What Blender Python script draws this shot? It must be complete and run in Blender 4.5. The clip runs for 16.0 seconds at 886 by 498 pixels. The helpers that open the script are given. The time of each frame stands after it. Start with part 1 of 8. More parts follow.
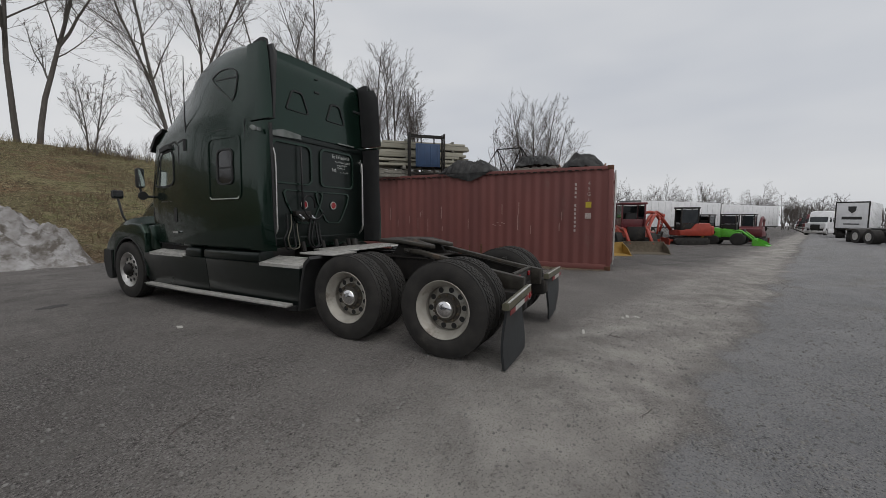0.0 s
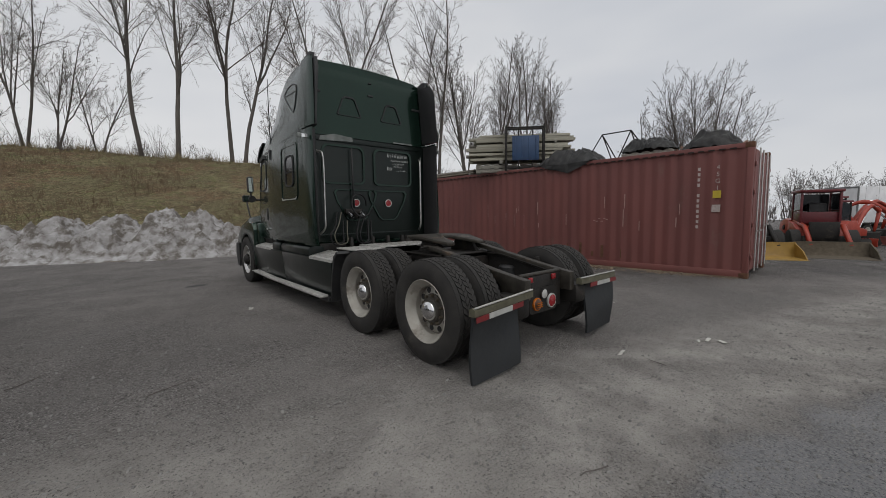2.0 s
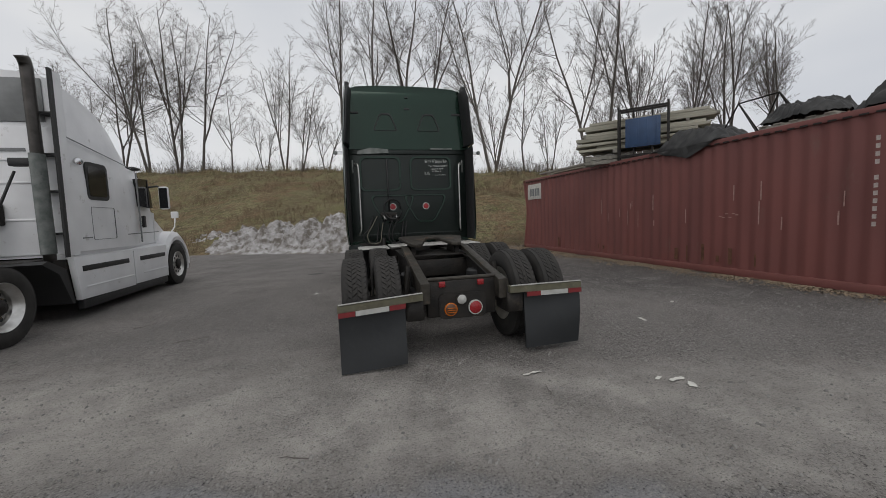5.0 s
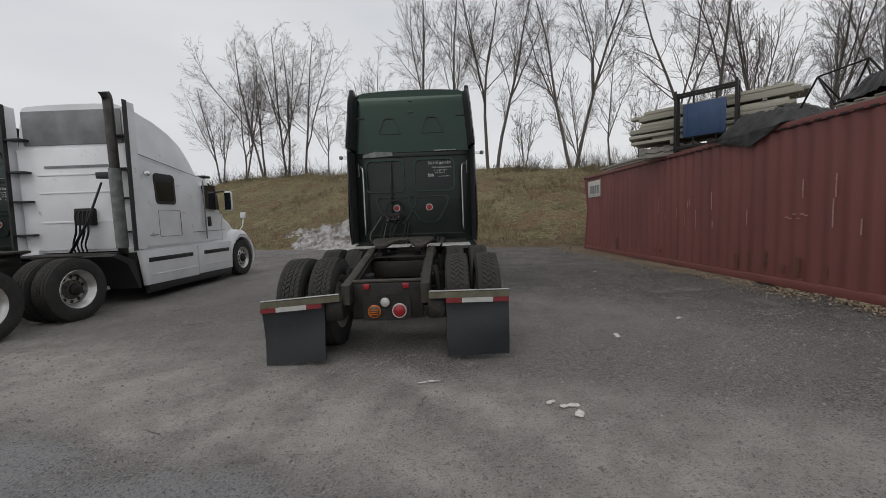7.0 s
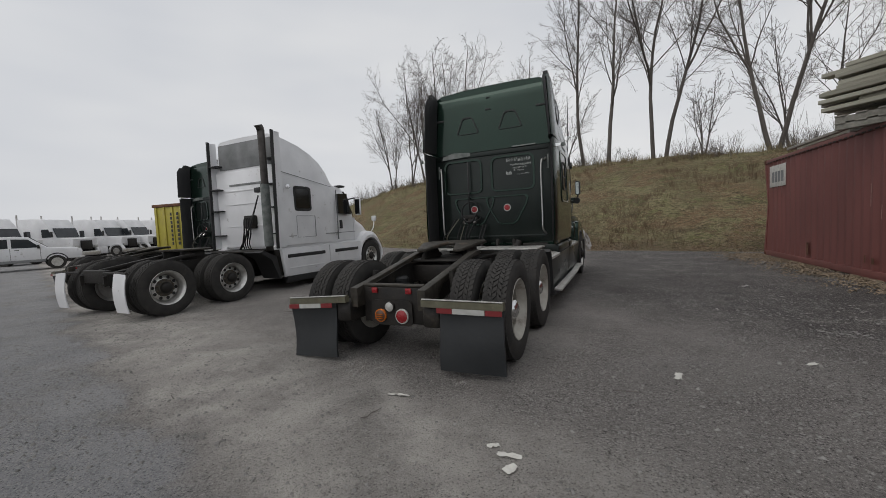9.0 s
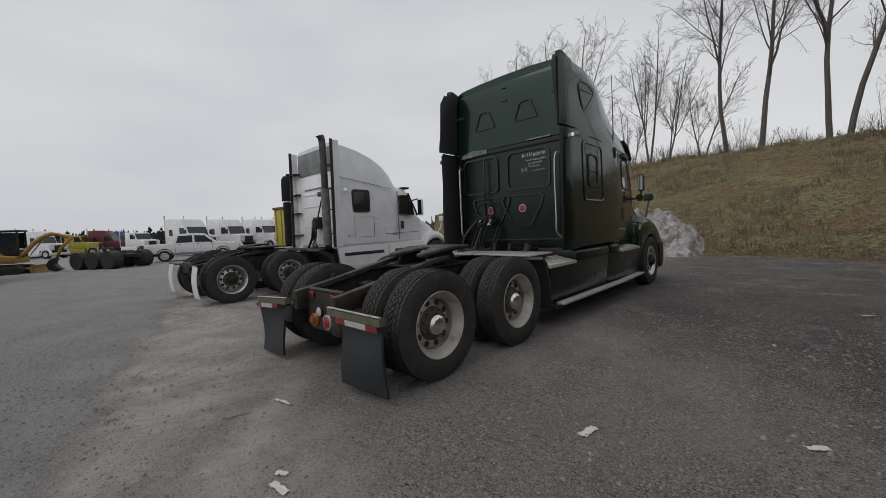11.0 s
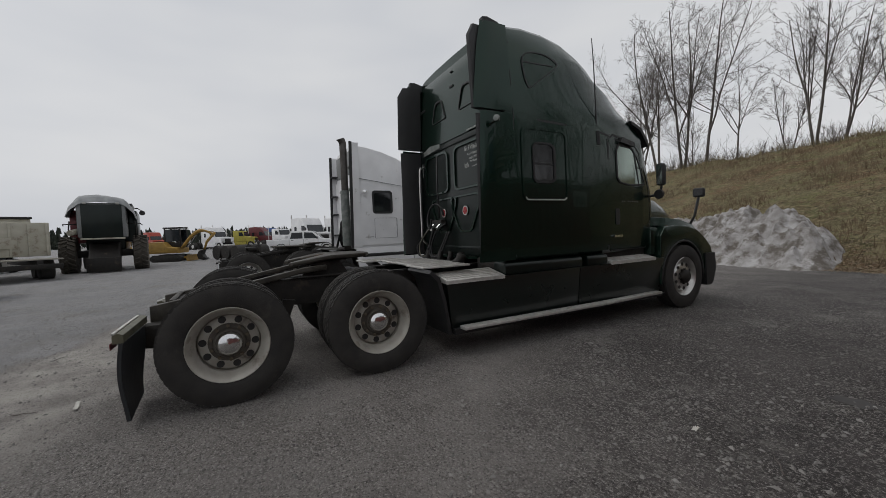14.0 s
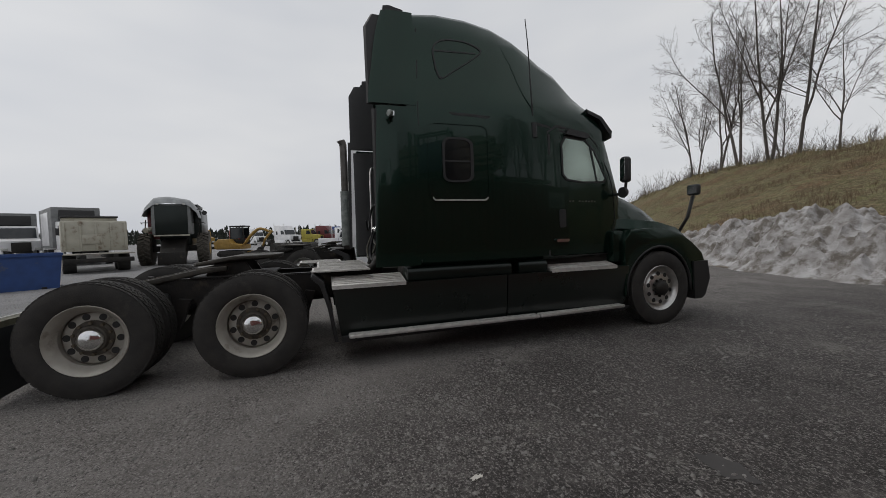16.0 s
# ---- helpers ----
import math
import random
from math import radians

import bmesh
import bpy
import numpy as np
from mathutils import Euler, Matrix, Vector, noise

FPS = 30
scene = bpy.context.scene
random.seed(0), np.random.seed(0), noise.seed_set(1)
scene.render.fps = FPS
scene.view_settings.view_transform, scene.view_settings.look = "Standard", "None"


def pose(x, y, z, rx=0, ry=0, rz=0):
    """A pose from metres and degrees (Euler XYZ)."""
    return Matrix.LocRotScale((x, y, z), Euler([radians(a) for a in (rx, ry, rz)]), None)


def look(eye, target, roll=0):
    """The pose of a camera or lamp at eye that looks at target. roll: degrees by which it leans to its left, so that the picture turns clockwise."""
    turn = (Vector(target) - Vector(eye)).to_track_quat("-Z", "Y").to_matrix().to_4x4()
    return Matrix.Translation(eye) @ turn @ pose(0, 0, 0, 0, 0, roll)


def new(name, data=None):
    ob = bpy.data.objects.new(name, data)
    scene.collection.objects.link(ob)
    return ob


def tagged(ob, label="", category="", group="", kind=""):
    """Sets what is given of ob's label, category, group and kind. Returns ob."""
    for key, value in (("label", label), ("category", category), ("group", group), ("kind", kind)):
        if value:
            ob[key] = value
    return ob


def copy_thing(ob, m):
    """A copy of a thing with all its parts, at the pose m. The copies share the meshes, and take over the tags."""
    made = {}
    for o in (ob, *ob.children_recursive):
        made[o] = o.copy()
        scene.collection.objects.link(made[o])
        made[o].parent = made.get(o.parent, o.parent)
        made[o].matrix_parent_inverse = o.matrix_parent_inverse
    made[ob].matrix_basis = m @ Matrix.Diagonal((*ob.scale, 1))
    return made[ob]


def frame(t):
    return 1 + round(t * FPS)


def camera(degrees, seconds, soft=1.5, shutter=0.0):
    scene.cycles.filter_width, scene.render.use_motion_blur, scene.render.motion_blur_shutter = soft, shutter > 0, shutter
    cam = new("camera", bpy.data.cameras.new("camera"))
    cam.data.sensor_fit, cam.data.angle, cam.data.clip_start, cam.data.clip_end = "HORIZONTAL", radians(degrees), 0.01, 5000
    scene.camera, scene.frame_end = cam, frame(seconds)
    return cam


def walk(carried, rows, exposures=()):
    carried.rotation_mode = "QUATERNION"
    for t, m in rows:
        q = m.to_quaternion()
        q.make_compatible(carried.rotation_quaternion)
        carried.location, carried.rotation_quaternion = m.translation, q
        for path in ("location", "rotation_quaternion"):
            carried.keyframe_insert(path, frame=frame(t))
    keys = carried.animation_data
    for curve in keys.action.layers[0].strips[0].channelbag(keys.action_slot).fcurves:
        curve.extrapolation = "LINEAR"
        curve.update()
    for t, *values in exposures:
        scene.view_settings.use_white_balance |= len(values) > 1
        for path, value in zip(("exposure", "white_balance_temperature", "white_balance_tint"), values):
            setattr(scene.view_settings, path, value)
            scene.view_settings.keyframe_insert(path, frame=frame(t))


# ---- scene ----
cam = camera(99.0, 16.0, soft=0.75)
PATH = [
    (0.0, (-4.640, -2.479, 1.491), (-1.112, -0.625, 1.151), 0.05),
    (0.5, (-4.389, -2.753, 1.464), (-1.069, -0.550, 1.118), -0.29),
    (1.0, (-4.083, -3.015, 1.447), (-1.024, -0.461, 1.099), -0.55),
    (1.5, (-3.782, -3.262, 1.448), (-0.987, -0.422, 1.098), -0.72),
    (2.0, (-3.434, -3.542, 1.453), (-0.830, -0.527, 1.097), -0.81),
    (2.5, (-3.121, -3.861, 1.459), (-0.668, -0.720, 1.114), -0.86),
    (3.0, (-2.770, -4.123, 1.454), (-0.594, -0.786, 1.103), -1.21),
    (3.5, (-2.354, -4.345, 1.452), (-0.597, -0.768, 1.106), -1.68),
    (4.0, (-1.937, -4.595, 1.449), (-0.536, -0.863, 1.111), -1.98),
    (6.5, (0.293, -5.100, 1.456), (0.495, -1.119, 1.125), -2.02),
    (7.0, (0.690, -5.106, 1.450), (0.603, -1.120, 1.128), -2.09),
    (7.5, (1.084, -5.060, 1.455), (0.718, -1.089, 1.143), -2.14),
    (8.0, (1.486, -4.983, 1.443), (0.723, -1.068, 1.146), -2.32),
    (8.5, (1.834, -4.775, 1.422), (0.638, -0.968, 1.143), -2.57),
    (9.0, (2.185, -4.480, 1.422), (0.463, -0.879, 1.168), -2.81),
    (9.5, (2.563, -4.203, 1.422), (0.419, -0.834, 1.190), -2.94),
    (12.0, (4.226, -2.292, 1.381), (1.214, 0.332, 1.173), -2.40),
    (12.5, (4.435, -1.876, 1.365), (1.300, 0.600, 1.167), -2.30),
    (13.0, (4.604, -1.441, 1.355), (1.353, 0.881, 1.164), -2.23),
    (13.5, (4.745, -1.001, 1.379), (1.352, 1.110, 1.197), -2.20),
    (14.0, (4.818, -0.520, 1.394), (1.288, 1.352, 1.212), -2.17),
    (14.5, (4.963, -0.072, 1.361), (1.348, 1.633, 1.189), -1.94),
    (15.0, (5.087, 0.378, 1.347), (1.400, 1.920, 1.179), -1.81),
    (15.5, (5.191, 0.846, 1.356), (1.442, 2.230, 1.192), -1.74),
    (16.0, (5.303, 1.323, 1.373), (1.503, 2.560, 1.206), -1.68),
]
EXPOSURES = [(0.0, -0.02), (2.0, 0.0), (4.0, 0.08), (7.5, 0.08), (9.0, 0.04), (12.0, -0.07), (14.0, -0.05), (16.0, -0.02)]
walk(cam, exposures=EXPOSURES, rows=[(t, look(eye, target, roll)) for t, eye, target, roll in PATH])

# ---- world and light: a flat overcast winter day ----
world = bpy.data.worlds.new("overcast")
scene.world = world
world.use_nodes = True
wn, wl = world.node_tree.nodes, world.node_tree.links
wn.clear()
w_out = wn.new("ShaderNodeOutputWorld")
w_bg = wn.new("ShaderNodeBackground")
w_sky = wn.new("ShaderNodeTexSky")
w_sky.sky_type = "NISHITA"
w_sky.sun_disc = False
w_sky.sun_elevation, w_sky.sun_rotation = radians(38), radians(200)
w_sky.air_density, w_sky.dust_density, w_sky.ozone_density = 1.0, 6.0, 1.0
w_sat = wn.new("ShaderNodeHueSaturation")
w_sat.inputs["Saturation"].default_value = 0.12
w_sat.inputs["Value"].default_value = 0.055
w_tc = wn.new("ShaderNodeTexCoord")
w_map = wn.new("ShaderNodeMapping")
w_map.inputs["Scale"].default_value = (1.2, 1.2, 4.0)
w_noise = wn.new("ShaderNodeTexNoise")
w_noise.inputs["Scale"].default_value, w_noise.inputs["Detail"].default_value = 1.3, 3.0
w_ramp = wn.new("ShaderNodeValToRGB")
w_ramp.color_ramp.elements[0].position, w_ramp.color_ramp.elements[0].color = 0.3, (0.50, 0.52, 0.56, 1)
w_ramp.color_ramp.elements[1].position, w_ramp.color_ramp.elements[1].color = 0.7, (0.64, 0.645, 0.655, 1)
w_mix = wn.new("ShaderNodeMix")
w_mix.data_type = "RGBA"
w_mix.inputs[0].default_value = 0.8
wl.new(w_tc.outputs["Generated"], w_map.inputs["Vector"])
wl.new(w_map.outputs["Vector"], w_noise.inputs["Vector"])
wl.new(w_noise.outputs["Fac"], w_ramp.inputs["Fac"])
wl.new(w_sky.outputs["Color"], w_sat.inputs["Color"])
wl.new(w_sat.outputs["Color"], w_mix.inputs[6])
wl.new(w_ramp.outputs["Color"], w_mix.inputs[7])
w_dot = wn.new("ShaderNodeVectorMath")
w_dot.operation = "DOT_PRODUCT"
w_dot.inputs[1].default_value = (0.94, -0.34, -0.15)
w_side = wn.new("ShaderNodeMapRange")
w_side.interpolation_type = "SMOOTHSTEP"
w_side.inputs["From Min"].default_value, w_side.inputs["From Max"].default_value = 0.35, 1.05
w_east = wn.new("ShaderNodeMix")
w_east.data_type, w_east.blend_type = "RGBA", "MULTIPLY"
w_east.inputs[7].default_value = (0.94, 0.95, 0.965, 1)
wl.new(w_tc.outputs["Generated"], w_dot.inputs[0])
wl.new(w_dot.outputs["Value"], w_side.inputs["Value"])
wl.new(w_side.outputs["Result"], w_east.inputs[0])
wl.new(w_mix.outputs[2], w_east.inputs[6])
wl.new(w_east.outputs[2], w_bg.inputs["Color"])
wl.new(w_bg.outputs["Background"], w_out.inputs["Surface"])
w_bg.inputs["Strength"].default_value = 1.3

sun = new("sun", bpy.data.lights.new("sun", "SUN"))
sun.data.energy, sun.data.angle, sun.data.color = 0.7, radians(40), (1.0, 0.97, 0.93)
sun.matrix_world = look((0, 0, 30), (6, 14, 0))


# ---- materials ----
def nodes_of(m):
    m.use_nodes = True
    nt = m.node_tree
    return nt, nt.nodes, nt.links, nt.nodes["Principled BSDF"]


def mat(name, c1, c2=None, rough=0.6, metal=0.0, scale=6.0, bump=0.0, bscale=60.0, coat=0.0, fleck=None, fleck_amount=0.5,
        fleck_scale=3.0, spec=0.5, vary=0.0, stretch=(1, 1, 1)):
    """A surface with a coarse mottle between two colours, a fine grain, and stains (fleck) of a third colour."""
    m = bpy.data.materials.new(name)
    nt, n, l, p = nodes_of(m)
    c2 = c2 or tuple(v * 0.75 for v in c1)
    tc = n.new("ShaderNodeTexCoord")
    mp = n.new("ShaderNodeMapping")
    mp.inputs["Scale"].default_value = stretch
    l.new(tc.outputs["Object"], mp.inputs["Vector"])
    coarse = n.new("ShaderNodeTexNoise")
    coarse.inputs["Scale"].default_value, coarse.inputs["Detail"].default_value = scale, 6
    l.new(mp.outputs["Vector"], coarse.inputs["Vector"])
    ramp = n.new("ShaderNodeValToRGB")
    ramp.color_ramp.elements[0].position, ramp.color_ramp.elements[1].position = 0.32, 0.7
    ramp.color_ramp.elements[0].color, ramp.color_ramp.elements[1].color = (*c1, 1), (*c2, 1)
    l.new(coarse.outputs["Fac"], ramp.inputs["Fac"])
    colour = ramp.outputs["Color"]
    if fleck:
        fn = n.new("ShaderNodeTexNoise")
        fn.inputs["Scale"].default_value, fn.inputs["Detail"].default_value, fn.inputs["Roughness"].default_value = fleck_scale, 9, 0.65
        l.new(mp.outputs["Vector"], fn.inputs["Vector"])
        fr = n.new("ShaderNodeMapRange")
        fr.inputs["From Min"].default_value, fr.inputs["From Max"].default_value = 0.72 - 0.3 * fleck_amount, 0.86 - 0.3 * fleck_amount
        l.new(fn.outputs["Fac"], fr.inputs["Value"])
        mx = n.new("ShaderNodeMix")
        mx.data_type = "RGBA"
        mx.inputs[7].default_value = (*fleck, 1)
        l.new(fr.outputs["Result"], mx.inputs[0])
        l.new(colour, mx.inputs[6])
        colour = mx.outputs[2]
    if vary:
        oi = n.new("ShaderNodeObjectInfo")
        vr = n.new("ShaderNodeMapRange")
        vr.inputs["To Min"].default_value, vr.inputs["To Max"].default_value = 1 - vary, 1 + vary
        l.new(oi.outputs["Random"], vr.inputs["Value"])
        hs = n.new("ShaderNodeHueSaturation")
        l.new(vr.outputs["Result"], hs.inputs["Value"])
        l.new(colour, hs.inputs["Color"])
        colour = hs.outputs["Color"]
    l.new(colour, p.inputs["Base Color"])
    rr = n.new("ShaderNodeMapRange")
    rr.inputs["To Min"].default_value, rr.inputs["To Max"].default_value = max(0.02, rough - 0.1), min(1, rough + 0.12)
    l.new(coarse.outputs["Fac"], rr.inputs["Value"])
    l.new(rr.outputs["Result"], p.inputs["Roughness"])
    p.inputs["Metallic"].default_value = metal
    p.inputs["Coat Weight"].default_value = coat
    p.inputs["Specular IOR Level"].default_value = spec
    if bump:
        bn = n.new("ShaderNodeTexNoise")
        bn.inputs["Scale"].default_value, bn.inputs["Detail"].default_value = bscale, 4
        l.new(mp.outputs["Vector"], bn.inputs["Vector"])
        b = n.new("ShaderNodeBump")
        b.inputs["Strength"].default_value, b.inputs["Distance"].default_value = bump, 0.02
        l.new(bn.outputs["Fac"], b.inputs["Height"])
        l.new(b.outputs["Normal"], p.inputs["Normal"])
    return m


def glass(name, tint):
    m = bpy.data.materials.new(name)
    nt, n, l, p = nodes_of(m)
    p.inputs["Base Color"].default_value = (*tint, 1)
    p.inputs["Transmission Weight"].default_value = 0.85
    p.inputs["Roughness"].default_value = 0.03
    p.inputs["IOR"].default_value = 1.45
    return m


GREEN = mat("dark_green_metallic_paint", (0.0085, 0.0275, 0.0180), (0.0065, 0.021, 0.0138), rough=0.22, metal=0.6, scale=2.0, coat=0.4, spec=0.3, fleck=(0.018, 0.027, 0.022), fleck_amount=0.22, fleck_scale=5, bump=0.02, bscale=9)
# Green paint made near-black: the ground's dark reflection is put into the colour.
SKIRT_SHADED = mat("black_green_fairing", (0.0045, 0.0085, 0.0070), (0.003, 0.006, 0.005), rough=0.3, scale=3.0, coat=0.2, fleck=(0.02, 0.021, 0.019), fleck_amount=0.3, fleck_scale=6)
GREEN_DULL = mat("dull_green_paint", (0.0045, 0.0105, 0.0080), (0.003, 0.0068, 0.0053), rough=0.36, metal=0.4, scale=3.0, coat=0.12, fleck=(0.012, 0.014, 0.0125), fleck_amount=0.35, fleck_scale=4)
WHITE = mat("white_paint", (0.74, 0.74, 0.75), (0.62, 0.62, 0.63), rough=0.38, scale=1.6, coat=0.25, fleck=(0.3, 0.28, 0.25), fleck_amount=0.3, fleck_scale=4)
BLACK = mat("black_plastic", (0.012, 0.012, 0.013), (0.02, 0.02, 0.02), rough=0.55, scale=8, bump=0.15, bscale=120)
FRAME = mat("greasy_black_frame", (0.009, 0.008, 0.0075), (0.021, 0.018, 0.015), rough=0.6, scale=9, bump=0.3, bscale=40, spec=0.35, fleck=(0.06, 0.046, 0.034), fleck_amount=0.45)
RAMP = mat("rusty_worn_steel", (0.050, 0.044, 0.035), (0.022, 0.019, 0.015), rough=0.55, metal=0.35, scale=11, bump=0.2, bscale=60, fleck=(0.13, 0.09, 0.06), fleck_amount=0.5)
TYRE = mat("tyre_rubber", (0.028, 0.027, 0.026), (0.045, 0.042, 0.039), rough=0.82, scale=7, bump=0.2, bscale=80, fleck=(0.075, 0.068, 0.06), fleck_amount=0.35, spec=0.25)
ALLOY = mat("polished_aluminium", (0.62, 0.61, 0.59), (0.45, 0.44, 0.42), rough=0.32, metal=0.85, scale=10, fleck=(0.25, 0.22, 0.18), fleck_amount=0.4, fleck_scale=8)
HANGER = mat("olive_steel_hanger", (0.13, 0.125, 0.085), (0.085, 0.078, 0.052), rough=0.5, metal=0.2, scale=9, fleck=(0.2, 0.18, 0.13), fleck_amount=0.45, fleck_scale=6)
SCUFFED = mat("scuffed_grey_paint", (0.20, 0.21, 0.20), (0.10, 0.115, 0.105), rough=0.5, metal=0.2, scale=9, fleck=(0.04, 0.05, 0.045), fleck_amount=0.5)
RIM_LIP = mat("pale_wheel_rim", (0.42, 0.40, 0.355), (0.30, 0.28, 0.245), rough=0.45, metal=0.25, scale=7, fleck=(0.16, 0.135, 0.11), fleck_amount=0.5, fleck_scale=5)
RIM = mat("dusty_white_wheel", (0.40, 0.385, 0.345), (0.27, 0.25, 0.215), rough=0.55, metal=0.1, scale=8, fleck=(0.10, 0.085, 0.07), fleck_amount=0.6, fleck_scale=6)
CHROME = mat("chrome", (0.75, 0.75, 0.75), (0.6, 0.6, 0.6), rough=0.14, metal=1.0, scale=12)
STEP = mat("step_aluminium", (0.60, 0.59, 0.56), (0.44, 0.43, 0.41), rough=0.45, metal=0.5, scale=12, bump=0.35, bscale=70, fleck=(0.2, 0.17, 0.14), fleck_amount=0.35)
FLAP = mat("mudflap_rubber", (0.017, 0.019, 0.021), (0.027, 0.029, 0.031), rough=0.55, spec=0.4, scale=3, bump=0.1, bscale=20, fleck=(0.07, 0.068, 0.064), fleck_amount=0.35)
RED_TAPE = mat("red_reflective_tape", (0.19, 0.018, 0.020), (0.14, 0.014, 0.016), rough=0.4, scale=15)
LENS_DARK = mat("dark_amber_lens", (0.09, 0.035, 0.012), (0.06, 0.025, 0.01), rough=0.3, scale=20)
RED = mat("red_lens", (0.27, 0.014, 0.018), (0.21, 0.011, 0.014), rough=0.25, scale=20)
AMBER = mat("amber_lens", (0.48, 0.13, 0.014), (0.38, 0.10, 0.01), rough=0.25, scale=20)
WHITE_TAPE = mat("white_reflective_tape", (0.44, 0.44, 0.42), (0.34, 0.34, 0.32), rough=0.4, scale=15)
GLASS = glass("tinted_glass", (0.16, 0.2, 0.19))
DARK_GLASS = mat("dark_window", (0.006, 0.007, 0.008), (0.010, 0.010, 0.011), rough=0.06, scale=3, coat=0.3)
WINDOW = mat("far_window", (0.02, 0.024, 0.028), (0.03, 0.034, 0.038), rough=0.12, scale=3)
CHALK = mat("chalk_marks", (0.55, 0.56, 0.54), (0.36, 0.37, 0.36), rough=0.9, scale=40)
HOSE = mat("rubber_hose", (0.009, 0.009, 0.010), (0.016, 0.016, 0.016), spec=0.25, rough=0.5, scale=14)
HOSE_GREY = mat("pale_hose", (0.11, 0.105, 0.075), (0.08, 0.075, 0.06), rough=0.5, scale=14)
MIRROR = mat("mirror_glass", (0.7, 0.7, 0.7), (0.65, 0.65, 0.65), rough=0.04, metal=1.0)
CORTEN = mat("container_red_paint", (0.190, 0.063, 0.054), (0.148, 0.052, 0.046), rough=0.6, scale=1.2, bump=0.06, bscale=50, fleck=(0.165, 0.085, 0.07), fleck_amount=0.36, fleck_scale=2.5, stretch=(1, 1, 0.35))
RUST = mat("rust", (0.16, 0.075, 0.04), (0.08, 0.035, 0.02), rough=0.85, scale=9, bump=0.3, bscale=60)
SNOW = mat("dirty_snow", (0.41, 0.402, 0.402), (0.20, 0.186, 0.176), rough=0.75, scale=3.4, bump=1.0, bscale=20, fleck=(0.11, 0.095, 0.08), fleck_amount=0.85, fleck_scale=2.6)
BARK = mat("grey_bark", (0.078, 0.068, 0.060), (0.125, 0.112, 0.10), rough=0.9, scale=7, bump=0.4, bscale=40, stretch=(1, 1, 0.25))
TWIG = mat("twig_bark", (0.090, 0.077, 0.070), (0.13, 0.113, 0.102), rough=0.9, scale=5)
STRAW = mat("dry_grass", (0.225, 0.178, 0.098), (0.095, 0.082, 0.040), rough=0.9, scale=1.6, vary=0.0)
WEED = mat("dead_weed_stalks", (0.165, 0.118, 0.072), (0.095, 0.068, 0.042), rough=0.95, scale=1.2)
LEAF_LITTER = mat("dead_leaves", (0.36, 0.285, 0.195), (0.10, 0.070, 0.048), rough=0.9, scale=70)
WOOD_GREY = mat("weathered_planks", (0.30, 0.285, 0.245), (0.19, 0.18, 0.155), rough=0.8, scale=3, stretch=(0.25, 5, 5), bump=0.2)
WOOD_PALE = mat("pale_planks", (0.40, 0.385, 0.32), (0.27, 0.255, 0.20), rough=0.8, scale=3, stretch=(5, 0.25, 5), bump=0.2, vary=0.2)
BLUE = mat("blue_plastic", (0.020, 0.055, 0.13), (0.016, 0.042, 0.10), rough=0.5, scale=6)
BLUE_PAINT = mat("scuffed_blue_paint", (0.02, 0.06, 0.20), (0.016, 0.045, 0.15), rough=0.5, scale=4, fleck=(0.1, 0.09, 0.08), fleck_amount=0.35)
TARP = mat("black_tarpaulin", (0.016, 0.016, 0.016), (0.048, 0.047, 0.046), rough=0.6, scale=5, bump=0.6, bscale=9, spec=0.3)
ORANGE = mat("orange_red_paint", (0.36, 0.042, 0.020), (0.26, 0.03, 0.016), rough=0.45, scale=4, fleck=(0.1, 0.06, 0.04), fleck_amount=0.4)
YELLOW = mat("faded_yellow_paint", (0.42, 0.37, 0.055), (0.34, 0.28, 0.05), rough=0.5, scale=3, fleck=(0.12, 0.09, 0.05), fleck_amount=0.4)
YELLOW_CAT = mat("dull_yellow_paint", (0.33, 0.20, 0.04), (0.25, 0.15, 0.03), rough=0.55, scale=4, fleck=(0.08, 0.06, 0.04), fleck_amount=0.4)
LIME = mat("bright_green_paint", (0.10, 0.42, 0.03), (0.08, 0.34, 0.03), rough=0.45, scale=4, fleck=(0.08, 0.07, 0.05), fleck_amount=0.35)
CREAM = mat("cream_paint", (0.44, 0.42, 0.35), (0.34, 0.32, 0.26), rough=0.6, scale=3, fleck=(0.17, 0.12, 0.08), fleck_amount=0.5)
SHEET = mat("faded_grey_sheet", (0.34, 0.35, 0.355), (0.22, 0.23, 0.235), rough=0.75, scale=3, bump=0.5, bscale=6)
GREY_COVER = mat("grey_cover", (0.22, 0.225, 0.225), (0.14, 0.145, 0.145), rough=0.7, scale=3, bump=0.4, bscale=6)
MAROON = mat("maroon_paint", (0.13, 0.018, 0.022), (0.09, 0.014, 0.018), rough=0.45, scale=3)
MUD_TYRE = mat("muddy_tyre", (0.085, 0.074, 0.060), (0.05, 0.045, 0.038), rough=0.9, scale=9, bump=0.4)
MUD = mat("dried_mud", (0.13, 0.105, 0.075), (0.085, 0.07, 0.05), rough=0.95, scale=9, bump=0.5)
STONE = mat("pale_gravel_stones", (0.26, 0.25, 0.235), (0.12, 0.115, 0.11), rough=0.85, scale=9)
PAPER = mat("dirty_paper", (0.55, 0.54, 0.50), (0.40, 0.38, 0.35), rough=0.9, scale=8)
PINE = mat("dark_conifers", (0.022, 0.030, 0.022), (0.034, 0.040, 0.028), rough=0.95, scale=0.8)
LETTER = mat("white_lettering", (0.46, 0.40, 0.37), (0.32, 0.25, 0.23), rough=0.7, scale=20)
BLACK_LETTER = mat("black_lettering", (0.02, 0.02, 0.02), (0.03, 0.03, 0.03), rough=0.6)
SCRAPE = mat("bare_scraped_paint", (0.42, 0.28, 0.25), (0.28, 0.15, 0.13), rough=0.7, scale=20)
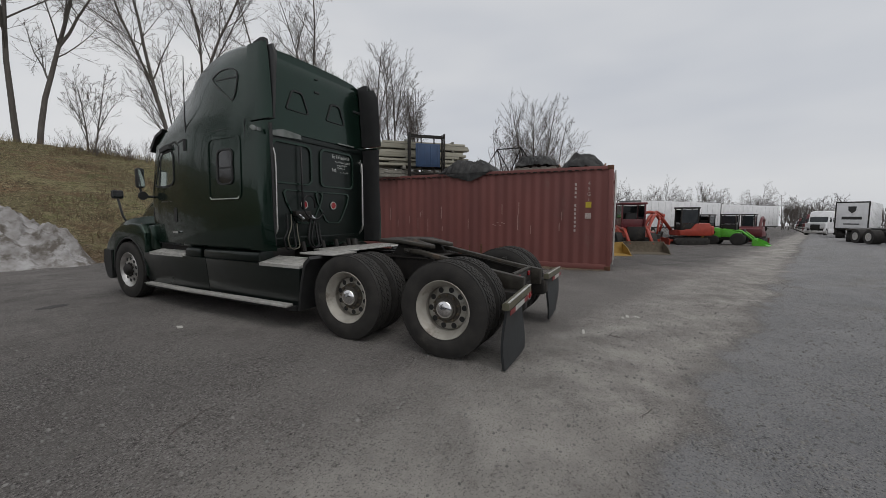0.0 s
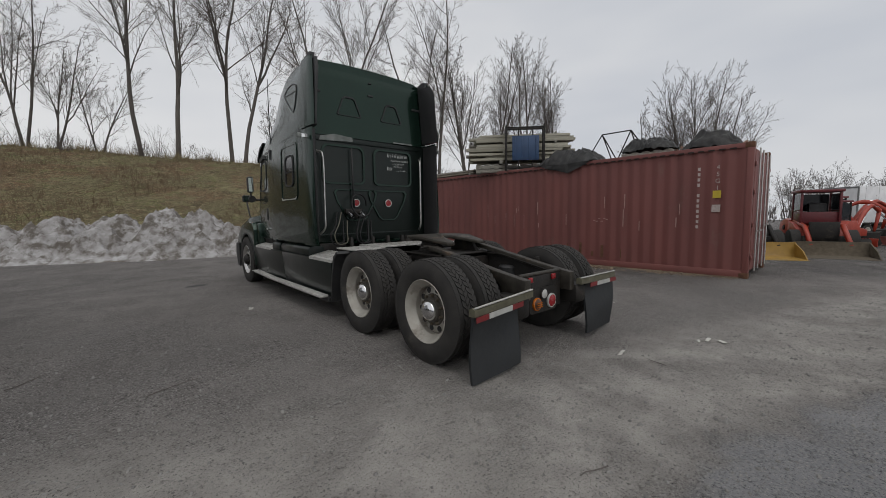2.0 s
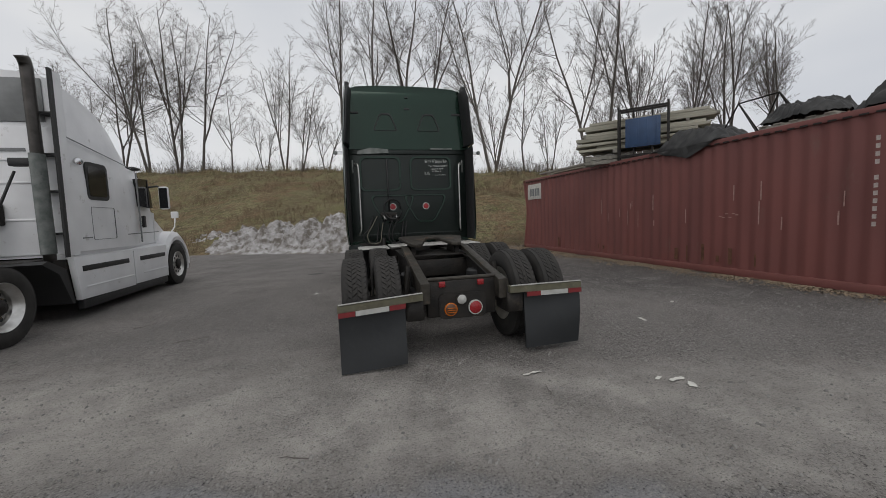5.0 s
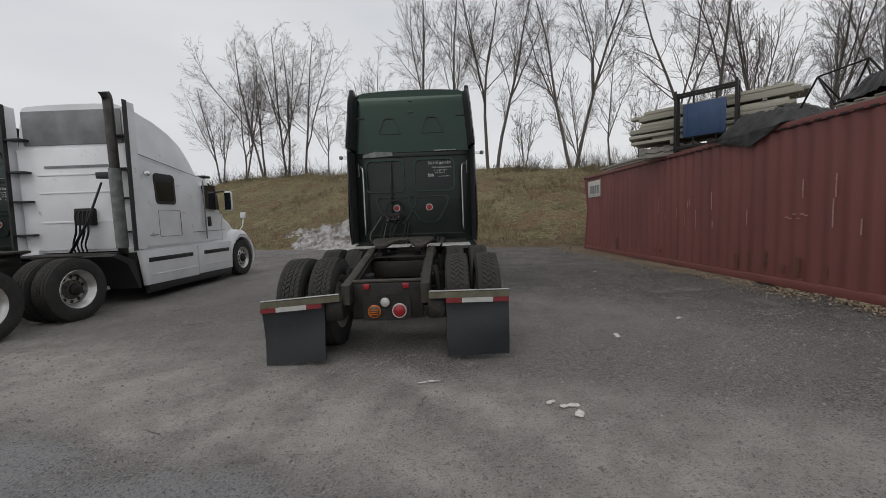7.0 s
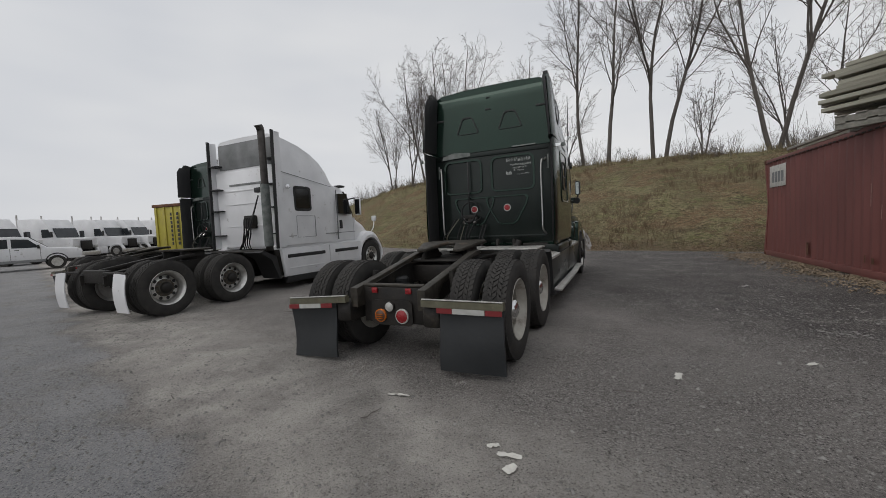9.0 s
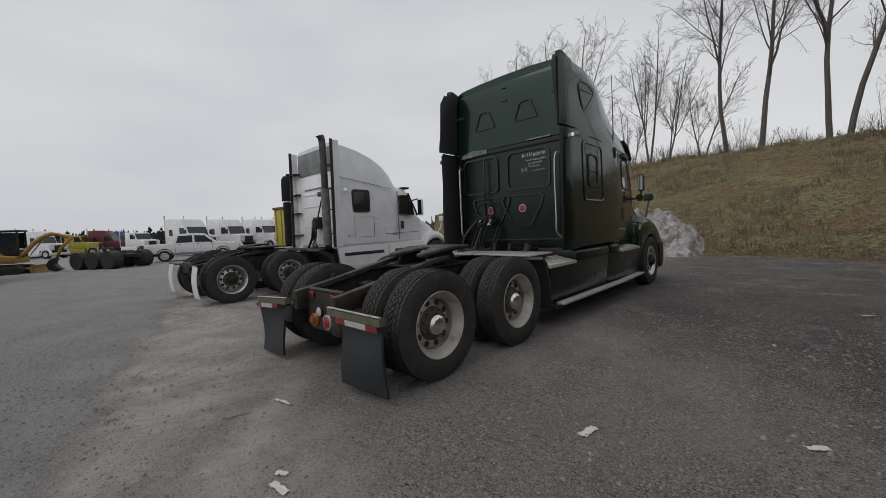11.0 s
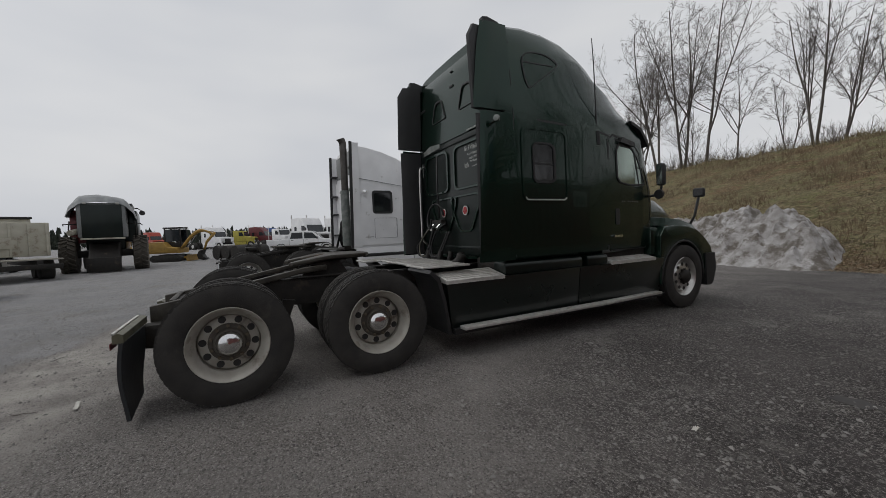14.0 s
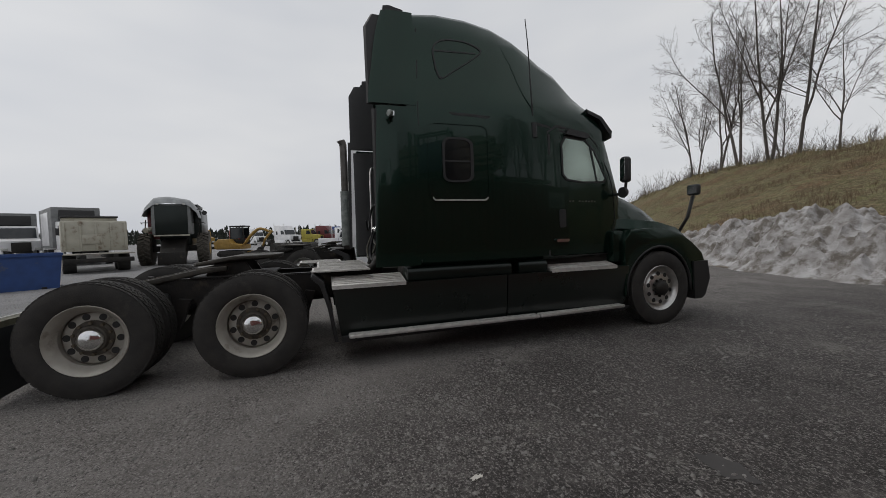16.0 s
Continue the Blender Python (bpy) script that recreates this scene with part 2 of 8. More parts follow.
SIGN_YELLOW = mat("yellow_sticker", (0.55, 0.42, 0.03), (0.45, 0.34, 0.03), rough=0.6)


# ---- mesh helpers ----
def box(bm, x0, x1, y0, y1, z0, z1, bevel=0.0, m=None):
    got = bmesh.ops.create_cube(bm, size=1.0)["verts"]
    bmesh.ops.transform(bm, verts=got, matrix=Matrix.Translation(((x0 + x1) / 2, (y0 + y1) / 2, (z0 + z1) / 2)) @ Matrix.Diagonal((x1 - x0, y1 - y0, z1 - z0, 1)))
    if bevel:
        edges = list({e for v in got for e in v.link_edges})
        res = bmesh.ops.bevel(bm, geom=edges, offset=bevel, segments=2, profile=0.5, affect="EDGES", clamp_overlap=True)
        got = list({v for f in res["faces"] for v in f.verts})
    if m is not None:
        bmesh.ops.transform(bm, verts=[v for v in got if v.is_valid], matrix=m)
    return bm


def rod(bm, a, b, r, r2=None, n=12):
    a, b = Vector(a), Vector(b)
    d = b - a
    got = bmesh.ops.create_cone(bm, cap_ends=True, segments=n, radius1=r, radius2=r if r2 is None else r2, depth=d.length)["verts"]
    bmesh.ops.transform(bm, verts=got, matrix=Matrix.Translation((a + b) / 2) @ d.to_track_quat("Z", "Y").to_matrix().to_4x4())
    return bm


def tube(bm, pts, r, n=8):
    """A bent round bar through the points; r may be one radius or one for each point."""
    pts = [Vector(p) for p in pts]
    rs = r if isinstance(r, (list, tuple)) else [r] * len(pts)
    rings, side = [], None
    for i, p in enumerate(pts):
        d = (pts[min(i + 1, len(pts) - 1)] - pts[max(i - 1, 0)]).normalized()
        if side is None:
            side = d.orthogonal().normalized()
        side = (side - d * side.dot(d)).normalized()
        up = d.cross(side)
        rings.append([bm.verts.new(p + rs[i] * (math.cos(a) * side + math.sin(a) * up)) for a in (2 * math.pi * k / n for k in range(n))])
    for a, b in zip(rings, rings[1:]):
        for k in range(n):
            bm.faces.new((a[k], a[(k + 1) % n], b[(k + 1) % n], b[k]))
    bm.faces.new(rings[0][::-1])
    bm.faces.new(rings[-1])
    return bm


def smooth_line(pts, steps=6):
    """Catmull-Rom through the points."""
    pts = [Vector(p) for p in pts]
    ext = [2 * pts[0] - pts[1], *pts, 2 * pts[-1] - pts[-2]]
    out = []
    for a, b, c, d in zip(ext, ext[1:], ext[2:], ext[3:]):
        for k in range(steps):
            t = k / steps
            out.append(0.5 * (2 * b + (c - a) * t + (2 * a - 5 * b + 4 * c - d) * t * t + (3 * b - a - 3 * c + d) * t ** 3))
    return out + [pts[-1]]


def prism(bm, outline, lo, hi, axis="x", bevel=0.0):
    """An outline of (a, b) pairs drawn out from lo to hi along an axis: x takes (y, z), y takes (x, z), z takes (x, y)."""
    put = {"x": lambda a, b, c: (c, a, b), "y": lambda a, b, c: (a, c, b), "z": lambda a, b, c: (a, b, c)}[axis]
    one = [bm.verts.new(put(a, b, lo)) for a, b in outline]
    two = [bm.verts.new(put(a, b, hi)) for a, b in outline]
    faces = [bm.faces.new(one), bm.faces.new(two[::-1])]
    for k in range(len(one)):
        faces.append(bm.faces.new((one[k], two[k], two[(k + 1) % len(one)], one[(k + 1) % len(one)])))
    bmesh.ops.recalc_face_normals(bm, faces=faces)
    if bevel:
        bmesh.ops.bevel(bm, geom=list({e for f in faces[:2] for e in f.edges}), offset=bevel, segments=2, profile=0.5, affect="EDGES", clamp_overlap=True)
    return bm


def lathe(bm, profile, n=32, closed=False):
    """A profile of (x, r) pairs turned about the x axis."""
    rings = [[bm.verts.new((x, r * math.cos(a), r * math.sin(a))) for a in (2 * math.pi * k / n for k in range(n))] for x, r in profile]
    pairs = list(zip(rings, rings[1:])) + ([(rings[-1], rings[0])] if closed else [])
    for a, b in pairs:
        for k in range(n):
            bm.faces.new((a[k], a[(k + 1) % n], b[(k + 1) % n], b[k]))
    if not closed:
        for ring, x in ((rings[0], 0), (rings[-1], 1)):
            if profile[-x][1] > 1e-4:
                bm.faces.new(ring if x else ring[::-1])
    bmesh.ops.recalc_face_normals(bm, faces=bm.faces[:])
    return bm


def round_rect(cx, cy, w, h, r, n=5, taper=0.0):
    out = []
    for sx, sy, a0 in ((1, 1, 0), (-1, 1, 90), (-1, -1, 180), (1, -1, 270)):
        for k in range(n):
            a = radians(a0 + 90 * k / (n - 1))
            hw = w / 2 - (taper if sy > 0 else 0)
            out.append((cx + sx * (hw - r) + r * math.cos(a), cy + sy * (h / 2 - r) + r * math.sin(a)))
    return out


def ring_plate(bm, outer, inner, lo, hi, axis="x"):
    """A flat frame between two outlines with the same number of corners."""
    put = {"x": lambda a, b, c: (c, a, b), "y": lambda a, b, c: (a, c, b), "z": lambda a, b, c: (a, b, c)}[axis]
    loops = [[bm.verts.new(put(a, b, c)) for a, b in line] for line in (outer, inner) for c in (lo, hi)]
    n, faces = len(outer), []
    for a, b in ((0, 1), (1, 3), (3, 2), (2, 0)):
        for k in range(n):
            faces.append(bm.faces.new((loops[a][k], loops[a][(k + 1) % n], loops[b][(k + 1) % n], loops[b][k])))
    bmesh.ops.recalc_face_normals(bm, faces=faces)
    return bm


def loft(bm, rings, cap=True):
    rs = [[bm.verts.new(p) for p in ring] for ring in rings]
    faces = []
    for a, b in zip(rs, rs[1:]):
        for k in range(len(a)):
            faces.append(bm.faces.new((a[k], a[(k + 1) % len(a)], b[(k + 1) % len(a)], b[k])))
    if cap:
        faces += [bm.faces.new(rs[0]), bm.faces.new(rs[-1][::-1])]
    bmesh.ops.recalc_face_normals(bm, faces=faces)
    return bm


def finish(name, bm, material, smooth=True):
    if smooth:
        for f in bm.faces:
            f.smooth = True
        for e in bm.edges:
            e.smooth = len(e.link_faces) == 2 and e.calc_face_angle(0.0) < radians(35)
    mesh = bpy.data.meshes.new(name)
    bm.to_mesh(mesh)
    bm.free()
    mesh.materials.append(material)
    return mesh


def part(name, bm, material, parent, label="", m=None):
    ob = new(name, finish(name, bm, material))
    ob.parent = parent
    if m is not None:
        ob.matrix_basis = m
    return tagged(ob, label)


def again(ob, m):
    """One more of a part on the same mesh, with its own parts."""
    twin = new(ob.name.split(".")[0], ob.data)
    twin.parent, twin.matrix_basis = ob.parent, m
    for c in ob.children:
        k = new(c.name.split(".")[0], c.data)
        k.parent, k.matrix_basis = twin, c.matrix_basis.copy()
    return twin


def thing(name, label, category, group="", m=None):
    ob = new(name)
    ob.empty_display_size = 0.2
    if m is not None:
        ob.matrix_basis = m
    return tagged(ob, label, category, group)


def solid(name, bm, material, label, category, group="", kind="", m=None):
    ob = new(name, finish(name, bm, material))
    if m is not None:
        ob.matrix_basis = m
    return tagged(ob, label, category, group, kind)


def B():
    return bmesh.new()


MIRX = Matrix.Diagonal((-1, 1, 1, 1))


def flip(bm):
    """The same shape on the other side of the x = 0 plane."""
    bmesh.ops.transform(bm, verts=bm.verts[:], matrix=MIRX)
    bmesh.ops.reverse_faces(bm, faces=bm.faces[:])
    return bm


def hill(x, y):
    return noise.noise(Vector((x * 0.35, y * 0.35, 3.1))) * 0.35 + noise.noise(Vector((x * 1.3, y * 1.3, 7.7))) * 0.10


# ---- ground, bank, snow ----
def ground_material():
    m = bpy.data.materials.new("gravel_yard")
    nt, n, l, p = nodes_of(m)
    geo = n.new("ShaderNodeNewGeometry")
    sep = n.new("ShaderNodeSeparateXYZ")
    l.new(geo.outputs["Position"], sep.inputs[0])

    def tex(scale, detail=5, rough=0.6):
        t = n.new("ShaderNodeTexNoise")
        t.inputs["Scale"].default_value, t.inputs["Detail"].default_value, t.inputs["Roughness"].default_value = scale, detail, rough
        l.new(geo.outputs["Position"], t.inputs["Vector"])
        return t.outputs["Fac"]

    def calc(op, a, b, c=None):
        k = n.new("ShaderNodeMath")
        k.operation = op
        for i, v in enumerate((a, b) if c is None else (a, b, c)):
            if isinstance(v, (int, float)):
                k.inputs[i].default_value = v
            else:
                l.new(v, k.inputs[i])
        return k.outputs[0]

    def ramp(v, lo, hi, a=0.0, b=1.0, smooth=True):
        r = n.new("ShaderNodeMapRange")
        r.interpolation_type = "SMOOTHSTEP" if smooth else "LINEAR"
        for key, x in (("From Min", lo), ("From Max", hi), ("To Min", a), ("To Max", b)):
            r.inputs[key].default_value = x
        l.new(v, r.inputs["Value"])
        return r.outputs[0]

    def mix(f, a, b):
        k = n.new("ShaderNodeMix")
        k.data_type = "RGBA"
        l.new(f, k.inputs[0])
        for s, v in ((6, a), (7, b)):
            if isinstance(v, tuple):
                k.inputs[s].default_value = (*v, 1)
            else:
                l.new(v, k.inputs[s])
        return k.outputs[2]

    x, y = sep.outputs[0], sep.outputs[1]
    # The road's edge runs past the lot in a slight bend.
    edge = calc("ADD", calc("MULTIPLY", x, -0.30), -3.35)
    wob = calc("MULTIPLY", calc("SUBTRACT", tex(0.8, 4), 0.5), 1.6)
    off = calc("ADD", calc("SUBTRACT", y, edge), wob)
    road = ramp(off, 0.10, -0.14)
    strip = calc("MULTIPLY", ramp(off, 2.5, 1.0), ramp(off, -0.1, 0.35))
    strip = calc("MULTIPLY", strip, ramp(tex(1.3, 6, 0.7), 0.33, 0.56, 0.35, 1.0))
    fine, grit, blot, big = tex(16, 7, 0.8), tex(62, 4, 0.75), tex(1.1, 7, 0.66), tex(0.28, 4)
    lot = mix(ramp(blot, 0.36, 0.66), (0.150, 0.137, 0.129), (0.245, 0.228, 0.214))
    lot = mix(ramp(big, 0.48, 0.66, 0.0, 0.6), lot, (0.100, 0.092, 0.088))
    # the inner lot, where the trucks stand, is darker
    inner = ramp(calc("ADD", calc("ADD", calc("MULTIPLY", x, 0.55), calc("MULTIPLY", y, 0.72)), wob), 1.5, 3.7)
    inner = calc("MULTIPLY", inner, ramp(x, -1.0, 1.5, 0.45, 1.0))
    lot = mix(calc("MULTIPLY", inner, 0.85), lot, mix(ramp(blot, 0.40, 0.62), (0.034, 0.0300, 0.0300), (0.066, 0.0585, 0.0575)))
    drift = calc("MULTIPLY", ramp(tex(1.7, 9, 0.74), 0.57, 0.66, 0.0, 0.55), ramp(tex(0.45, 3), 0.42, 0.56))
    lot = mix(calc("MULTIPLY", inner, drift), lot, (0.205, 0.188, 0.172))
    gravel = mix(ramp(tex(2.4, 6), 0.35, 0.65), (0.32, 0.300, 0.276), (0.43, 0.405, 0.373))
    tar = mix(ramp(blot, 0.35, 0.7), (0.215, 0.216, 0.224), (0.285, 0.283, 0.287))
    base = mix(strip, lot, gravel)
    base = mix(road, base, tar)
    # dusty, smooth patches lie between gritty ones
    gritty = ramp(tex(0.75, 8, 0.78), 0.44, 0.56, 0.55, 1.0)
    scuff = calc("MULTIPLY", ramp(tex(0.95, 9, 0.72), 0.50, 0.64, 0.0, 0.75), ramp(tex(0.33, 3), 0.40, 0.55))
    base = mix(scuff, base, (0.19, 0.178, 0.165))
    gritty = calc("MULTIPLY", gritty, calc("SUBTRACT", 1.0, calc("MULTIPLY", strip, 0.45)))
    pebble = tex(31, 5, 0.75)
    base = mix(calc("MULTIPLY", gritty, ramp(pebble, 0.51, 0.62, 0.0, 0.85)), base, (0.29, 0.277, 0.262))
    base = mix(calc("MULTIPLY", gritty, ramp(pebble, 0.47, 0.34, 0.0, 0.65)), base, (0.040, 0.037, 0.036))
    base = mix(calc("MULTIPLY", gritty, ramp(fine, 0.52, 0.64, 0.0, 0.7)), base, (0.27, 0.258, 0.242))
    base = mix(calc("MULTIPLY", gritty, ramp(fine, 0.47, 0.36, 0.0, 0.8)), base, (0.030, 0.0275, 0.026))
    vor = n.new("ShaderNodeTexVoronoi")
    vor.inputs["Scale"].default_value = 55
    l.new(geo.outputs["Position"], vor.inputs["Vector"])
    chip = ramp(vor.outputs["Distance"], 0.30, 0.16)
    pick = n.new("ShaderNodeSeparateColor")
    l.new(vor.outputs["Color"], pick.inputs[0])
    chip = calc("MULTIPLY", chip, ramp(pick.outputs[0], 0.42, 0.6))
    stone = mix(pick.outputs[1], (0.07, 0.066, 0.062), (0.42, 0.40, 0.375))
    base = mix(calc("MULTIPLY", calc("MULTIPLY", chip, gritty), 0.9), base, stone)
    base = mix(calc("MULTIPLY", ramp(grit, 0.55, 0.64, 0.0, 0.85), ramp(gritty, 0.1, 1.0, 0.5, 1.0)), base, (0.40, 0.378, 0.352))
    base = mix(calc("MULTIPLY", ramp(grit, 0.45, 0.35, 0.0, 0.9), ramp(gritty, 0.1, 1.0, 0.6, 1.0)), base, (0.014, 0.0125, 0.012))
    l.new(base, p.inputs["Base Color"])
    damp = ramp(tex(0.6, 5), 0.55, 0.72, 0.86, 0.62)
    l.new(damp, p.inputs["Roughness"])
    p.inputs["Specular IOR Level"].default_value = 0.3
    h = calc("ADD", calc("ADD", calc("MULTIPLY", grit, 0.5), calc("MULTIPLY", calc("ADD", fine, pebble), 0.8)), calc("MULTIPLY", chip, 0.25))
    b = n.new("ShaderNodeBump")
    b.inputs["Strength"].default_value, b.inputs["Distance"].default_value = 0.9, 0.03
    l.new(h, b.inputs["Height"])
    l.new(b.outputs["Normal"], p.inputs["Normal"])
    return m


def grass_material():
    m = bpy.data.materials.new("winter_bank")
    nt, n, l, p = nodes_of(m)
    geo = n.new("ShaderNodeNewGeometry")

    def tex(scale, detail=6):
        t = n.new("ShaderNodeTexNoise")
        t.inputs["Scale"].default_value, t.inputs["Detail"].default_value, t.inputs["Roughness"].default_value = scale, detail, 0.65
        l.new(geo.outputs["Position"], t.inputs["Vector"])
        return t.outputs["Fac"]

    last = None
    for fac, lo, hi, colour in ((None, 0, 0, (0.146, 0.129, 0.071)), (tex(0.22), 0.47, 0.55, (0.168, 0.107, 0.065)), (tex(0.40), 0.52, 0.60, (0.230, 0.212, 0.114)), (tex(0.55), 0.55, 0.63, (0.106, 0.124, 0.049)), (tex(1.1), 0.55, 0.64, (0.077, 0.062, 0.038)), (tex(0.8), 0.53, 0.64, (0.143, 0.141, 0.063)), (tex(2.3), 0.52, 0.62, (0.121, 0.083, 0.052)), (tex(4.5), 0.53, 0.62, (0.292, 0.249, 0.149)), (tex(9), 0.52, 0.60, (0.045, 0.038, 0.023)), (tex(21), 0.54, 0.62, (0.336, 0.289, 0.176)), (tex(38), 0.54, 0.62, (0.040, 0.035, 0.021))):
        if fac is None:
            last = colour
            continue
        r = n.new("ShaderNodeMapRange")
        r.inputs["From Min"].default_value, r.inputs["From Max"].default_value = lo, hi
        l.new(fac, r.inputs["Value"])
        k = n.new("ShaderNodeMix")
        k.data_type = "RGBA"
        l.new(r.outputs[0], k.inputs[0])
        if isinstance(last, tuple):
            k.inputs[6].default_value = (*last, 1)
        else:
            l.new(last, k.inputs[6])
        k.inputs[7].default_value = (*colour, 1)
        last = k.outputs[2]
    l.new(last, p.inputs["Base Color"])
    p.inputs["Roughness"].default_value = 0.95
    p.inputs["Specular IOR Level"].default_value = 0.1
    b = n.new("ShaderNodeBump")
    b.inputs["Strength"].default_value, b.inputs["Distance"].default_value = 1.0, 0.08
    l.new(tex(18), b.inputs["Height"])
    l.new(b.outputs["Normal"], p.inputs["Normal"])
    return m


GROUND, BANK = ground_material(), grass_material()


def bank_line(x):
    """Where the foot of the bank lies (y) for a given x."""
    return 12.95 - 0.26 * x + (0.010 if x < 0 else 0.009) * x * x + 0.3 * math.sin(x * 0.7)


def bank_crest(x):
    """Where the bank's top edge lies (y), and how high it is, for a given x."""
    y = float(np.interp(x, [-60, -17, -8, 0, 5, 11, 60], [44, 40.5, 39, 34.5, 31, 25.5, 25.0]))
    return y, float(np.interp(x, [-60, -25, -8, 3, 11, 60], [0.0, 7.2, 7.1, 6.2, 5.1, 4.6]))


def bank_height(x, y):
    """The bank's height above the yard: a slope, steeper at its foot, up to a nearly flat top."""
    foot = bank_line(x)
    crest, top = bank_crest(x)
    up = (y - foot) / (crest - foot)
    if up <= 0:
        return -0.06
    t = min(1.0, up)
    return top * (1.12 * t - 0.12 * t * t) + hill(x, y) * min(1.0, up * 4) - 0.06 * (1 - t)


def make_ground():
    bm = B()
    xs = [-4000, -900, -250, -80, -40, -20, -12, -8, -5, -2, 1, 4, 7, 10, 16, 24, 40, 80, 250, 900, 4000]
    ys = [-4000, -900, -250, -80, -40, -20, -12, -8, -5, -2, 1, 4, 7, 10, 16, 40, 80, 250, 900, 4000]
    grid = [[bm.verts.new((x, y, -0.018 * max(0.0, x - 7.0))) for x in xs] for y in ys]
    for a, b in zip(grid, grid[1:]):
        for k in range(len(xs) - 1):
            bm.faces.new((a[k], a[k + 1], b[k + 1], b[k]))
    solid("ground", bm, GROUND, "dark gravelly asphalt yard with a pale gravel strip beside the road", "ground", kind="structure")


def make_bank():
    bm = B()
    rows = []
    for j in range(61):
        v = j / 60
        row = []
        for i in range(150):
            x = -62 + 124 * i / 149
            y = bank_line(x) - 0.35 + (v ** 1.35) * 44
            row.append(bm.verts.new((x, y, bank_height(x, y))))
        rows.append(row)
    for a, b in zip(rows, rows[1:]):
        for k in range(149):
            bm.faces.new((a[k], a[k + 1], b[k + 1], b[k]))
    solid("grassy_bank", bm, BANK, "long earth bank covered with dry yellow winter grass", "bank", kind="structure")


def make_snow():
    bm = B()
    heaps = [(-0.75, 14.6, 1.72, 1.0, 1.3), (-1.9, 14.9, 1.68, 1.25, 1.3), (-3.4, 15.8, 1.45, 1.6, 1.3), (-5.0, 16.6, 1.4, 1.5, 1.3), (-6.8, 17.7, 1.15, 1.8, 1.3), (-8.8, 18.9, 0.85, 1.8, 1.2), (0.15, 13.9, 1.15, 0.6, 1.0)]
    def top(x, y):
        h = 0.0
        for cx, cy, z, rx, ry in heaps:
            d = ((x - cx) / rx) ** 2 + ((y - cy) / ry) ** 2
            h = max(h, z * (1.12 * math.exp(-d * 0.85) - 0.12))
        if h <= 0.02:
            return -0.05
        v = Vector((x * 1.7, y * 1.7, 0.3))
        k = min(1, h * 2)
        ridge = 1 - 2 * abs(noise.noise(v * 1.6 + Vector((4, 0, 0))))
        return h + 0.22 * noise.noise(v) * k + 0.20 * ridge * k - 0.08 + 0.14 * noise.noise(v * 2.6) * k + 0.12 * abs(noise.noise(v * 4.7)) * k + 0.09 * abs(noise.noise(v * 8)) * k + 0.05 * abs(noise.noise(v * 16)) * k
    rows = [[bm.verts.new((x, y, top(x, y))) for x in (-13 + 16.5 * i / 260 for i in range(261))] for y in (12.2 + 9.6 * j / 150 for j in range(151))]
    for a, b in zip(rows, rows[1:]):
        for k in range(260):
            if max(v.co.z for v in (a[k], a[k + 1], b[k + 1], b[k])) > -0.04:
                bm.faces.new((a[k], a[k + 1], b[k + 1], b[k]))
    bmesh.ops.delete(bm, geom=[v for v in bm.verts if not v.link_faces], context="VERTS")
    solid("snowdrift", bm, SNOW, "ploughed heap of dirty melting snow at the bank's foot", "snow")


make_ground()
make_bank()
make_snow()


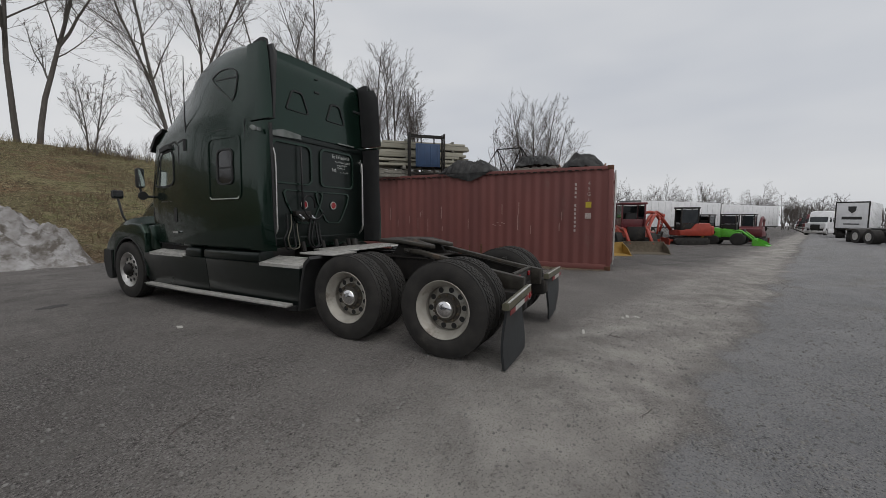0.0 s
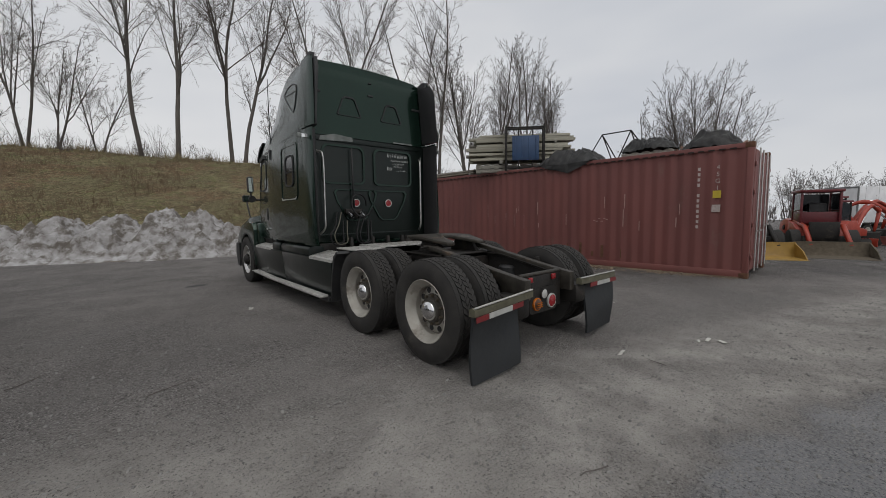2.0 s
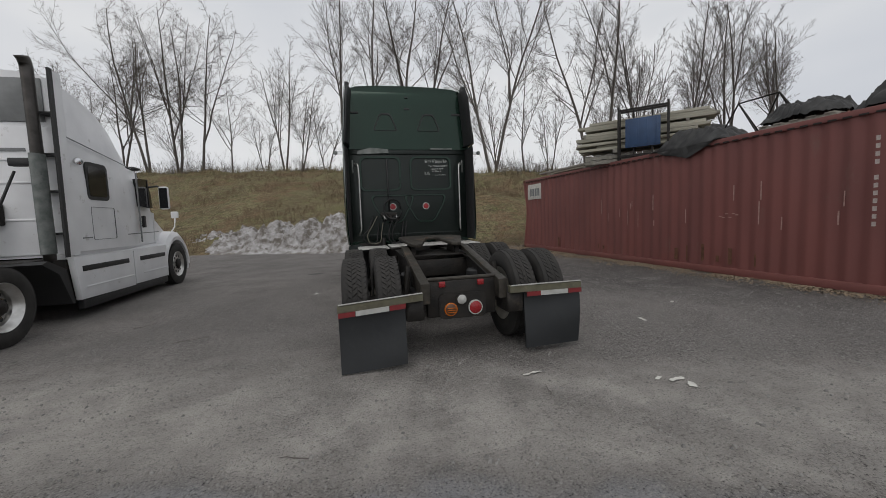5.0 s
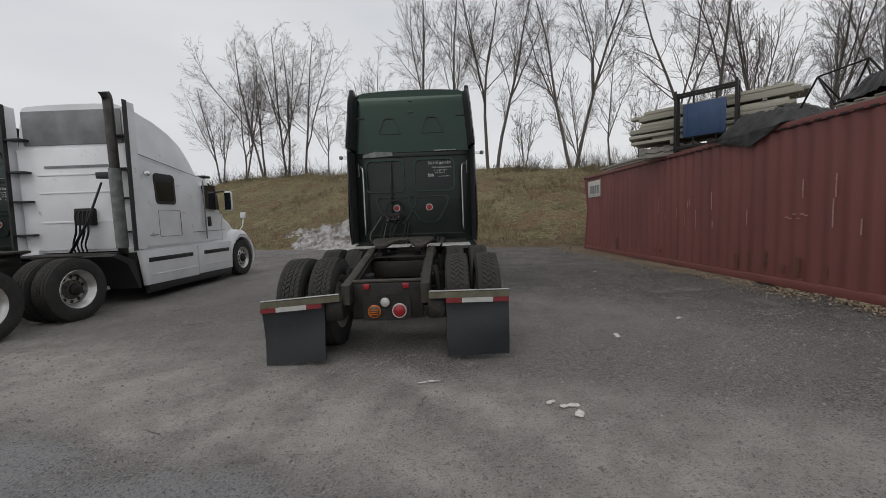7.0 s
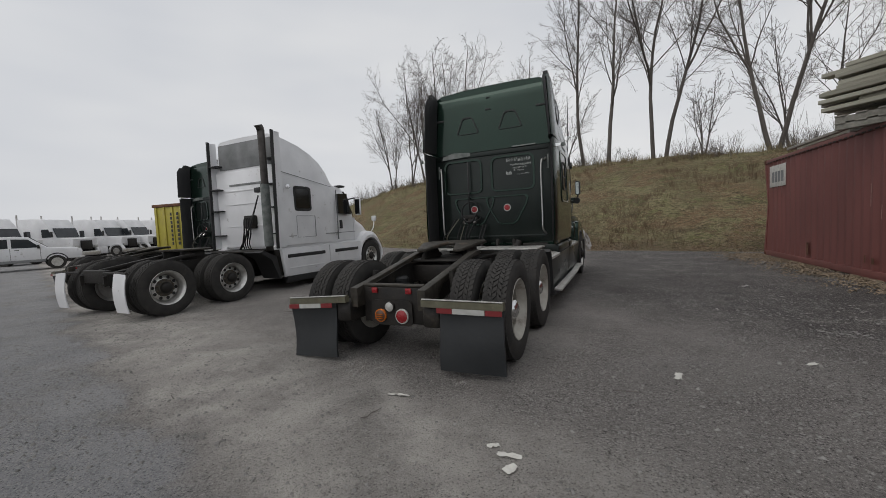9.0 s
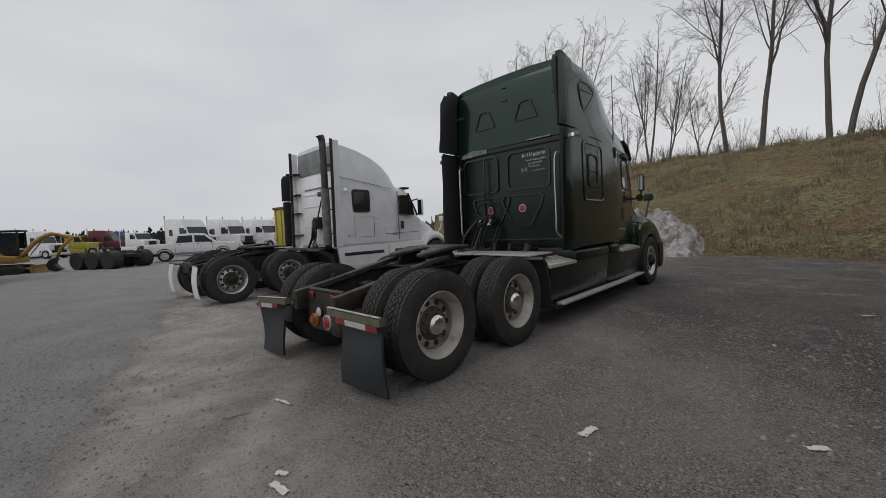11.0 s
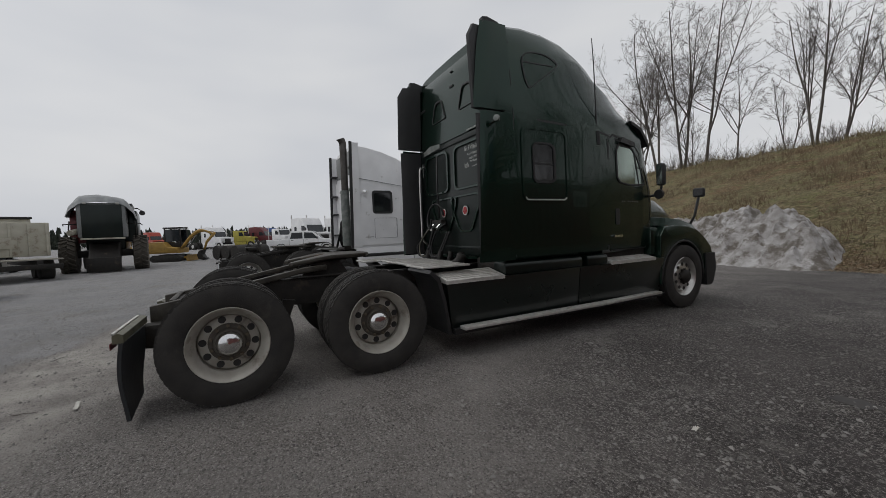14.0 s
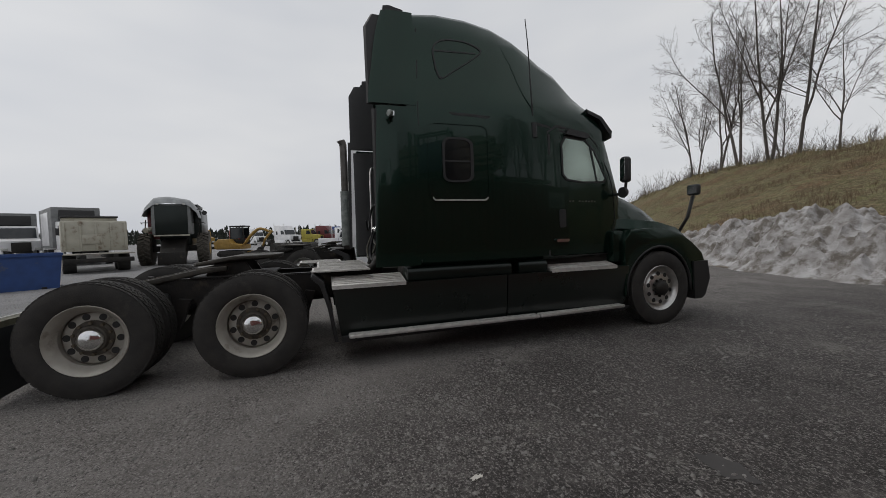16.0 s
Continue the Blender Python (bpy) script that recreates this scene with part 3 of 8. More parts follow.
# ---- shipping container ----
def make_container():
    near, far = Vector((6.70, -1.74, 0)), Vector((6.14, 10.44, 0))
    along = (far - near).normalized()
    rot = math.degrees(math.atan2(along.y, along.x)) - 90
    box_m = pose(near.x, near.y, 0.0, 0, 0, rot)
    L, W, H = 12.19, 2.44, 2.896
    root = thing("shipping_container", "long rust-red corrugated steel shipping container with dented end", "container", m=box_m)

    def sheet(length, lo, hi, pitch=0.278, depth=0.036):
        """Corrugated wall: the outline of the folds in plan, drawn up in rows so that it can be dented."""
        line, y = [], 0.0
        while y < length - pitch:
            for dy, dx in ((0.0, 0.0), (0.072, 0.0), (0.139, depth), (0.211, depth)):
                line.append((y + dy, dx))
            y += pitch
        line.append((length, 0.0))
        bm = B()
        rows = [[bm.verts.new((dx, yy, lo + (hi - lo) * k / 12)) for yy, dx in line] for k in range(13)]
        for a, b in zip(rows, rows[1:]):
            for k in range(len(line) - 1):
                bm.faces.new((a[k], b[k], b[k + 1], a[k + 1]))
        return bm
    def stove_in(y, z):
        """How far the dented far corner is pushed in along the container."""
        return 0.27 * max(0.0, (y - L + 1.1) / 1.1) ** 2 * max(0.0, 1 - abs(z - 1.55) / 1.35)
    bm = sheet(L - 0.24, 0.16, H - 0.11)
    for v in bm.verts:
        v.co.y += 0.12
        v.co.x += 0.02
        v.co.y -= stove_in(v.co.y, v.co.z)
        v.co.x += 0.012 * noise.noise(v.co * 0.8)
    part("side_wall", bm, CORTEN, root, "corrugated red side wall with scratches")
    bm = sheet(L - 0.24, 0.16, H - 0.11)
    for v in bm.verts:
        v.co.y += 0.12
        v.co.x = W - 0.02 - v.co.x
    part("side_wall", bm, CORTEN, root)
    part("roof_panel", box(B(), 0.05, W - 0.05, 0.1, L - 0.1, H - 0.07, H - 0.04), CORTEN, root)
    part("floor_panel", box(B(), 0.05, W - 0.05, 0.1, L - 0.1, 0.06, 0.14), FRAME, root)
    bm = sheet(W - 0.24, 0.16, H - 0.11)
    bmesh.ops.transform(bm, verts=bm.verts[:], matrix=pose(0.12, L - 0.03, 0, 0, 0, -90))
    for v in bm.verts:
        v.co.y -= stove_in(v.co.y, v.co.z) * max(0.0, 1 - v.co.x / 1.4)
    part("end_wall", bm, CORTEN, root)
    rail = part("top_rail", box(B(), 0, 0.06, 0.1, L - 0.1, H - 0.115, H - 0.012, 0.008), CORTEN, root)
    again(rail, pose(W - 0.06, 0, 0))
    rail = part("bottom_rail", box(B(), 0, 0.06, 0.1, L - 0.1, 0.02, 0.165, 0.008), CORTEN, root)
    again(rail, pose(W - 0.06, 0, 0))
    notch = None
    for k in range(60):
        if notch is None:
            notch = part("rail_notch", box(B(), -0.004, 0.0, 0.3, 0.42, H - 0.118, H - 0.09), FRAME, root)
        else:
            again(notch, pose(0, k * 0.195, 0))
    post = part("corner_post", box(B(), 0, 0.14, 0, 0.12, 0.12, H - 0.11, 0.012), CORTEN, root)
    for x, y in ((W - 0.14, 0), (W - 0.14, L - 0.12)):
        again(post, pose(x, y, 0))
    bent = [(0.12 + (H - 0.23) * k / 16) for k in range(17)]
    part("corner_post", loft(B(), [[(x, y - stove_in(y, z), z) for x, y in ((0.0, L - 0.12), (0.0, L - 0.01), (0.012, L), (0.14, L), (0.14, L - 0.12))] for z in bent]), CORTEN, root, "corner post kinked inwards")
    cast = part("corner_casting", box(B(), -0.004, 0.174, -0.004, 0.16, 0, 0.118, 0.012), RUST, root)
    for x in (0, W - 0.17):
        for y in (0, L - 0.156):
            for z in (0, H - 0.118):
                if x or y or z:
                    again(cast, pose(x, y, z))
    # the doors at the near end
    for k in range(2):
        x0 = 0.15 + k * 1.075
        door = part("door", box(B(), x0, x0 + 1.06, -0.01, 0.04, 0.17, H - 0.14, 0.01), CORTEN, root, "red steel container door")
        for f in (0.28, 0.72):
            part("lock_rod", rod(B(), (x0 + 1.06 * f, -0.045, 0.14), (x0 + 1.06 * f, -0.045, H - 0.1), 0.017, n=10), ALLOY, door, "galvanised lock rod")
            bm = box(B(), x0 + 1.06 * f - 0.05, x0 + 1.06 * f + 0.3, -0.07, -0.05, 1.0 + 0.1 * k, 1.03 + 0.1 * k)
            part("handle", bm, ALLOY, door)
        for z in (0.4, 1.1, 1.8, 2.4):
            part("hinge", box(B(), 0.10 if k == 0 else W - 0.2, 0.2 if k == 0 else W - 0.1, -0.035, -0.012, z, z + 0.09, 0.006), CORTEN, door)
    # markings on the long side, painted from the top down
    def glyphs(text, y, z, size, step, vertical=True):
        for i, ch in enumerate(text):
            if ch == " ":
                continue
            cu = bpy.data.curves.new("mark", "FONT")
            cu.body, cu.size, cu.extrude, cu.align_x = ch, size, 0.002, "CENTER"
            ob = bpy.data.objects.new("mark", cu)
            scene.collection.objects.link(ob)
            dep = bpy.context.evaluated_depsgraph_get()
            mesh = bpy.data.meshes.new_from_object(ob.evaluated_get(dep))
            bpy.data.objects.remove(ob)
            mesh.materials.clear()
            mesh.materials.append(LETTER)
            o = new("painted_character", mesh)
            o.parent = root
            o.matrix_basis = pose(0.014, y, z - i * step, 90, 0, -90)
    glyphs("45G1", 0.61, 2.38, 0.13, 0.15)
    bar = None
    for k in range(12):
        if k == 4:
            continue
        if bar is None:
            bar = part("painted_bar", box(B(), 0.012, 0.016, 0.94, 0.99, 2.37, 2.44), LETTER, root, "white painted mark")
        else:
            again(bar, pose(0, 0, -k * 0.118))
    part("sticker", box(B(), 0.008, 0.014, 0.54, 0.69, 1.75, 1.91), SIGN_YELLOW, root, "small yellow sticker")
    part("sticker", box(B(), 0.008, 0.014, 0.54, 0.70, 1.44, 1.60), LETTER, root)
    sign = part("sign", box(B(), 0.0, 0.012, 10.72, 11.78, 2.05, 2.66, 0.003), PAPER, root, "white notice with grey printing")
    bm = B()
    for k in range(4):
        box(bm, -0.004, -0.001, 10.85 + 0.2 * k, 11.0 + 0.2 * k, 2.18, 2.48)
    part("print", bm, GREY_COVER, sign)
    rng = random.Random(5)
    for k in range(16):
        y, z, h = rng.uniform(1.3, 7.5), rng.uniform(0.95, 1.6), rng.uniform(0.14, 0.46)
        part("scratch", box(B(), 0.012, 0.015, y, y + rng.uniform(0.012, 0.024), z, z + h), SCRAPE, root)
    for k in range(6):
        y, z = 3.0 + 0.07 * k, 1.22 + 0.025 * rng.randint(0, 3)
        part("scratch", box(B(), 0.012, 0.015, y, y + 0.06, z, z + 0.02), SCRAPE, root)
    for k in range(10):
        y, z, h = rng.uniform(0.3, 11.5), rng.uniform(0.2, 0.3), rng.uniform(0.1, 0.5)
        part("rust_stain", box(B(), 0.010, 0.0135, y, y + rng.uniform(0.02, 0.09), z, z + h), RUST, root)
    return box_m, H


CONT_M, CONT_H = make_container()


# ---- wheels ----
GRIME = mat("dusty_grease", (0.06, 0.052, 0.043), (0.10, 0.09, 0.075), rough=0.8, scale=12, bump=0.3)

def tyre_mesh(R=0.515, w=0.27):
    h = w / 2
    prof = [(-h * 0.72, 0.300), (-h * 0.86, 0.315), (-h * 0.98, 0.36), (-h, 0.42), (-h * 0.95, 0.465), (-h * 0.86, R - 0.016)]
    for k in range(5):
        x = -h * 0.80 + k * h * 0.40
        if k:
            prof += [(x - 0.006, R - 0.006), (x - 0.005, R - 0.018), (x + 0.005, R - 0.018), (x + 0.006, R - 0.006)]
        else:
            prof += [(x, R - 0.004)]
    prof = [p for p in prof if p[0] < h * 0.78]
    prof += [(h * 0.80, R - 0.004), (h * 0.86, R - 0.016), (h * 0.95, 0.465), (h, 0.42), (h * 0.98, 0.36), (h * 0.86, 0.315), (h * 0.72, 0.300)]
    bm = lathe(B(), prof, 56, closed=True)
    return bm


def tread_mesh(R=0.515, w=0.27):
    """The tread's blocks: five ribs of short slanted lugs, standing proud of the casing."""
    bm = B()
    h = w / 2
    ribs = [(-h * 0.86, -h * 0.56), (-h * 0.5, -h * 0.2), (-h * 0.15, h * 0.15), (h * 0.2, h * 0.5), (h * 0.56, h * 0.86)]
    n = 52
    for i, (a, b) in enumerate(ribs):
        for k in range(n):
            t0 = 2 * math.pi * (k + 0.5 * (i % 2)) / n
            dt = 2 * math.pi / n * 0.74
            sl = 0.035 * (1 if i % 2 else -1)
            top, lowr = R + 0.004 - (0.006 if i in (0, 4) else 0), R - 0.016
            vs = []
            for r in (lowr, top):
                for x, t in ((a, t0 - sl), (b, t0 + sl), (b, t0 + sl + dt), (a, t0 - sl + dt)):
                    vs.append(bm.verts.new((x, r * math.cos(t), r * math.sin(t))))
            for f in ((4, 5, 6, 7), (0, 4, 7, 3), (1, 2, 6, 5), (0, 1, 5, 4), (3, 7, 6, 2)):
                bm.faces.new([vs[q] for q in f])
    bmesh.ops.recalc_face_normals(bm, faces=bm.faces[:])
    return bm


def make_wheel(name, parent, outward, rim_mat, disc_in=0.10, hub_len=0.13, hub_mat=None, nuts=True, dish=True):
    """One wheel in the plane x = 0; outward is +1 or -1. dish: the disc lies deep within the rim (a drive wheel)."""
    w = new(name)
    w.empty_display_size = 0.1
    w.parent = parent
    s = outward
    tyre = part("tyre", tyre_mesh(), TYRE, w)
    part("tread", tread_mesh(), TYRE, tyre)
    face = 0.118
    rim = lathe(B(), [(-0.11, 0.30), (-0.118, 0.318), (-0.10, 0.300), (-0.09, 0.262), (0.04, 0.255), (0.075, 0.285), (0.10, 0.298), (face, 0.318), (face + 0.006, 0.312), (0.100, 0.287), (0.07, 0.272), (0.03, 0.245), (-0.085, 0.250)], 40, closed=True)
    if s < 0:
        flip(rim)
    rim = part("rim", rim, RIM_LIP if rim_mat is RIM else ALLOY, w)
    d = -0.015 if dish else 0.085
    prof = [(d - 0.060, 0.253), (d - 0.020, 0.246), (d - 0.004, 0.232), (d, 0.215), (d + 0.004, 0.17), (d + 0.010, 0.16), (d + 0.010, 0.0)] if dish else [(0.0, 0.25), (0.05, 0.238), (d, 0.20), (d + 0.008, 0.14), (d + 0.004, 0.0)]
    bm = lathe(B(), prof, 40)
    disc = part("disc", flip(bm) if s < 0 else bm, rim_mat, w)
    if dish:
        bm = lathe(B(), [(d + 0.006, 0.164), (d + 0.020, 0.160), (d + 0.026, 0.13), (d + 0.060, 0.118), (d + 0.064, 0.0)], 36)
        part("hub_flange", flip(bm) if s < 0 else bm, GRIME, disc, "greasy hub flange")
    # The disc isn't pierced: black discs paint the shade inside its hand holes.
    bm = lathe(B(), [(0, 0.031), (0.006, 0.030), (0.0065, 0.0)], 16)
    hole0 = None
    for k in range(10):
        a = 2 * math.pi * k / 10 + 0.2
        m = Matrix.Translation((s * (d - 0.001), (0.200 if dish else 0.2) * math.cos(a), (0.200 if dish else 0.2) * math.sin(a)))
        if hole0 is None:
            if s < 0:
                flip(bm)
            hole0 = part("hand_hole", bm, BLACK, disc, "black disc painting the shade of a round hand hole", m=m)
        else:
            again(hole0, m)
    bm = lathe(B(), [(d, 0.106), (d + hub_len * 0.5, 0.105), (d + hub_len * 0.66, 0.100), (d + hub_len * 0.86, 0.080), (d + hub_len * 0.97, 0.045), (d + hub_len, 0.0)], 28)
    part("hub", flip(bm) if s < 0 else bm, hub_mat or CHROME, disc, "polished hub cap")
    if nuts:
        bm = lathe(B(), [(0, 0.016), (0.03, 0.014), (0.034, 0.0)], 6)
        if s < 0:
            flip(bm)
        nut0 = None
        for k in range(10):
            a = 2 * math.pi * k / 10
            m = Matrix.Translation((s * (d + (0.020 if dish else 0.006)), (0.144 if dish else 0.118) * math.cos(a), (0.144 if dish else 0.118) * math.sin(a)))
            if nut0 is None:
                nut0 = part("nut", bm, MUD if dish else FRAME, disc, m=m)
            else:
                again(nut0, m)
    return w


def spin(ob, x, y, z, turn):
    ob.matrix_basis = pose(x, y, z, turn, 0, 0)


def copy_part(ob, m):
    """A copy of a part that is an Empty with pieces, under the same parent."""
    made = {}
    for o in (ob, *ob.children_recursive):
        made[o] = o.copy()
        scene.collection.objects.link(made[o])
        made[o].parent = made.get(o.parent, o.parent)
    made[ob].matrix_basis = m
    return made[ob]


def drawn_out(ys, zs, z_from):
    """A maker of parts for a vehicle: its plan is drawn out along y, and above z_from's line of the chassis in height, to the true lengths in the two tables."""
    def place(c):
        z = float(np.interp(c[2], [a for a, b in zs], [b for a, b in zs])) if c[1] > z_from else c[2]
        return Vector((c[0], float(np.interp(c[1], [a for a, b in ys], [b for a, b in ys])), z))

    def fitted(name, bm, material, parent, label="", m=None):
        if m is None:
            for v in bm.verts:
                v.co = place(v.co)
        else:
            m = Matrix.Translation(place(m.translation) - m.translation) @ m
        return part(name, bm, material, parent, label, m)
    return fitted


TRUCK_Y = [(-3, -3.17), (-1.25, -1.42), (-1.235, -1.40), (-1.20, -1.31), (-1.165, -1.215), (-0.95, -0.95), (1.24, 1.22), (1.55, 1.45), (2.22, 2.22), (2.5, 2.5), (2.83, 2.84), (3.11, 3.23), (3.73, 3.85), (4.0, 4.16), (4.8, 5.12), (4.95, 5.26), (6.135, 6.445), (6.30, 6.82), (6.40, 7.08), (7.4, 8.08)]
TRUCK_Z = [(-1, -1), (1.05, 1.05), (1.63, 1.73), (1.83, 1.95), (2.1, 2.19), (2.37, 2.46), (2.53, 2.64), (2.60, 2.77), (3.1, 3.12), (3.43, 3.61), (3.77, 3.97), (5, 5.2)]
WHITE_Y = [(-3, -3), (1.2, 1.25), (1.5, 1.85), (1.78, 2.12), (2.48, 2.78), (4.05, 4.63), (4.65, 5.08), (6.07, 6.50), (6.24, 6.92), (7.2, 7.9)]
WHITE_Z = [(-1, -1), (1.04, 1.04), (1.70, 1.80), (2.16, 2.27), (2.60, 2.80), (3.62, 3.93), (4.6, 5.0)]


# ---- the dark green tractor unit: forward is +y, the origin lies under the tandem's middle ----
WB = 5.56
CAB = [(2.16, 3.63, 1.20, 1.01), (2.30, 3.70, 1.215, 1.03), (2.60, 3.76, 1.22, 1.03), (2.95, 3.765, 1.22, 1.01), (3.35, 3.71, 1.22, 0.97), (3.70, 3.60, 1.21, 0.92), (3.95, 3.46, 1.19, 0.86),
       (4.20, 3.36, 1.155, 0.84), (4.45, 3.19, 1.12, 0.82), (4.60, 3.02, 1.09, 0.83), (4.70, 2.86, 1.08, 0.86), (4.78, 2.58, 1.06, 0.88), (4.86, 2.35, 1.05, 0.90), (4.95, 2.10, 1.03, 0.93), (5.05, 1.82, 1.0, 0.93)]


def cab_at(y):
    for a, b in zip(CAB, CAB[1:]):
        if y <= b[0]:
            t = max(0.0, (y - a[0]) / (b[0] - a[0]))
            return [u + (v - u) * t for u, v in zip(a, b)][1:]
    return list(CAB[-1][1:])


def cab_x(y, z):
    """Half the cab's width at a place on its side."""
    zt, w, wt = cab_at(y)
    zs = min(2.55, zt - 0.25)
    low = 0.035 * max(0.0, (1.35 - z) / 0.35) ** 2
    if z <= zs:
        return w - low - 0.02 * max(0.0, (z - 1.5) / 1.05)
    s = min(1.0, (z - zs) / (zt - zs))
    return (w - 0.02) + (wt - w + 0.02) * s ** 1.7


def side_patch(bm, line, lo, hi, side):
    """A panel on the cab's flank: an outline of (y, z) laid on the curved side, from lo to hi metres proud of it."""
    one = [bm.verts.new((side * (cab_x(y, z) + lo), y, z)) for y, z in line]
    two = [bm.verts.new((side * (cab_x(y, z) + hi), y, z)) for y, z in line]
    faces = [bm.faces.new(two)]
    n = len(line)
    for k in range(n):
        faces.append(bm.faces.new((one[k], one[(k + 1) % n], two[(k + 1) % n], two[k])))
    bmesh.ops.recalc_face_normals(bm, faces=faces)
    if faces[0].normal.x * side < 0:
        bmesh.ops.reverse_faces(bm, faces=faces)
    return bm


def side_ring(bm, outer, inner, lo, hi, side):
    loops = [[bm.verts.new((side * (cab_x(y, z) + c), y, z)) for y, z in line] for line in (outer, inner) for c in (lo, hi)]
    n, faces = len(outer), []
    for a, b in ((0, 1), (1, 3), (3, 2)):
        for k in range(n):
            faces.append(bm.faces.new((loops[a][k], loops[a][(k + 1) % n], loops[b][(k + 1) % n], loops[b][k])))
    bmesh.ops.recalc_face_normals(bm, faces=faces)
    return bm


def cab_ring(y, zb=1.0):
    zt, w, wt = cab_at(y)
    half = [(cab_x(y, zb) - 0.06, zb)]
    zs = [zb + 0.05, 1.25, 1.6, 2.0, 2.35, 2.55, 2.75, 2.95, 3.15, 3.3, 3.45]
    zs = [z for z in zs if z < zt - 0.1] + [zt - 0.1, zt - 0.05]
    while len(zs) < 13:
        zs.insert(-2, zs[-3] + (zs[-2] - zs[-3]) * 0.5)
    for z in zs[:13]:
        half.append((cab_x(y, z) - (0.03 if z >= zt - 0.051 else 0), z))
    arch = min(0.035, 0.05 * max(0.0, y - 2.16))
    half += [(wt * 0.88, zt - 0.018), (wt * 0.5, zt + 0.002 + arch * 0.8), (0.0, zt + 0.008 + arch)]
    return [(x, y, z) for x, z in half] + [(-x, y, z) for x, z in half[-2::-1]]


def make_truck():
    fitted = drawn_out(TRUCK_Y, TRUCK_Z, 1.75)
    T = thing("semi_truck", "dark green conventional sleeper tractor unit with bare fifth wheel", "truck")
    # wheels
    for s in (-1, 1):
        w = make_wheel("drive_wheel", T, s, RIM, hub_len=0.125)
        spin(w, s * 1.085, -0.66, 0.515, 20)
        w2 = copy_part(w, pose(s * 1.085, 0.66, 0.515, 75, 0, 0))
        for y in (-0.66, 0.66):
            copy_part(w, pose(s * 0.745, y, 0.515, 40, 0, 0))
        f = make_wheel("steer_wheel", T, s, ALLOY, hub_len=0.10, hub_mat=FRAME, dish=False)
        spin(f, s * 1.09, WB + 0.31, 0.515, 12)
    for y in (-0.66, 0.66):
        bm = rod(B(), (-1.0, y, 0.515), (1.0, y, 0.515), 0.085, n=16)
        bmesh.ops.create_uvsphere(bm, u_segments=18, v_segments=10, radius=0.23, matrix=Matrix.Translation((0.06, y, 0.52)))
        fitted("drive_axle", bm, FRAME, T)
        for s in (-1, 1):
            fitted("brake_chamber", rod(B(), (s * 0.5, y + 0.16, 0.48), (s * 0.5, y + 0.38, 0.56), 0.085, n=18), FRAME, T)
            fitted("air_spring", lathe_z(0.13, 0.48, 0.80, s * 0.42, y + 0.28), BLACK, T)
            fitted("shock_absorber", rod(B(), (s * 0.56, y - 0.18, 0.42), (s * 0.50, y - 0.10, 0.92), 0.035, n=10), FRAME, T)
            fitted("suspension_arm", prism(B(), [(y - 0.1, 0.40), (y + 0.5, 0.40), (y + 0.62, 0.72), (y + 0.5, 0.74), (y + 0.38, 0.47), (y - 0.1, 0.47)], s * 0.47 - 0.045, s * 0.47 + 0.045), FRAME, T)
    fitted("front_axle", rod(B(), (-1.0, WB, 0.48), (1.0, WB, 0.48), 0.06, n=12), FRAME, T)
    fitted("drive_shaft", rod(B(), (0, 0.9, 0.58), (0, 3.6, 0.68), 0.05, n=12), FRAME, T)
    # chassis rails, C-shaped, with a stepped tail
    rail_line = [(-1.16, 0.62), (-0.95, 0.62), (-0.70, 0.66), (5.9, 0.66), (5.9, 0.93), (0.8, 0.93), (-0.30, 0.93), (-1.16, 0.76)]
    for s in (-1, 1):
        fitted("frame_rail", prism(B(), rail_line, s * 0.39, s * 0.43), FRAME, T)
        fitted("rail_flange", prism(B(), [(-1.12, 0.765), (-0.3, 0.932), (5.8, 0.932), (5.8, 0.945), (-0.3, 0.945), (-1.12, 0.778)], s * 0.34, s * 0.435), FRAME, T)
        # slider ramp
        bm = prism(B(), [(-1.20, 0.60), (-1.20, 0.80), (-0.95, 0.86), (0.10, 1.06), (0.32, 1.07), (0.32, 1.02), (0.02, 0.99), (-0.90, 0.80), (-0.98, 0.72), (-1.02, 0.60)], s * 0.36, s * 0.455, bevel=0.008)
        fitted("tail_ramp", bm, RAMP, T, "worn steel pick-up ramp")
        fitted("flap_bracket", box(B(), min(s * 0.43, s * 0.62), max(s * 0.43, s * 0.62), -1.22, -1.0, 0.44, 0.66, 0.03), FRAME, T)
    fitted("tail_crossmember", box(B(), -0.37, 0.37, -1.14, -1.06, 0.42, 0.80, 0.012), FRAME, T)
    fitted("tail_bar", rod(B(), (-0.37, -1.12, 0.815), (0.37, -1.12, 0.815), 0.022, n=10), RAMP, T)
    for y in (0.0, 1.25, 2.4, 3.6):
        fitted("crossmember", box(B(), -0.39, 0.39, y - 0.05, y + 0.05, 0.68, 0.9, 0.01), FRAME, T)
    # lamps in the tail plate
    plate = fitted("lamp_plate", prism(B(), round_rect(-0.005, 0.535, 0.50, 0.26, 0.05), -1.165, -1.145, axis="y"), FRAME, T)
    for x, z, r, m, lab in ((-0.135, 0.505, 0.062, LENS_DARK, "amber round tail lamp"), (-0.018, 0.602, 0.052, WHITE_TAPE, "white round reversing lamp"), (0.128, 0.508, 0.070, RED, "red round tail lamp")):
        bm = lathe(B(), [(0, r), (0.02, r * 0.98), (0.032, r * 0.7), (0.036, 0)], 28)
        lamp = fitted("tail_lamp", bm, m, plate, lab, m=pose(x, -1.165, z, 0, 0, -90))
        bm = lathe(B(), [(0, r + 0.007), (0.018, r + 0.007), (0.022, r + 0.003), (0.022, r)], 28)
        part("bezel", bm, AMBER if m is LENS_DARK else WHITE_TAPE if m is RED else FRAME, lamp)
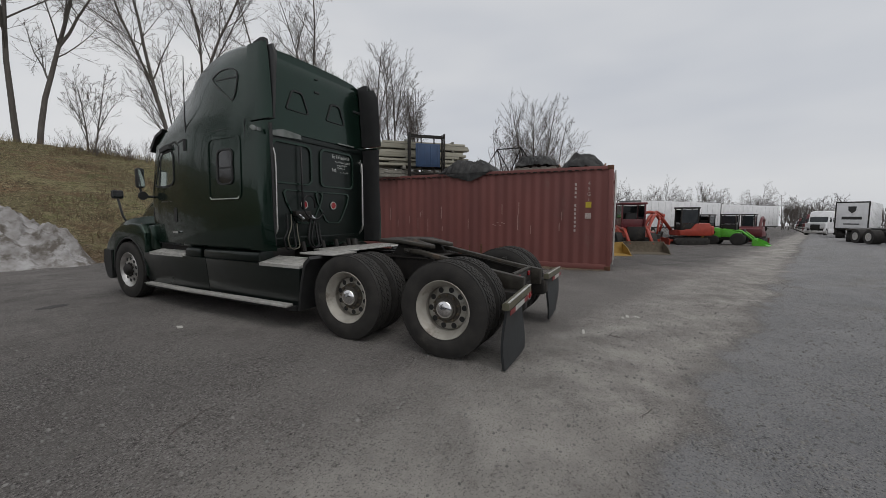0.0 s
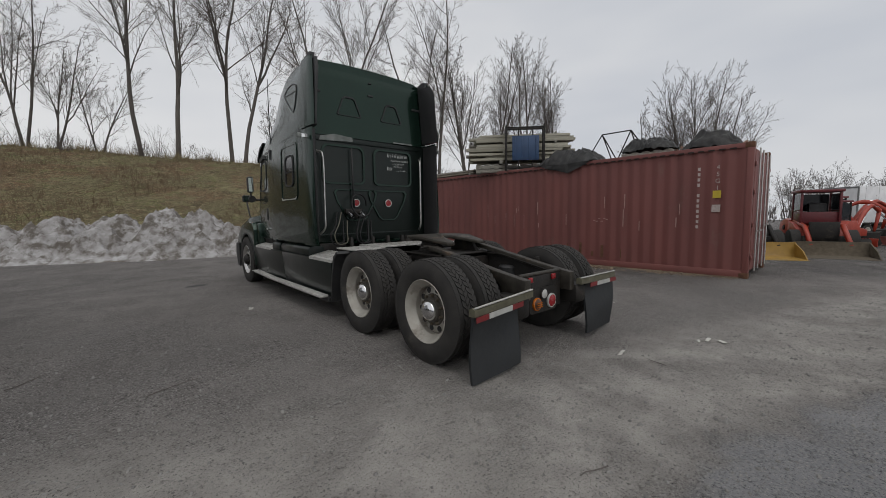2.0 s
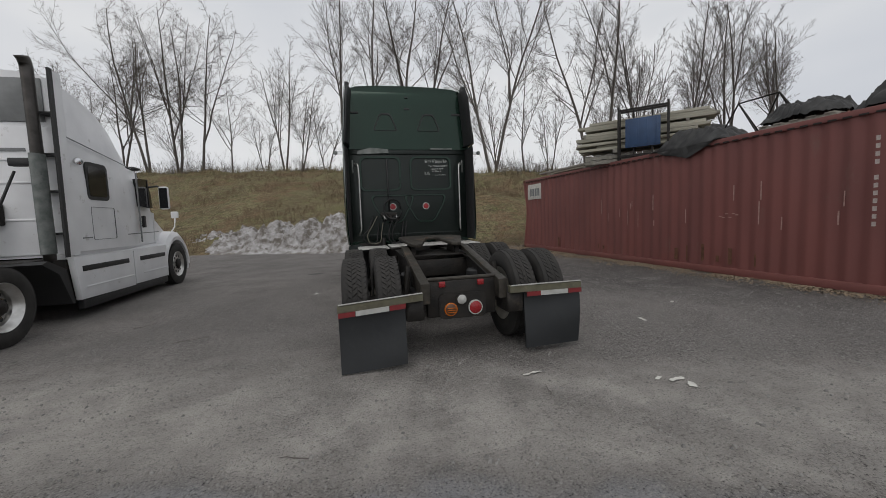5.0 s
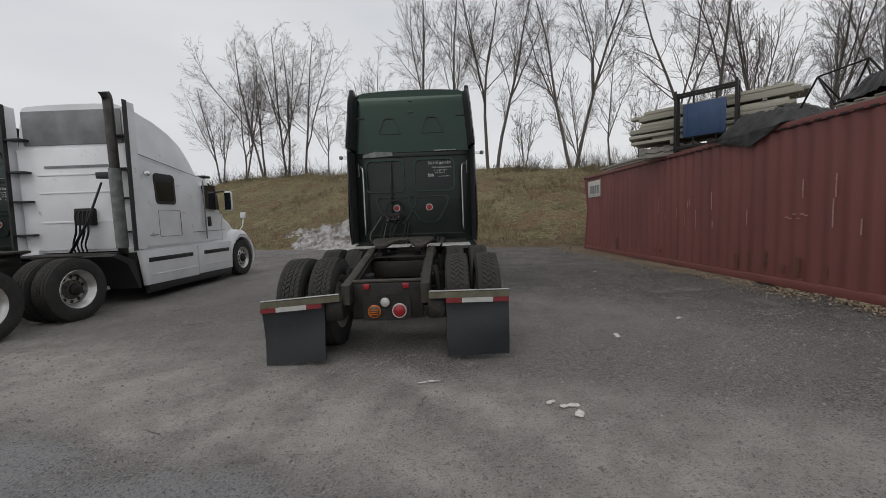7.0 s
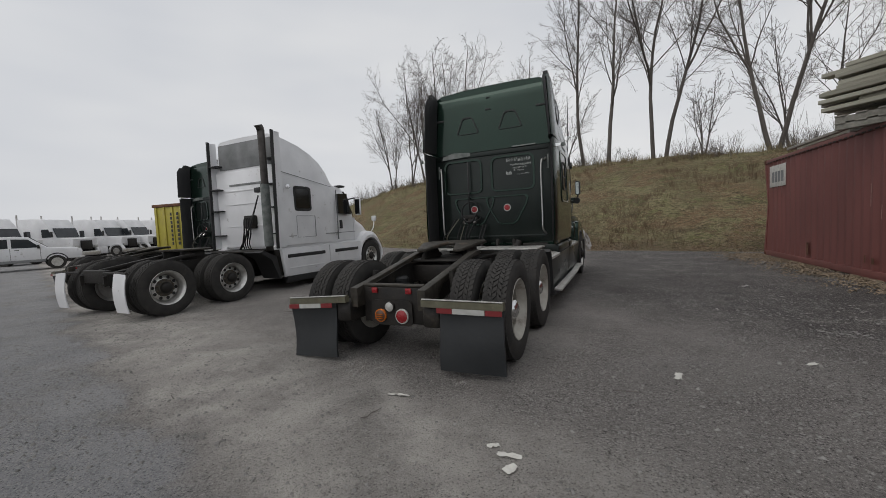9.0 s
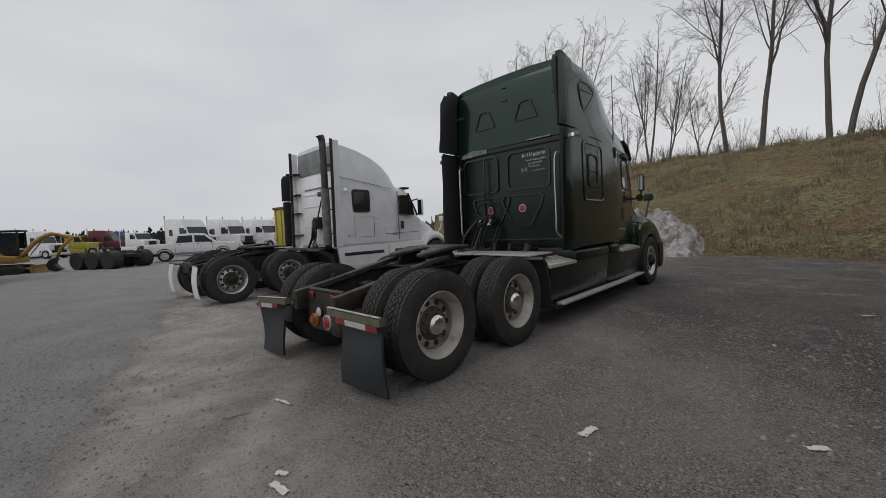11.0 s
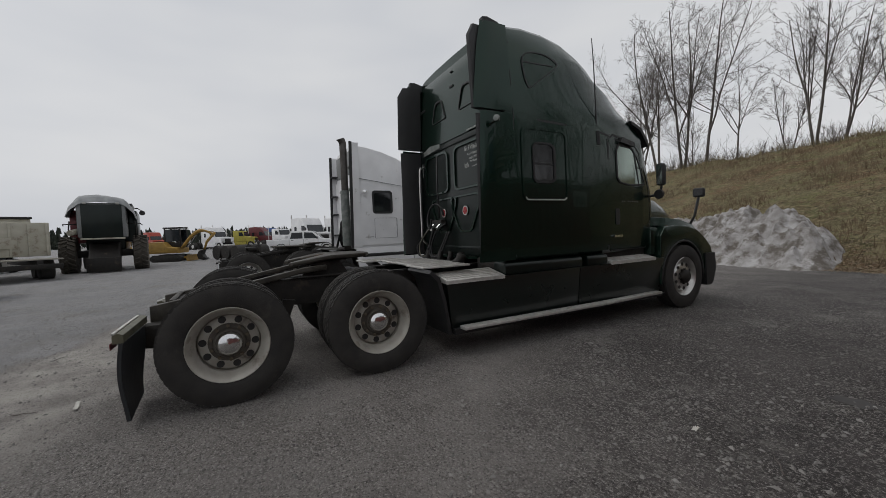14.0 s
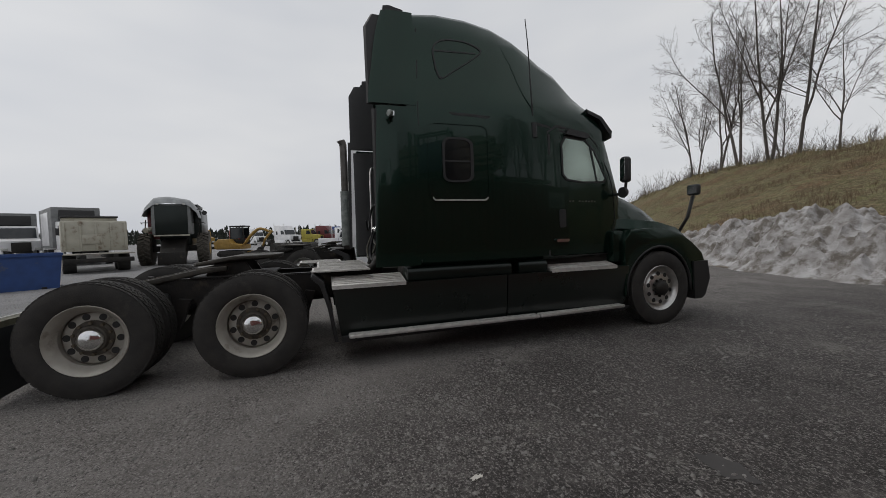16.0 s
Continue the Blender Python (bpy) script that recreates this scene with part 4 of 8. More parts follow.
    for z in (0.478, 0.50, 0.522):
        fitted("lamp_bar", box(B(), -0.18, -0.09, -1.184, -1.181, z, z + 0.006), AMBER, plate)
    for x in (-0.215, 0.20):
        fitted("side_reflector", box(B(), x - 0.035, x + 0.035, -1.16, -1.142, 0.735, 0.795, 0.008), RED, T, "small red square reflector")
    # mudflap hangers, flaps, reflective strips
    for s, drop in ((-1, 0.055), (1, 0.0)):
        m = Matrix.Identity(4)
        def tilt(bm, dz=drop, sd=s):
            for v in bm.verts:
                v.co.z -= dz * max(0.0, (abs(v.co.x) - 0.45) / 0.8)
            return bm
        x0, x1 = sorted((s * 0.45, s * 1.25))
        bm = prism(B(), [(-1.235, 0.66), (-1.235, 0.72), (-1.222, 0.735), (-1.209, 0.72), (-1.209, 0.66)], x0, x1)
        fitted("flap_hanger", tilt(bm), HANGER, T, "worn olive-grey steel mudflap hanger")
        bm = box(B(), x0 + 0.01, x1 - 0.005, -1.2375, -1.229, 0.731, 0.739, 0.0)
        fitted("hanger_edge", tilt(bm), STEP, T)
        f0, f1 = sorted((s * 0.62, s * 1.245))
        bm = B()
        rows = []
        for k in range(13):
            z = 0.665 - 0.60 * k / 12
            row = []
            for i in range(9):
                x = f0 + (f1 - f0) * i / 8
                row.append((x, -1.222 + 0.008 * math.sin(k * 0.35 + i * 0.25 + s), z))
            rows.append(row)
        fr = [[bm.verts.new(p) for p in row] for row in rows]
        bk = [[bm.verts.new((x, y + 0.01, z)) for x, y, z in row] for row in rows]
        for G, rev in ((fr, False), (bk, True)):
            for a, b in zip(G, G[1:]):
                for i in range(8):
                    q = (a[i], a[i + 1], b[i + 1], b[i])
                    bm.faces.new(q if rev else q[::-1])
        edge = [(fr[0], bk[0]), (fr[-1], bk[-1]), ([r[0] for r in fr], [r[0] for r in bk]), ([r[-1] for r in fr], [r[-1] for r in bk])]
        for a, b in edge:
            for i in range(len(a) - 1):
                bm.faces.new((a[i], a[i + 1], b[i + 1], b[i]))
        bmesh.ops.recalc_face_normals(bm, faces=bm.faces[:])
        flap = fitted("mudflap", tilt(bm), FLAP, T, "black rubber mudflap with scuffs")
        third = (f1 - f0) / 4
        for a, b, mt in ((f0, f0 + third, RED_TAPE), (f0 + third, f1 - third, WHITE_TAPE), (f1 - third, f1, RED_TAPE)):
            fitted("reflective_strip", tilt(box(B(), a + 0.002, b - 0.002, -1.248, -1.244, 0.615, 0.662)), mt, flap, "red tape" if mt is RED_TAPE else "white tape")
    # fifth wheel
    outer = [(-0.44, 0.10), (-0.40, -0.06), (-0.33, -0.30), (-0.27, -0.34), (-0.20, -0.30), (-0.10, 0.02), (-0.05, 0.10), (0.05, 0.10), (0.10, 0.02), (0.20, -0.30), (0.27, -0.34), (0.33, -0.30), (0.40, -0.06), (0.44, 0.10), (0.44, 0.34), (0.36, 0.52), (0.2, 0.60), (-0.2, 0.60), (-0.36, 0.52), (-0.44, 0.34)]
    bm = prism(B(), outer, 1.12, 1.165, axis="z", bevel=0.012)
    for v in bm.verts:
        v.co.y += 0.28
        v.co.z += -0.16 * max(0.0, 0.1 - (v.co.y - 0.28)) + 0.015
    fw = fitted("fifth_wheel", bm, RAMP, T, "greasy worn steel fifth wheel plate")
    for s in (-1, 1):
        fitted("bracket", prism(B(), [(0.05, 0.94), (0.60, 0.94), (0.48, 1.13), (0.20, 1.13)], s * 0.30 - 0.03, s * 0.30 + 0.03), FRAME, fw)
    fitted("base_plate", box(B(), -0.46, 0.46, -0.05, 0.80, 0.945, 0.962, 0.004), FRAME, fw)
    fitted("release_handle", tube(B(), [(-0.3, 0.2, 1.06), (-0.55, 0.22, 1.05), (-0.60, 0.16, 1.05)], 0.012), FRAME, fw)
    # deck plates behind the cab
    for x0, x1, y0, y1 in ((-0.50, -0.02, 1.32, 1.95), (0.02, 0.50, 1.32, 1.95), (-1.02, -0.54, 1.05, 1.7), (0.54, 1.02, 1.25, 1.9)):
        deck = fitted("deck_plate", box(B(), x0, x1, y0, y1, 0.985, 1.005, 0.004), STEP, T, "dull aluminium tread plate")
        for k in range(6):
            xx = x0 + 0.04 + (x1 - x0 - 0.08) * k / 5
            fitted("rib", box(B(), xx - 0.006, xx + 0.006, y0 + 0.03, y1 - 0.03, 1.0045, 1.010), STEP, deck)
    # quarter fenders ahead of the drive wheels
    for s in (-1, 1):
        line = [(1.24, 0.95), (1.36, 0.86), (1.45, 0.62), (1.53, 0.26), (1.57, 0.26), (1.50, 0.64), (1.41, 0.90), (1.27, 0.985)]
        fitted("quarter_fender", prism(B(), line, min(s * 0.60, s * 1.21), max(s * 0.60, s * 1.21), bevel=0.006), BLACK, T)
        # side fairings
        fair = [(1.52, 0.84), (1.60, 0.28), (3.35, 0.285), (3.35, 0.85)]

        def lean(bm, sd=s):
            for v in bm.verts:
                v.co.x -= sd * 0.055 * (0.85 - v.co.z) / 0.56
            return bm
        x0, x1 = sorted((s * 1.12, s * 1.205))
        a = fitted("side_fairing", lean(prism(B(), fair, x0, x1, bevel=0.01)), SKIRT_SHADED, T, "near-black green tank fairing panel")
        b = fitted("side_fairing", lean(prism(B(), [(3.36, 0.85), (3.36, 0.285), (4.93, 0.30), (5.00, 0.42), (5.01, 0.86)], x0, x1, bevel=0.01)), SKIRT_SHADED, T)
        # step bars along the foot
        for y0, y1, par in ((1.66, 3.72, a), (3.745, 4.88, b)):
            bm = box(B(), min(s * 1.19, s * 1.315), max(s * 1.19, s * 1.315), y0, y1, 0.305, 0.345, 0.012)
            if par is b:
                for v in bm.verts:
                    if v.co.y > 4.7:
                        v.co.x -= s * 0.06
            bar = fitted("step_bar", bm, STEP, T, "ribbed aluminium running board")
            for k in range(int((y1 - y0) / 0.09)):
                fitted("rib", box(B(), min(s * 1.215, s * 1.31), max(s * 1.215, s * 1.31), y0 + 0.03 + k * 0.09, y0 + 0.06 + k * 0.09, 0.344, 0.349), STEP, bar)
        fitted("lower_valance", prism(B(), [(1.60, 0.25), (4.9, 0.27), (5.0, 0.31), (1.6, 0.31)], min(s * 1.1, s * 1.22), max(s * 1.1, s * 1.22)), BLACK, T)
        # tops of the fairings: rounded caps and the aluminium steps
        for y0, y1 in ((2.24, 3.42), (3.52, 3.90)):
            bm = prism(B(), round_rect(s * 1.06, 0.915, 0.26, 0.17, 0.06), y0, y1, axis="y", bevel=0.02)
            fitted("fairing_cap", bm, GREEN_DULL, T)
        for y0, y1, z0, z1 in ((1.52, 2.22, 0.835, 0.875), (3.94, 4.80, 0.855, 0.90)):
            bm = prism(B(), [(s * 0.88, z1 + 0.05), (s * 1.205, z1 - 0.02), (s * 1.205, z0 - 0.02), (s * 0.88, z0)], y0, y1, axis="y", bevel=0.006)
            st = fitted("cab_step", bm, STEP, T, "aluminium tread step")
            for k in range(5):
                xx = s * (0.93 + 0.055 * k)
                zz = z1 + 0.05 - 0.07 * (abs(xx) - 0.88) / 0.325
                fitted("rib", box(B(), xx - 0.008, xx + 0.008, y0 + 0.03, y1 - 0.03, zz - 0.002, zz + 0.006), STEP, st)
        fitted("under_body", box(B(), min(s * 0.5, s * 1.10), max(s * 0.5, s * 1.10), 1.62, 4.95, 0.36, 0.83, 0.03), FRAME, T)
        fitted("cab_mount", box(B(), min(s * 0.55, s * 1.0), max(s * 0.55, s * 1.0), 2.25, 4.9, 0.83, 1.03, 0.02), FRAME, T)
    # cab and sleeper shell
    ys = [2.29, 2.32, 2.37, 2.45, 2.7, 3.0, 3.3, 3.6, 3.8, 4.0, 4.2, 4.4, 4.52, 4.60, 4.66, 4.70, 4.74, 4.78, 4.86, 4.95, 5.05]
    body = fitted("cab_body", loft(B(), [cab_ring(y) for y in ys]), GREEN, T, "dark green sleeper cab shell with high roof fairing")
    # seam between cab and roof fairing, and panel seams
    for s in (-1, 1):
        line = [(2.2, 2.585), (3.0, 2.575), (3.85, 2.55), (4.4, 2.47)]
        fitted("roof_seam", side_patch(B(), [(y, z + 0.008) for y, z in line] + [(y, z - 0.008) for y, z in line[::-1]], 0.0, 0.003, s), BLACK, body)
        fitted("panel_seam", side_patch(B(), [(2.405, 1.05), (2.415, 1.05), (2.42, 2.6), (2.45, 3.5), (2.44, 3.5), (2.41, 2.6)], 0.0, 0.003, s), BLACK, body)
        # sleeper window in a raised frame
        out = [(y, z) for y, z in round_rect(2.83, 2.08, 0.64, 0.90, 0.09, 6)]
        inn = [(y, z) for y, z in round_rect(2.83, 2.08, 0.58, 0.84, 0.07, 6)]
        fr = fitted("bunk_panel", side_ring(B(), out, inn, -0.01, 0.012, s), GREEN, body, "raised rounded panel frame")
        # bright strip: the highlight on the frame's lower edge, put into the colour
        fitted("lip", side_patch(B(), [(2.58, 1.652), (3.08, 1.652), (3.11, 1.68), (3.11, 1.664), (3.085, 1.638), (2.575, 1.638), (2.55, 1.664), (2.55, 1.68)], 0.008, 0.016, s), STEP, fr)
        win = fitted("bunk_window", side_ring(B(), round_rect(2.83, 2.10, 0.31, 0.54, 0.09, 6), round_rect(2.83, 2.10, 0.26, 0.49, 0.07, 6), -0.01, 0.016, s), BLACK, body)
        fitted("pane", side_patch(B(), round_rect(2.83, 2.10, 0.265, 0.495, 0.07, 6), -0.01, 0.004, s), DARK_GLASS, win)
        fitted("mullion", side_patch(B(), [(2.70, 2.09), (2.96, 2.09), (2.96, 2.11), (2.70, 2.11)], 0.004, 0.010, s), BLACK, win)
        # roof window
        tri = smooth_line([(2.64, 3.17, 0), (2.62, 3.33, 0), (2.72, 3.41, 0), (2.95, 3.43, 0), (3.11, 3.385, 0), (3.09, 3.33, 0), (2.85, 3.17, 0), (2.70, 3.10, 0), (2.64, 3.17, 0)], 4)[:-1]
        tri = [(p.x, p.y) for p in tri]
        cy, cz = sum(p[0] for p in tri) / len(tri), sum(p[1] for p in tri) / len(tri)
        inner = [(cy + (y - cy) * 0.93, cz + (z - cz) * 0.93) for y, z in tri]
        rw = fitted("roof_window", side_ring(B(), tri, inner, -0.02, 0.010, s), BLACK, body)
        fitted("pane", side_patch(B(), inner, -0.02, 0.003, s), GREEN, rw)
        fitted("mullion", side_patch(B(), [(2.63, 3.315), (3.06, 3.335), (3.06, 3.345), (2.63, 3.325)], 0.003, 0.008, s), BLACK, rw)
        # door
        door_line = [(3.99, 1.02), (3.93, 2.50), (4.05, 2.56), (4.48, 2.53), (4.62, 2.42), (4.80, 2.06), (4.88, 1.83), (4.93, 1.45), (4.86, 1.20), (4.80, 1.02)]
        cy, cz = 4.4, 1.7
        din = [(cy + (y - cy) * 0.982, cz + (z - cz) * 0.982) for y, z in door_line]
        door = fitted("cab_door", side_ring(B(), door_line, din, -0.01, 0.004, s), BLACK, body, "dark green cab door")
        glass_line = [(4.11, 1.97), (4.10, 2.38), (4.16, 2.47), (4.44, 2.45), (4.58, 2.34), (4.76, 1.93), (4.73, 1.88), (4.40, 1.86), (4.17, 1.89)]
        gi = [(4.42 + (y - 4.42) * 0.93, 2.15 + (z - 2.15) * 0.92) for y, z in glass_line]
        fitted("window_frame", side_ring(B(), glass_line, gi, -0.01, 0.012, s), BLACK, door)
        fitted("pane", side_patch(B(), gi, -0.01, 0.004, s), MIRROR_DARK, door, "green-tinted door window")
        fitted("vent_bar", side_patch(B(), [(4.60, 1.89), (4.62, 1.89), (4.53, 2.38), (4.51, 2.39)], 0.004, 0.012, s), BLACK, door)
        fitted("rain_guard", side_patch(B(), [(4.16, 2.48), (4.46, 2.45), (4.48, 2.51), (4.2, 2.54)], 0.0, 0.05, s), BLACK, door)
        fitted("door_handle", side_patch(B(), round_rect(4.10, 1.21, 0.17, 0.03, 0.012, 3), 0.0, 0.03, s), CHROME, door, "chrome door handle")
        fitted("lock_plate", side_patch(B(), round_rect(4.11, 1.45, 0.09, 0.20, 0.02, 3), 0.0, 0.006, s), BLACK, door)
        bm = B()
        for k in range(9):
            if k != 2:
                side_patch(bm, [(4.20 + 0.045 * k, 1.63), (4.225 + 0.045 * k, 1.63), (4.225 + 0.045 * k, 1.645 + 0.008 * (k % 2)), (4.20 + 0.045 * k, 1.642)], 0.003, 0.006, s)
        tagged(fitted("chalk_mark", bm, GRIME, door, "faint chalk scrawl"), kind="stuff")
        # door-to-sleeper recess with the air intake
        fitted("pillar_seam", side_patch(B(), [(3.93, 1.05), (3.955, 1.05), (3.965, 2.47), (3.94, 2.47)], 0.0, 0.004, s), BLACK, body)
        # side marker, corner lamp
        bm = lathe(B(), [(0, 0.034), (0.02, 0.038), (0.036, 0.034), (0.04, 0.0)], 16)
        fitted("corner_lamp", bm, SCUFFED, body, "round dull work lamp", m=pose(s * 1.31, 2.11, 2.535, 0, 0, -60 if s > 0 else 240))
        fitted("lamp_arm", box(B(), min(s * 1.15, s * 1.31), max(s * 1.15, s * 1.31), 2.10, 2.14, 2.52, 2.55), CHROME, body)
        # mirrors
        mir = fitted("door_mirror", prism(B(), round_rect(s * 1.21, 2.05, 0.12, 0.37, 0.045), 4.90, 5.0, axis="y", bevel=0.025), BLACK, T, "tall black door mirror")
        fitted("glass", box(B(), s * 1.21 - 0.042, s * 1.21 + 0.042, 4.893, 4.899, 1.895, 2.205), MIRROR, mir)
        fitted("arm", tube(B(), [(s * 0.98, 4.88, 1.72), (s * 1.10, 4.95, 1.73), (s * 1.20, 4.96, 1.80), (s * 1.21, 4.96, 1.9)], 0.02), BLACK, mir)
        fitted("convex_mirror", lathe(B(), [(0, 0.07), (0.03, 0.075), (0.06, 0.06), (0.07, 0)], 18), BLACK, mir, m=pose(s * 1.19, 4.9, 1.74, 0, 0, 90))
        hm = fitted("hood_mirror", prism(B(), round_rect(s * 0.90, 1.82, 0.20, 0.17, 0.04), 6.31, 6.335, axis="y", bevel=0.02), BLACK, T, "small chrome-backed hood mirror")
        fitted("glass", box(B(), s * 0.90 - 0.08, s * 0.90 + 0.08, 6.306, 6.309, 1.76, 1.88), MIRROR, hm)
        fitted("arm", tube(B(), [(s * 0.80, 6.22, 1.20), (s * 0.87, 6.285, 1.44), (s * 0.90, 6.318, 1.74)], 0.016), BLACK, hm)
        fitted("antenna", tube(B(), smooth_line([(s * 1.16, 3.76, 2.52), (s * 1.18, 3.74, 2.9), (s * 1.19, 3.71, 3.3), (s * 1.20, 3.66, 3.72)], 3), [0.011 - 0.0006 * k for k in range(10)], n=6), BLACK, T)
        fitted("antenna_base", rod(B(), (s * 1.18, 3.77, 2.42), (s * 1.18, 3.76, 2.56), 0.03, n=10), BLACK, T)
        # side extenders behind the cab, green outside and black within
        for z0, z1, y0, xs0, xs1, nm in ((1.02, 2.60, 1.94, 1.205, 1.20, "lower"), (2.63, 3.64, 1.92, 1.185, 1.10, "upper")):
            bm = B()
            rings = []
            for z in [z0 + (z1 - z0) * k / 8 for k in range(9)]:
                t = (z - z0) / (z1 - z0)
                xo = cab_x(2.25, min(z, 3.5)) + 0.006 if nm == "lower" else xs0 + (xs1 - xs0) * t ** 1.7 + 0.012
                back = y0 + (0.05 * t if nm == "lower" else 0.16 * t ** 2)
                pts = [(xo, 2.40), (xo, 2.2), (xo - 0.005, back + 0.05), (xo - 0.03, back), (xo - 0.05, back + 0.02), (xo - 0.035, back + 0.08), (xo - 0.03, 2.2), (xo - 0.03, 2.40)]
                rings.append([(s * x, y, z) for x, y in pts])
            ex = fitted("side_extender", loft(bm, rings), GREEN, T, "dark green cab side extender")
            bm = B()
            if nm == "lower":
                loft(bm, [[(s * x, yy, z) for x, yy in ((1.170, 1.97), (1.150, 1.95), (1.130, 1.98), (1.115, 2.12), (1.10, 2.26), (1.165, 2.26))] for z in (z0 + 0.02, 1.5, 2.0, z1 - 0.02)])
            else:
                loft(bm, [[(s * (x - 0.08 * t ** 1.7), yy + 0.22 * max(0.0, t - 0.85) / 0.15 * (2.25 - yy), z0 + (z1 - z0 - 0.05) * t) for x, yy in ((1.155, 1.93), (1.135, 1.91), (1.115, 1.95), (1.09, 2.08), (1.07, 2.25), (1.14, 2.25))] for t in (0.0, 0.2, 0.4, 0.6, 0.75, 0.85, 0.95, 1.0)])
            fitted("inner_edge", bm, BLACK, ex, "rolled black rubber edge")
        fitted("extender_fin", prism(B(), [(2.10, 3.52), (2.30, 3.56), (2.30, 3.66), (2.16, 3.69), (2.10, 3.68)], min(s * 1.03, s * 1.10), max(s * 1.03, s * 1.10)), BLACK, T)
    rear_of_cab(T, fitted)
    # visor, windscreen, wipers
    bm = loft(B(), [[(x, 4.66 - 0.10 * (x / 0.85) ** 2, 2.88), (x, 4.88 - 0.11 * (x / 0.85) ** 2, 2.76), (x, 5.05 - 0.12 * (x / 0.85) ** 2, 2.56), (x, 5.04 - 0.12 * (x / 0.85) ** 2, 2.50), (x, 4.86 - 0.11 * (x / 0.85) ** 2, 2.70), (x, 4.68 - 0.10 * (x / 0.85) ** 2, 2.80)] for x in [-1.06 + 2.12 * k / 14 for k in range(15)]])
    fitted("sun_visor", bm, BLACK, T, "black exterior sun visor")
    rows = []
    for k in range(9):
        x = -0.93 + 1.86 * k / 8
        bow = 0.17 * (x / 0.93) ** 2
        rows.append([(x, 4.82 - bow, 2.40), (x, 5.10 - bow, 1.84), (x, 5.07 - bow, 1.83), (x, 4.79 - bow, 2.39)])
    fitted("windscreen", loft(B(), rows), DARK_GLASS, T, "dark windscreen")
    # hood, fenders, bumper
    def hood_ring(y, zt, w, zb):
        half = [(w * 0.96, zb), (w, zb + 0.15), (w, zt - 0.22), (w * 0.93, zt - 0.10), (w * 0.78, zt - 0.035), (w * 0.4, zt), (0, zt + 0.01)]
        return [(x, y, z) for x, z in half] + [(-x, y, z) for x, z in half[-2::-1]]
    fitted("hood", loft(B(), [hood_ring(*r) for r in ((4.95, 1.84, 1.0, 0.95), (5.25, 1.76, 0.97, 0.95), (5.55, 1.66, 0.93, 0.95), (5.85, 1.52, 0.88, 0.9), (6.08, 1.36, 0.82, 0.8), (6.22, 1.18, 0.75, 0.75), (6.30, 0.95, 0.66, 0.6))]), GREEN, T, "dark green sloping hood")
    for s in (-1, 1):
        arch = [(WB + 0.575 * math.cos(radians(a)), 0.52 + 0.575 * math.sin(radians(a))) for a in range(-8, 189, 14)]
        line = [(4.95, 0.44), (4.95, 1.18), (5.06, 1.30), (5.35, 1.32), (5.70, 1.30), (5.98, 1.23), (6.16, 1.12), (6.24, 0.98), (6.265, 0.84), (6.25, 0.44)] + arch
        fitted("fender", prism(B(), line, min(s * 0.84, s * 1.195), max(s * 0.84, s * 1.195), bevel=0.045), GREEN, T, "dark green front fender over the wheel")
        lip = tube(B(), [(s * 1.185, y, z) for y, z in arch], 0.018, n=6)
        fitted("fender_lip", lip, BLACK, T)
        fitted("fender_shoulder", loft(B(), [[(s * 0.85, y, z), (s * (0.98 + 0.16 * f), y, z - 0.03), (s * (1.0 + 0.2 * f), y, z - 0.14), (s * 0.85, y, z - 0.3)] for y, z, f in ((4.78, 1.46, 0.0), (5.0, 1.46, 0.25), (5.25, 1.45, 0.55), (5.6, 1.42, 0.8), (5.95, 1.34, 0.85), (6.15, 1.20, 0.8), (6.25, 1.02, 0.6))]), GREEN, T)
        fitted("cowl_side", box(B(), min(s * 0.8, s * 1.13), max(s * 0.8, s * 1.13), 4.80, 5.02, 0.90, 1.30, 0.05), GREEN, T)
        bm = lathe(B(), [(0, 0.05), (0.02, 0.048), (0.03, 0.03), (0.032, 0)], 18)
        fitted("turn_signal", flip(bm) if s < 0 else bm, AMBER, T, "amber side turn signal", m=pose(s * 1.115, 5.22, 1.27))
        fitted("headlamp", box(B(), min(s * 0.75, s * 1.12), max(s * 0.75, s * 1.12), 6.10, 6.24, 0.86, 1.12, 0.05), WHITE_TAPE, T)
    bm = loft(B(), [[(x, 6.37 - 0.10 * abs(x / 1.22) ** 4, 0.86), (x, 6.40 - 0.11 * abs(x / 1.22) ** 4, 0.6), (x, 6.36 - 0.11 * abs(x / 1.22) ** 4, 0.36), (x, 6.34 - 0.12 * abs(x / 1.22) ** 4, 0.31), (x, 6.16, 0.31), (x, 6.15, 0.86)] for x in [-1.22 + 2.44 * k / 24 for k in range(25)]])
    fitted("bumper", bm, BLACK, T, "dark moulded front bumper")
    return T


def lathe_z(r, z0, z1, x, y):
    bm = lathe(B(), [(z0, r * 0.8), (z0 + 0.03, r), (z0 + (z1 - z0) * 0.45, r), (z0 + (z1 - z0) * 0.5, r * 0.9), (z0 + (z1 - z0) * 0.55, r), (z1 - 0.03, r), (z1, r * 0.8)], 20)
    bmesh.ops.transform(bm, verts=bm.verts[:], matrix=pose(x, y, 0, 0, -90, 0))
    return bm


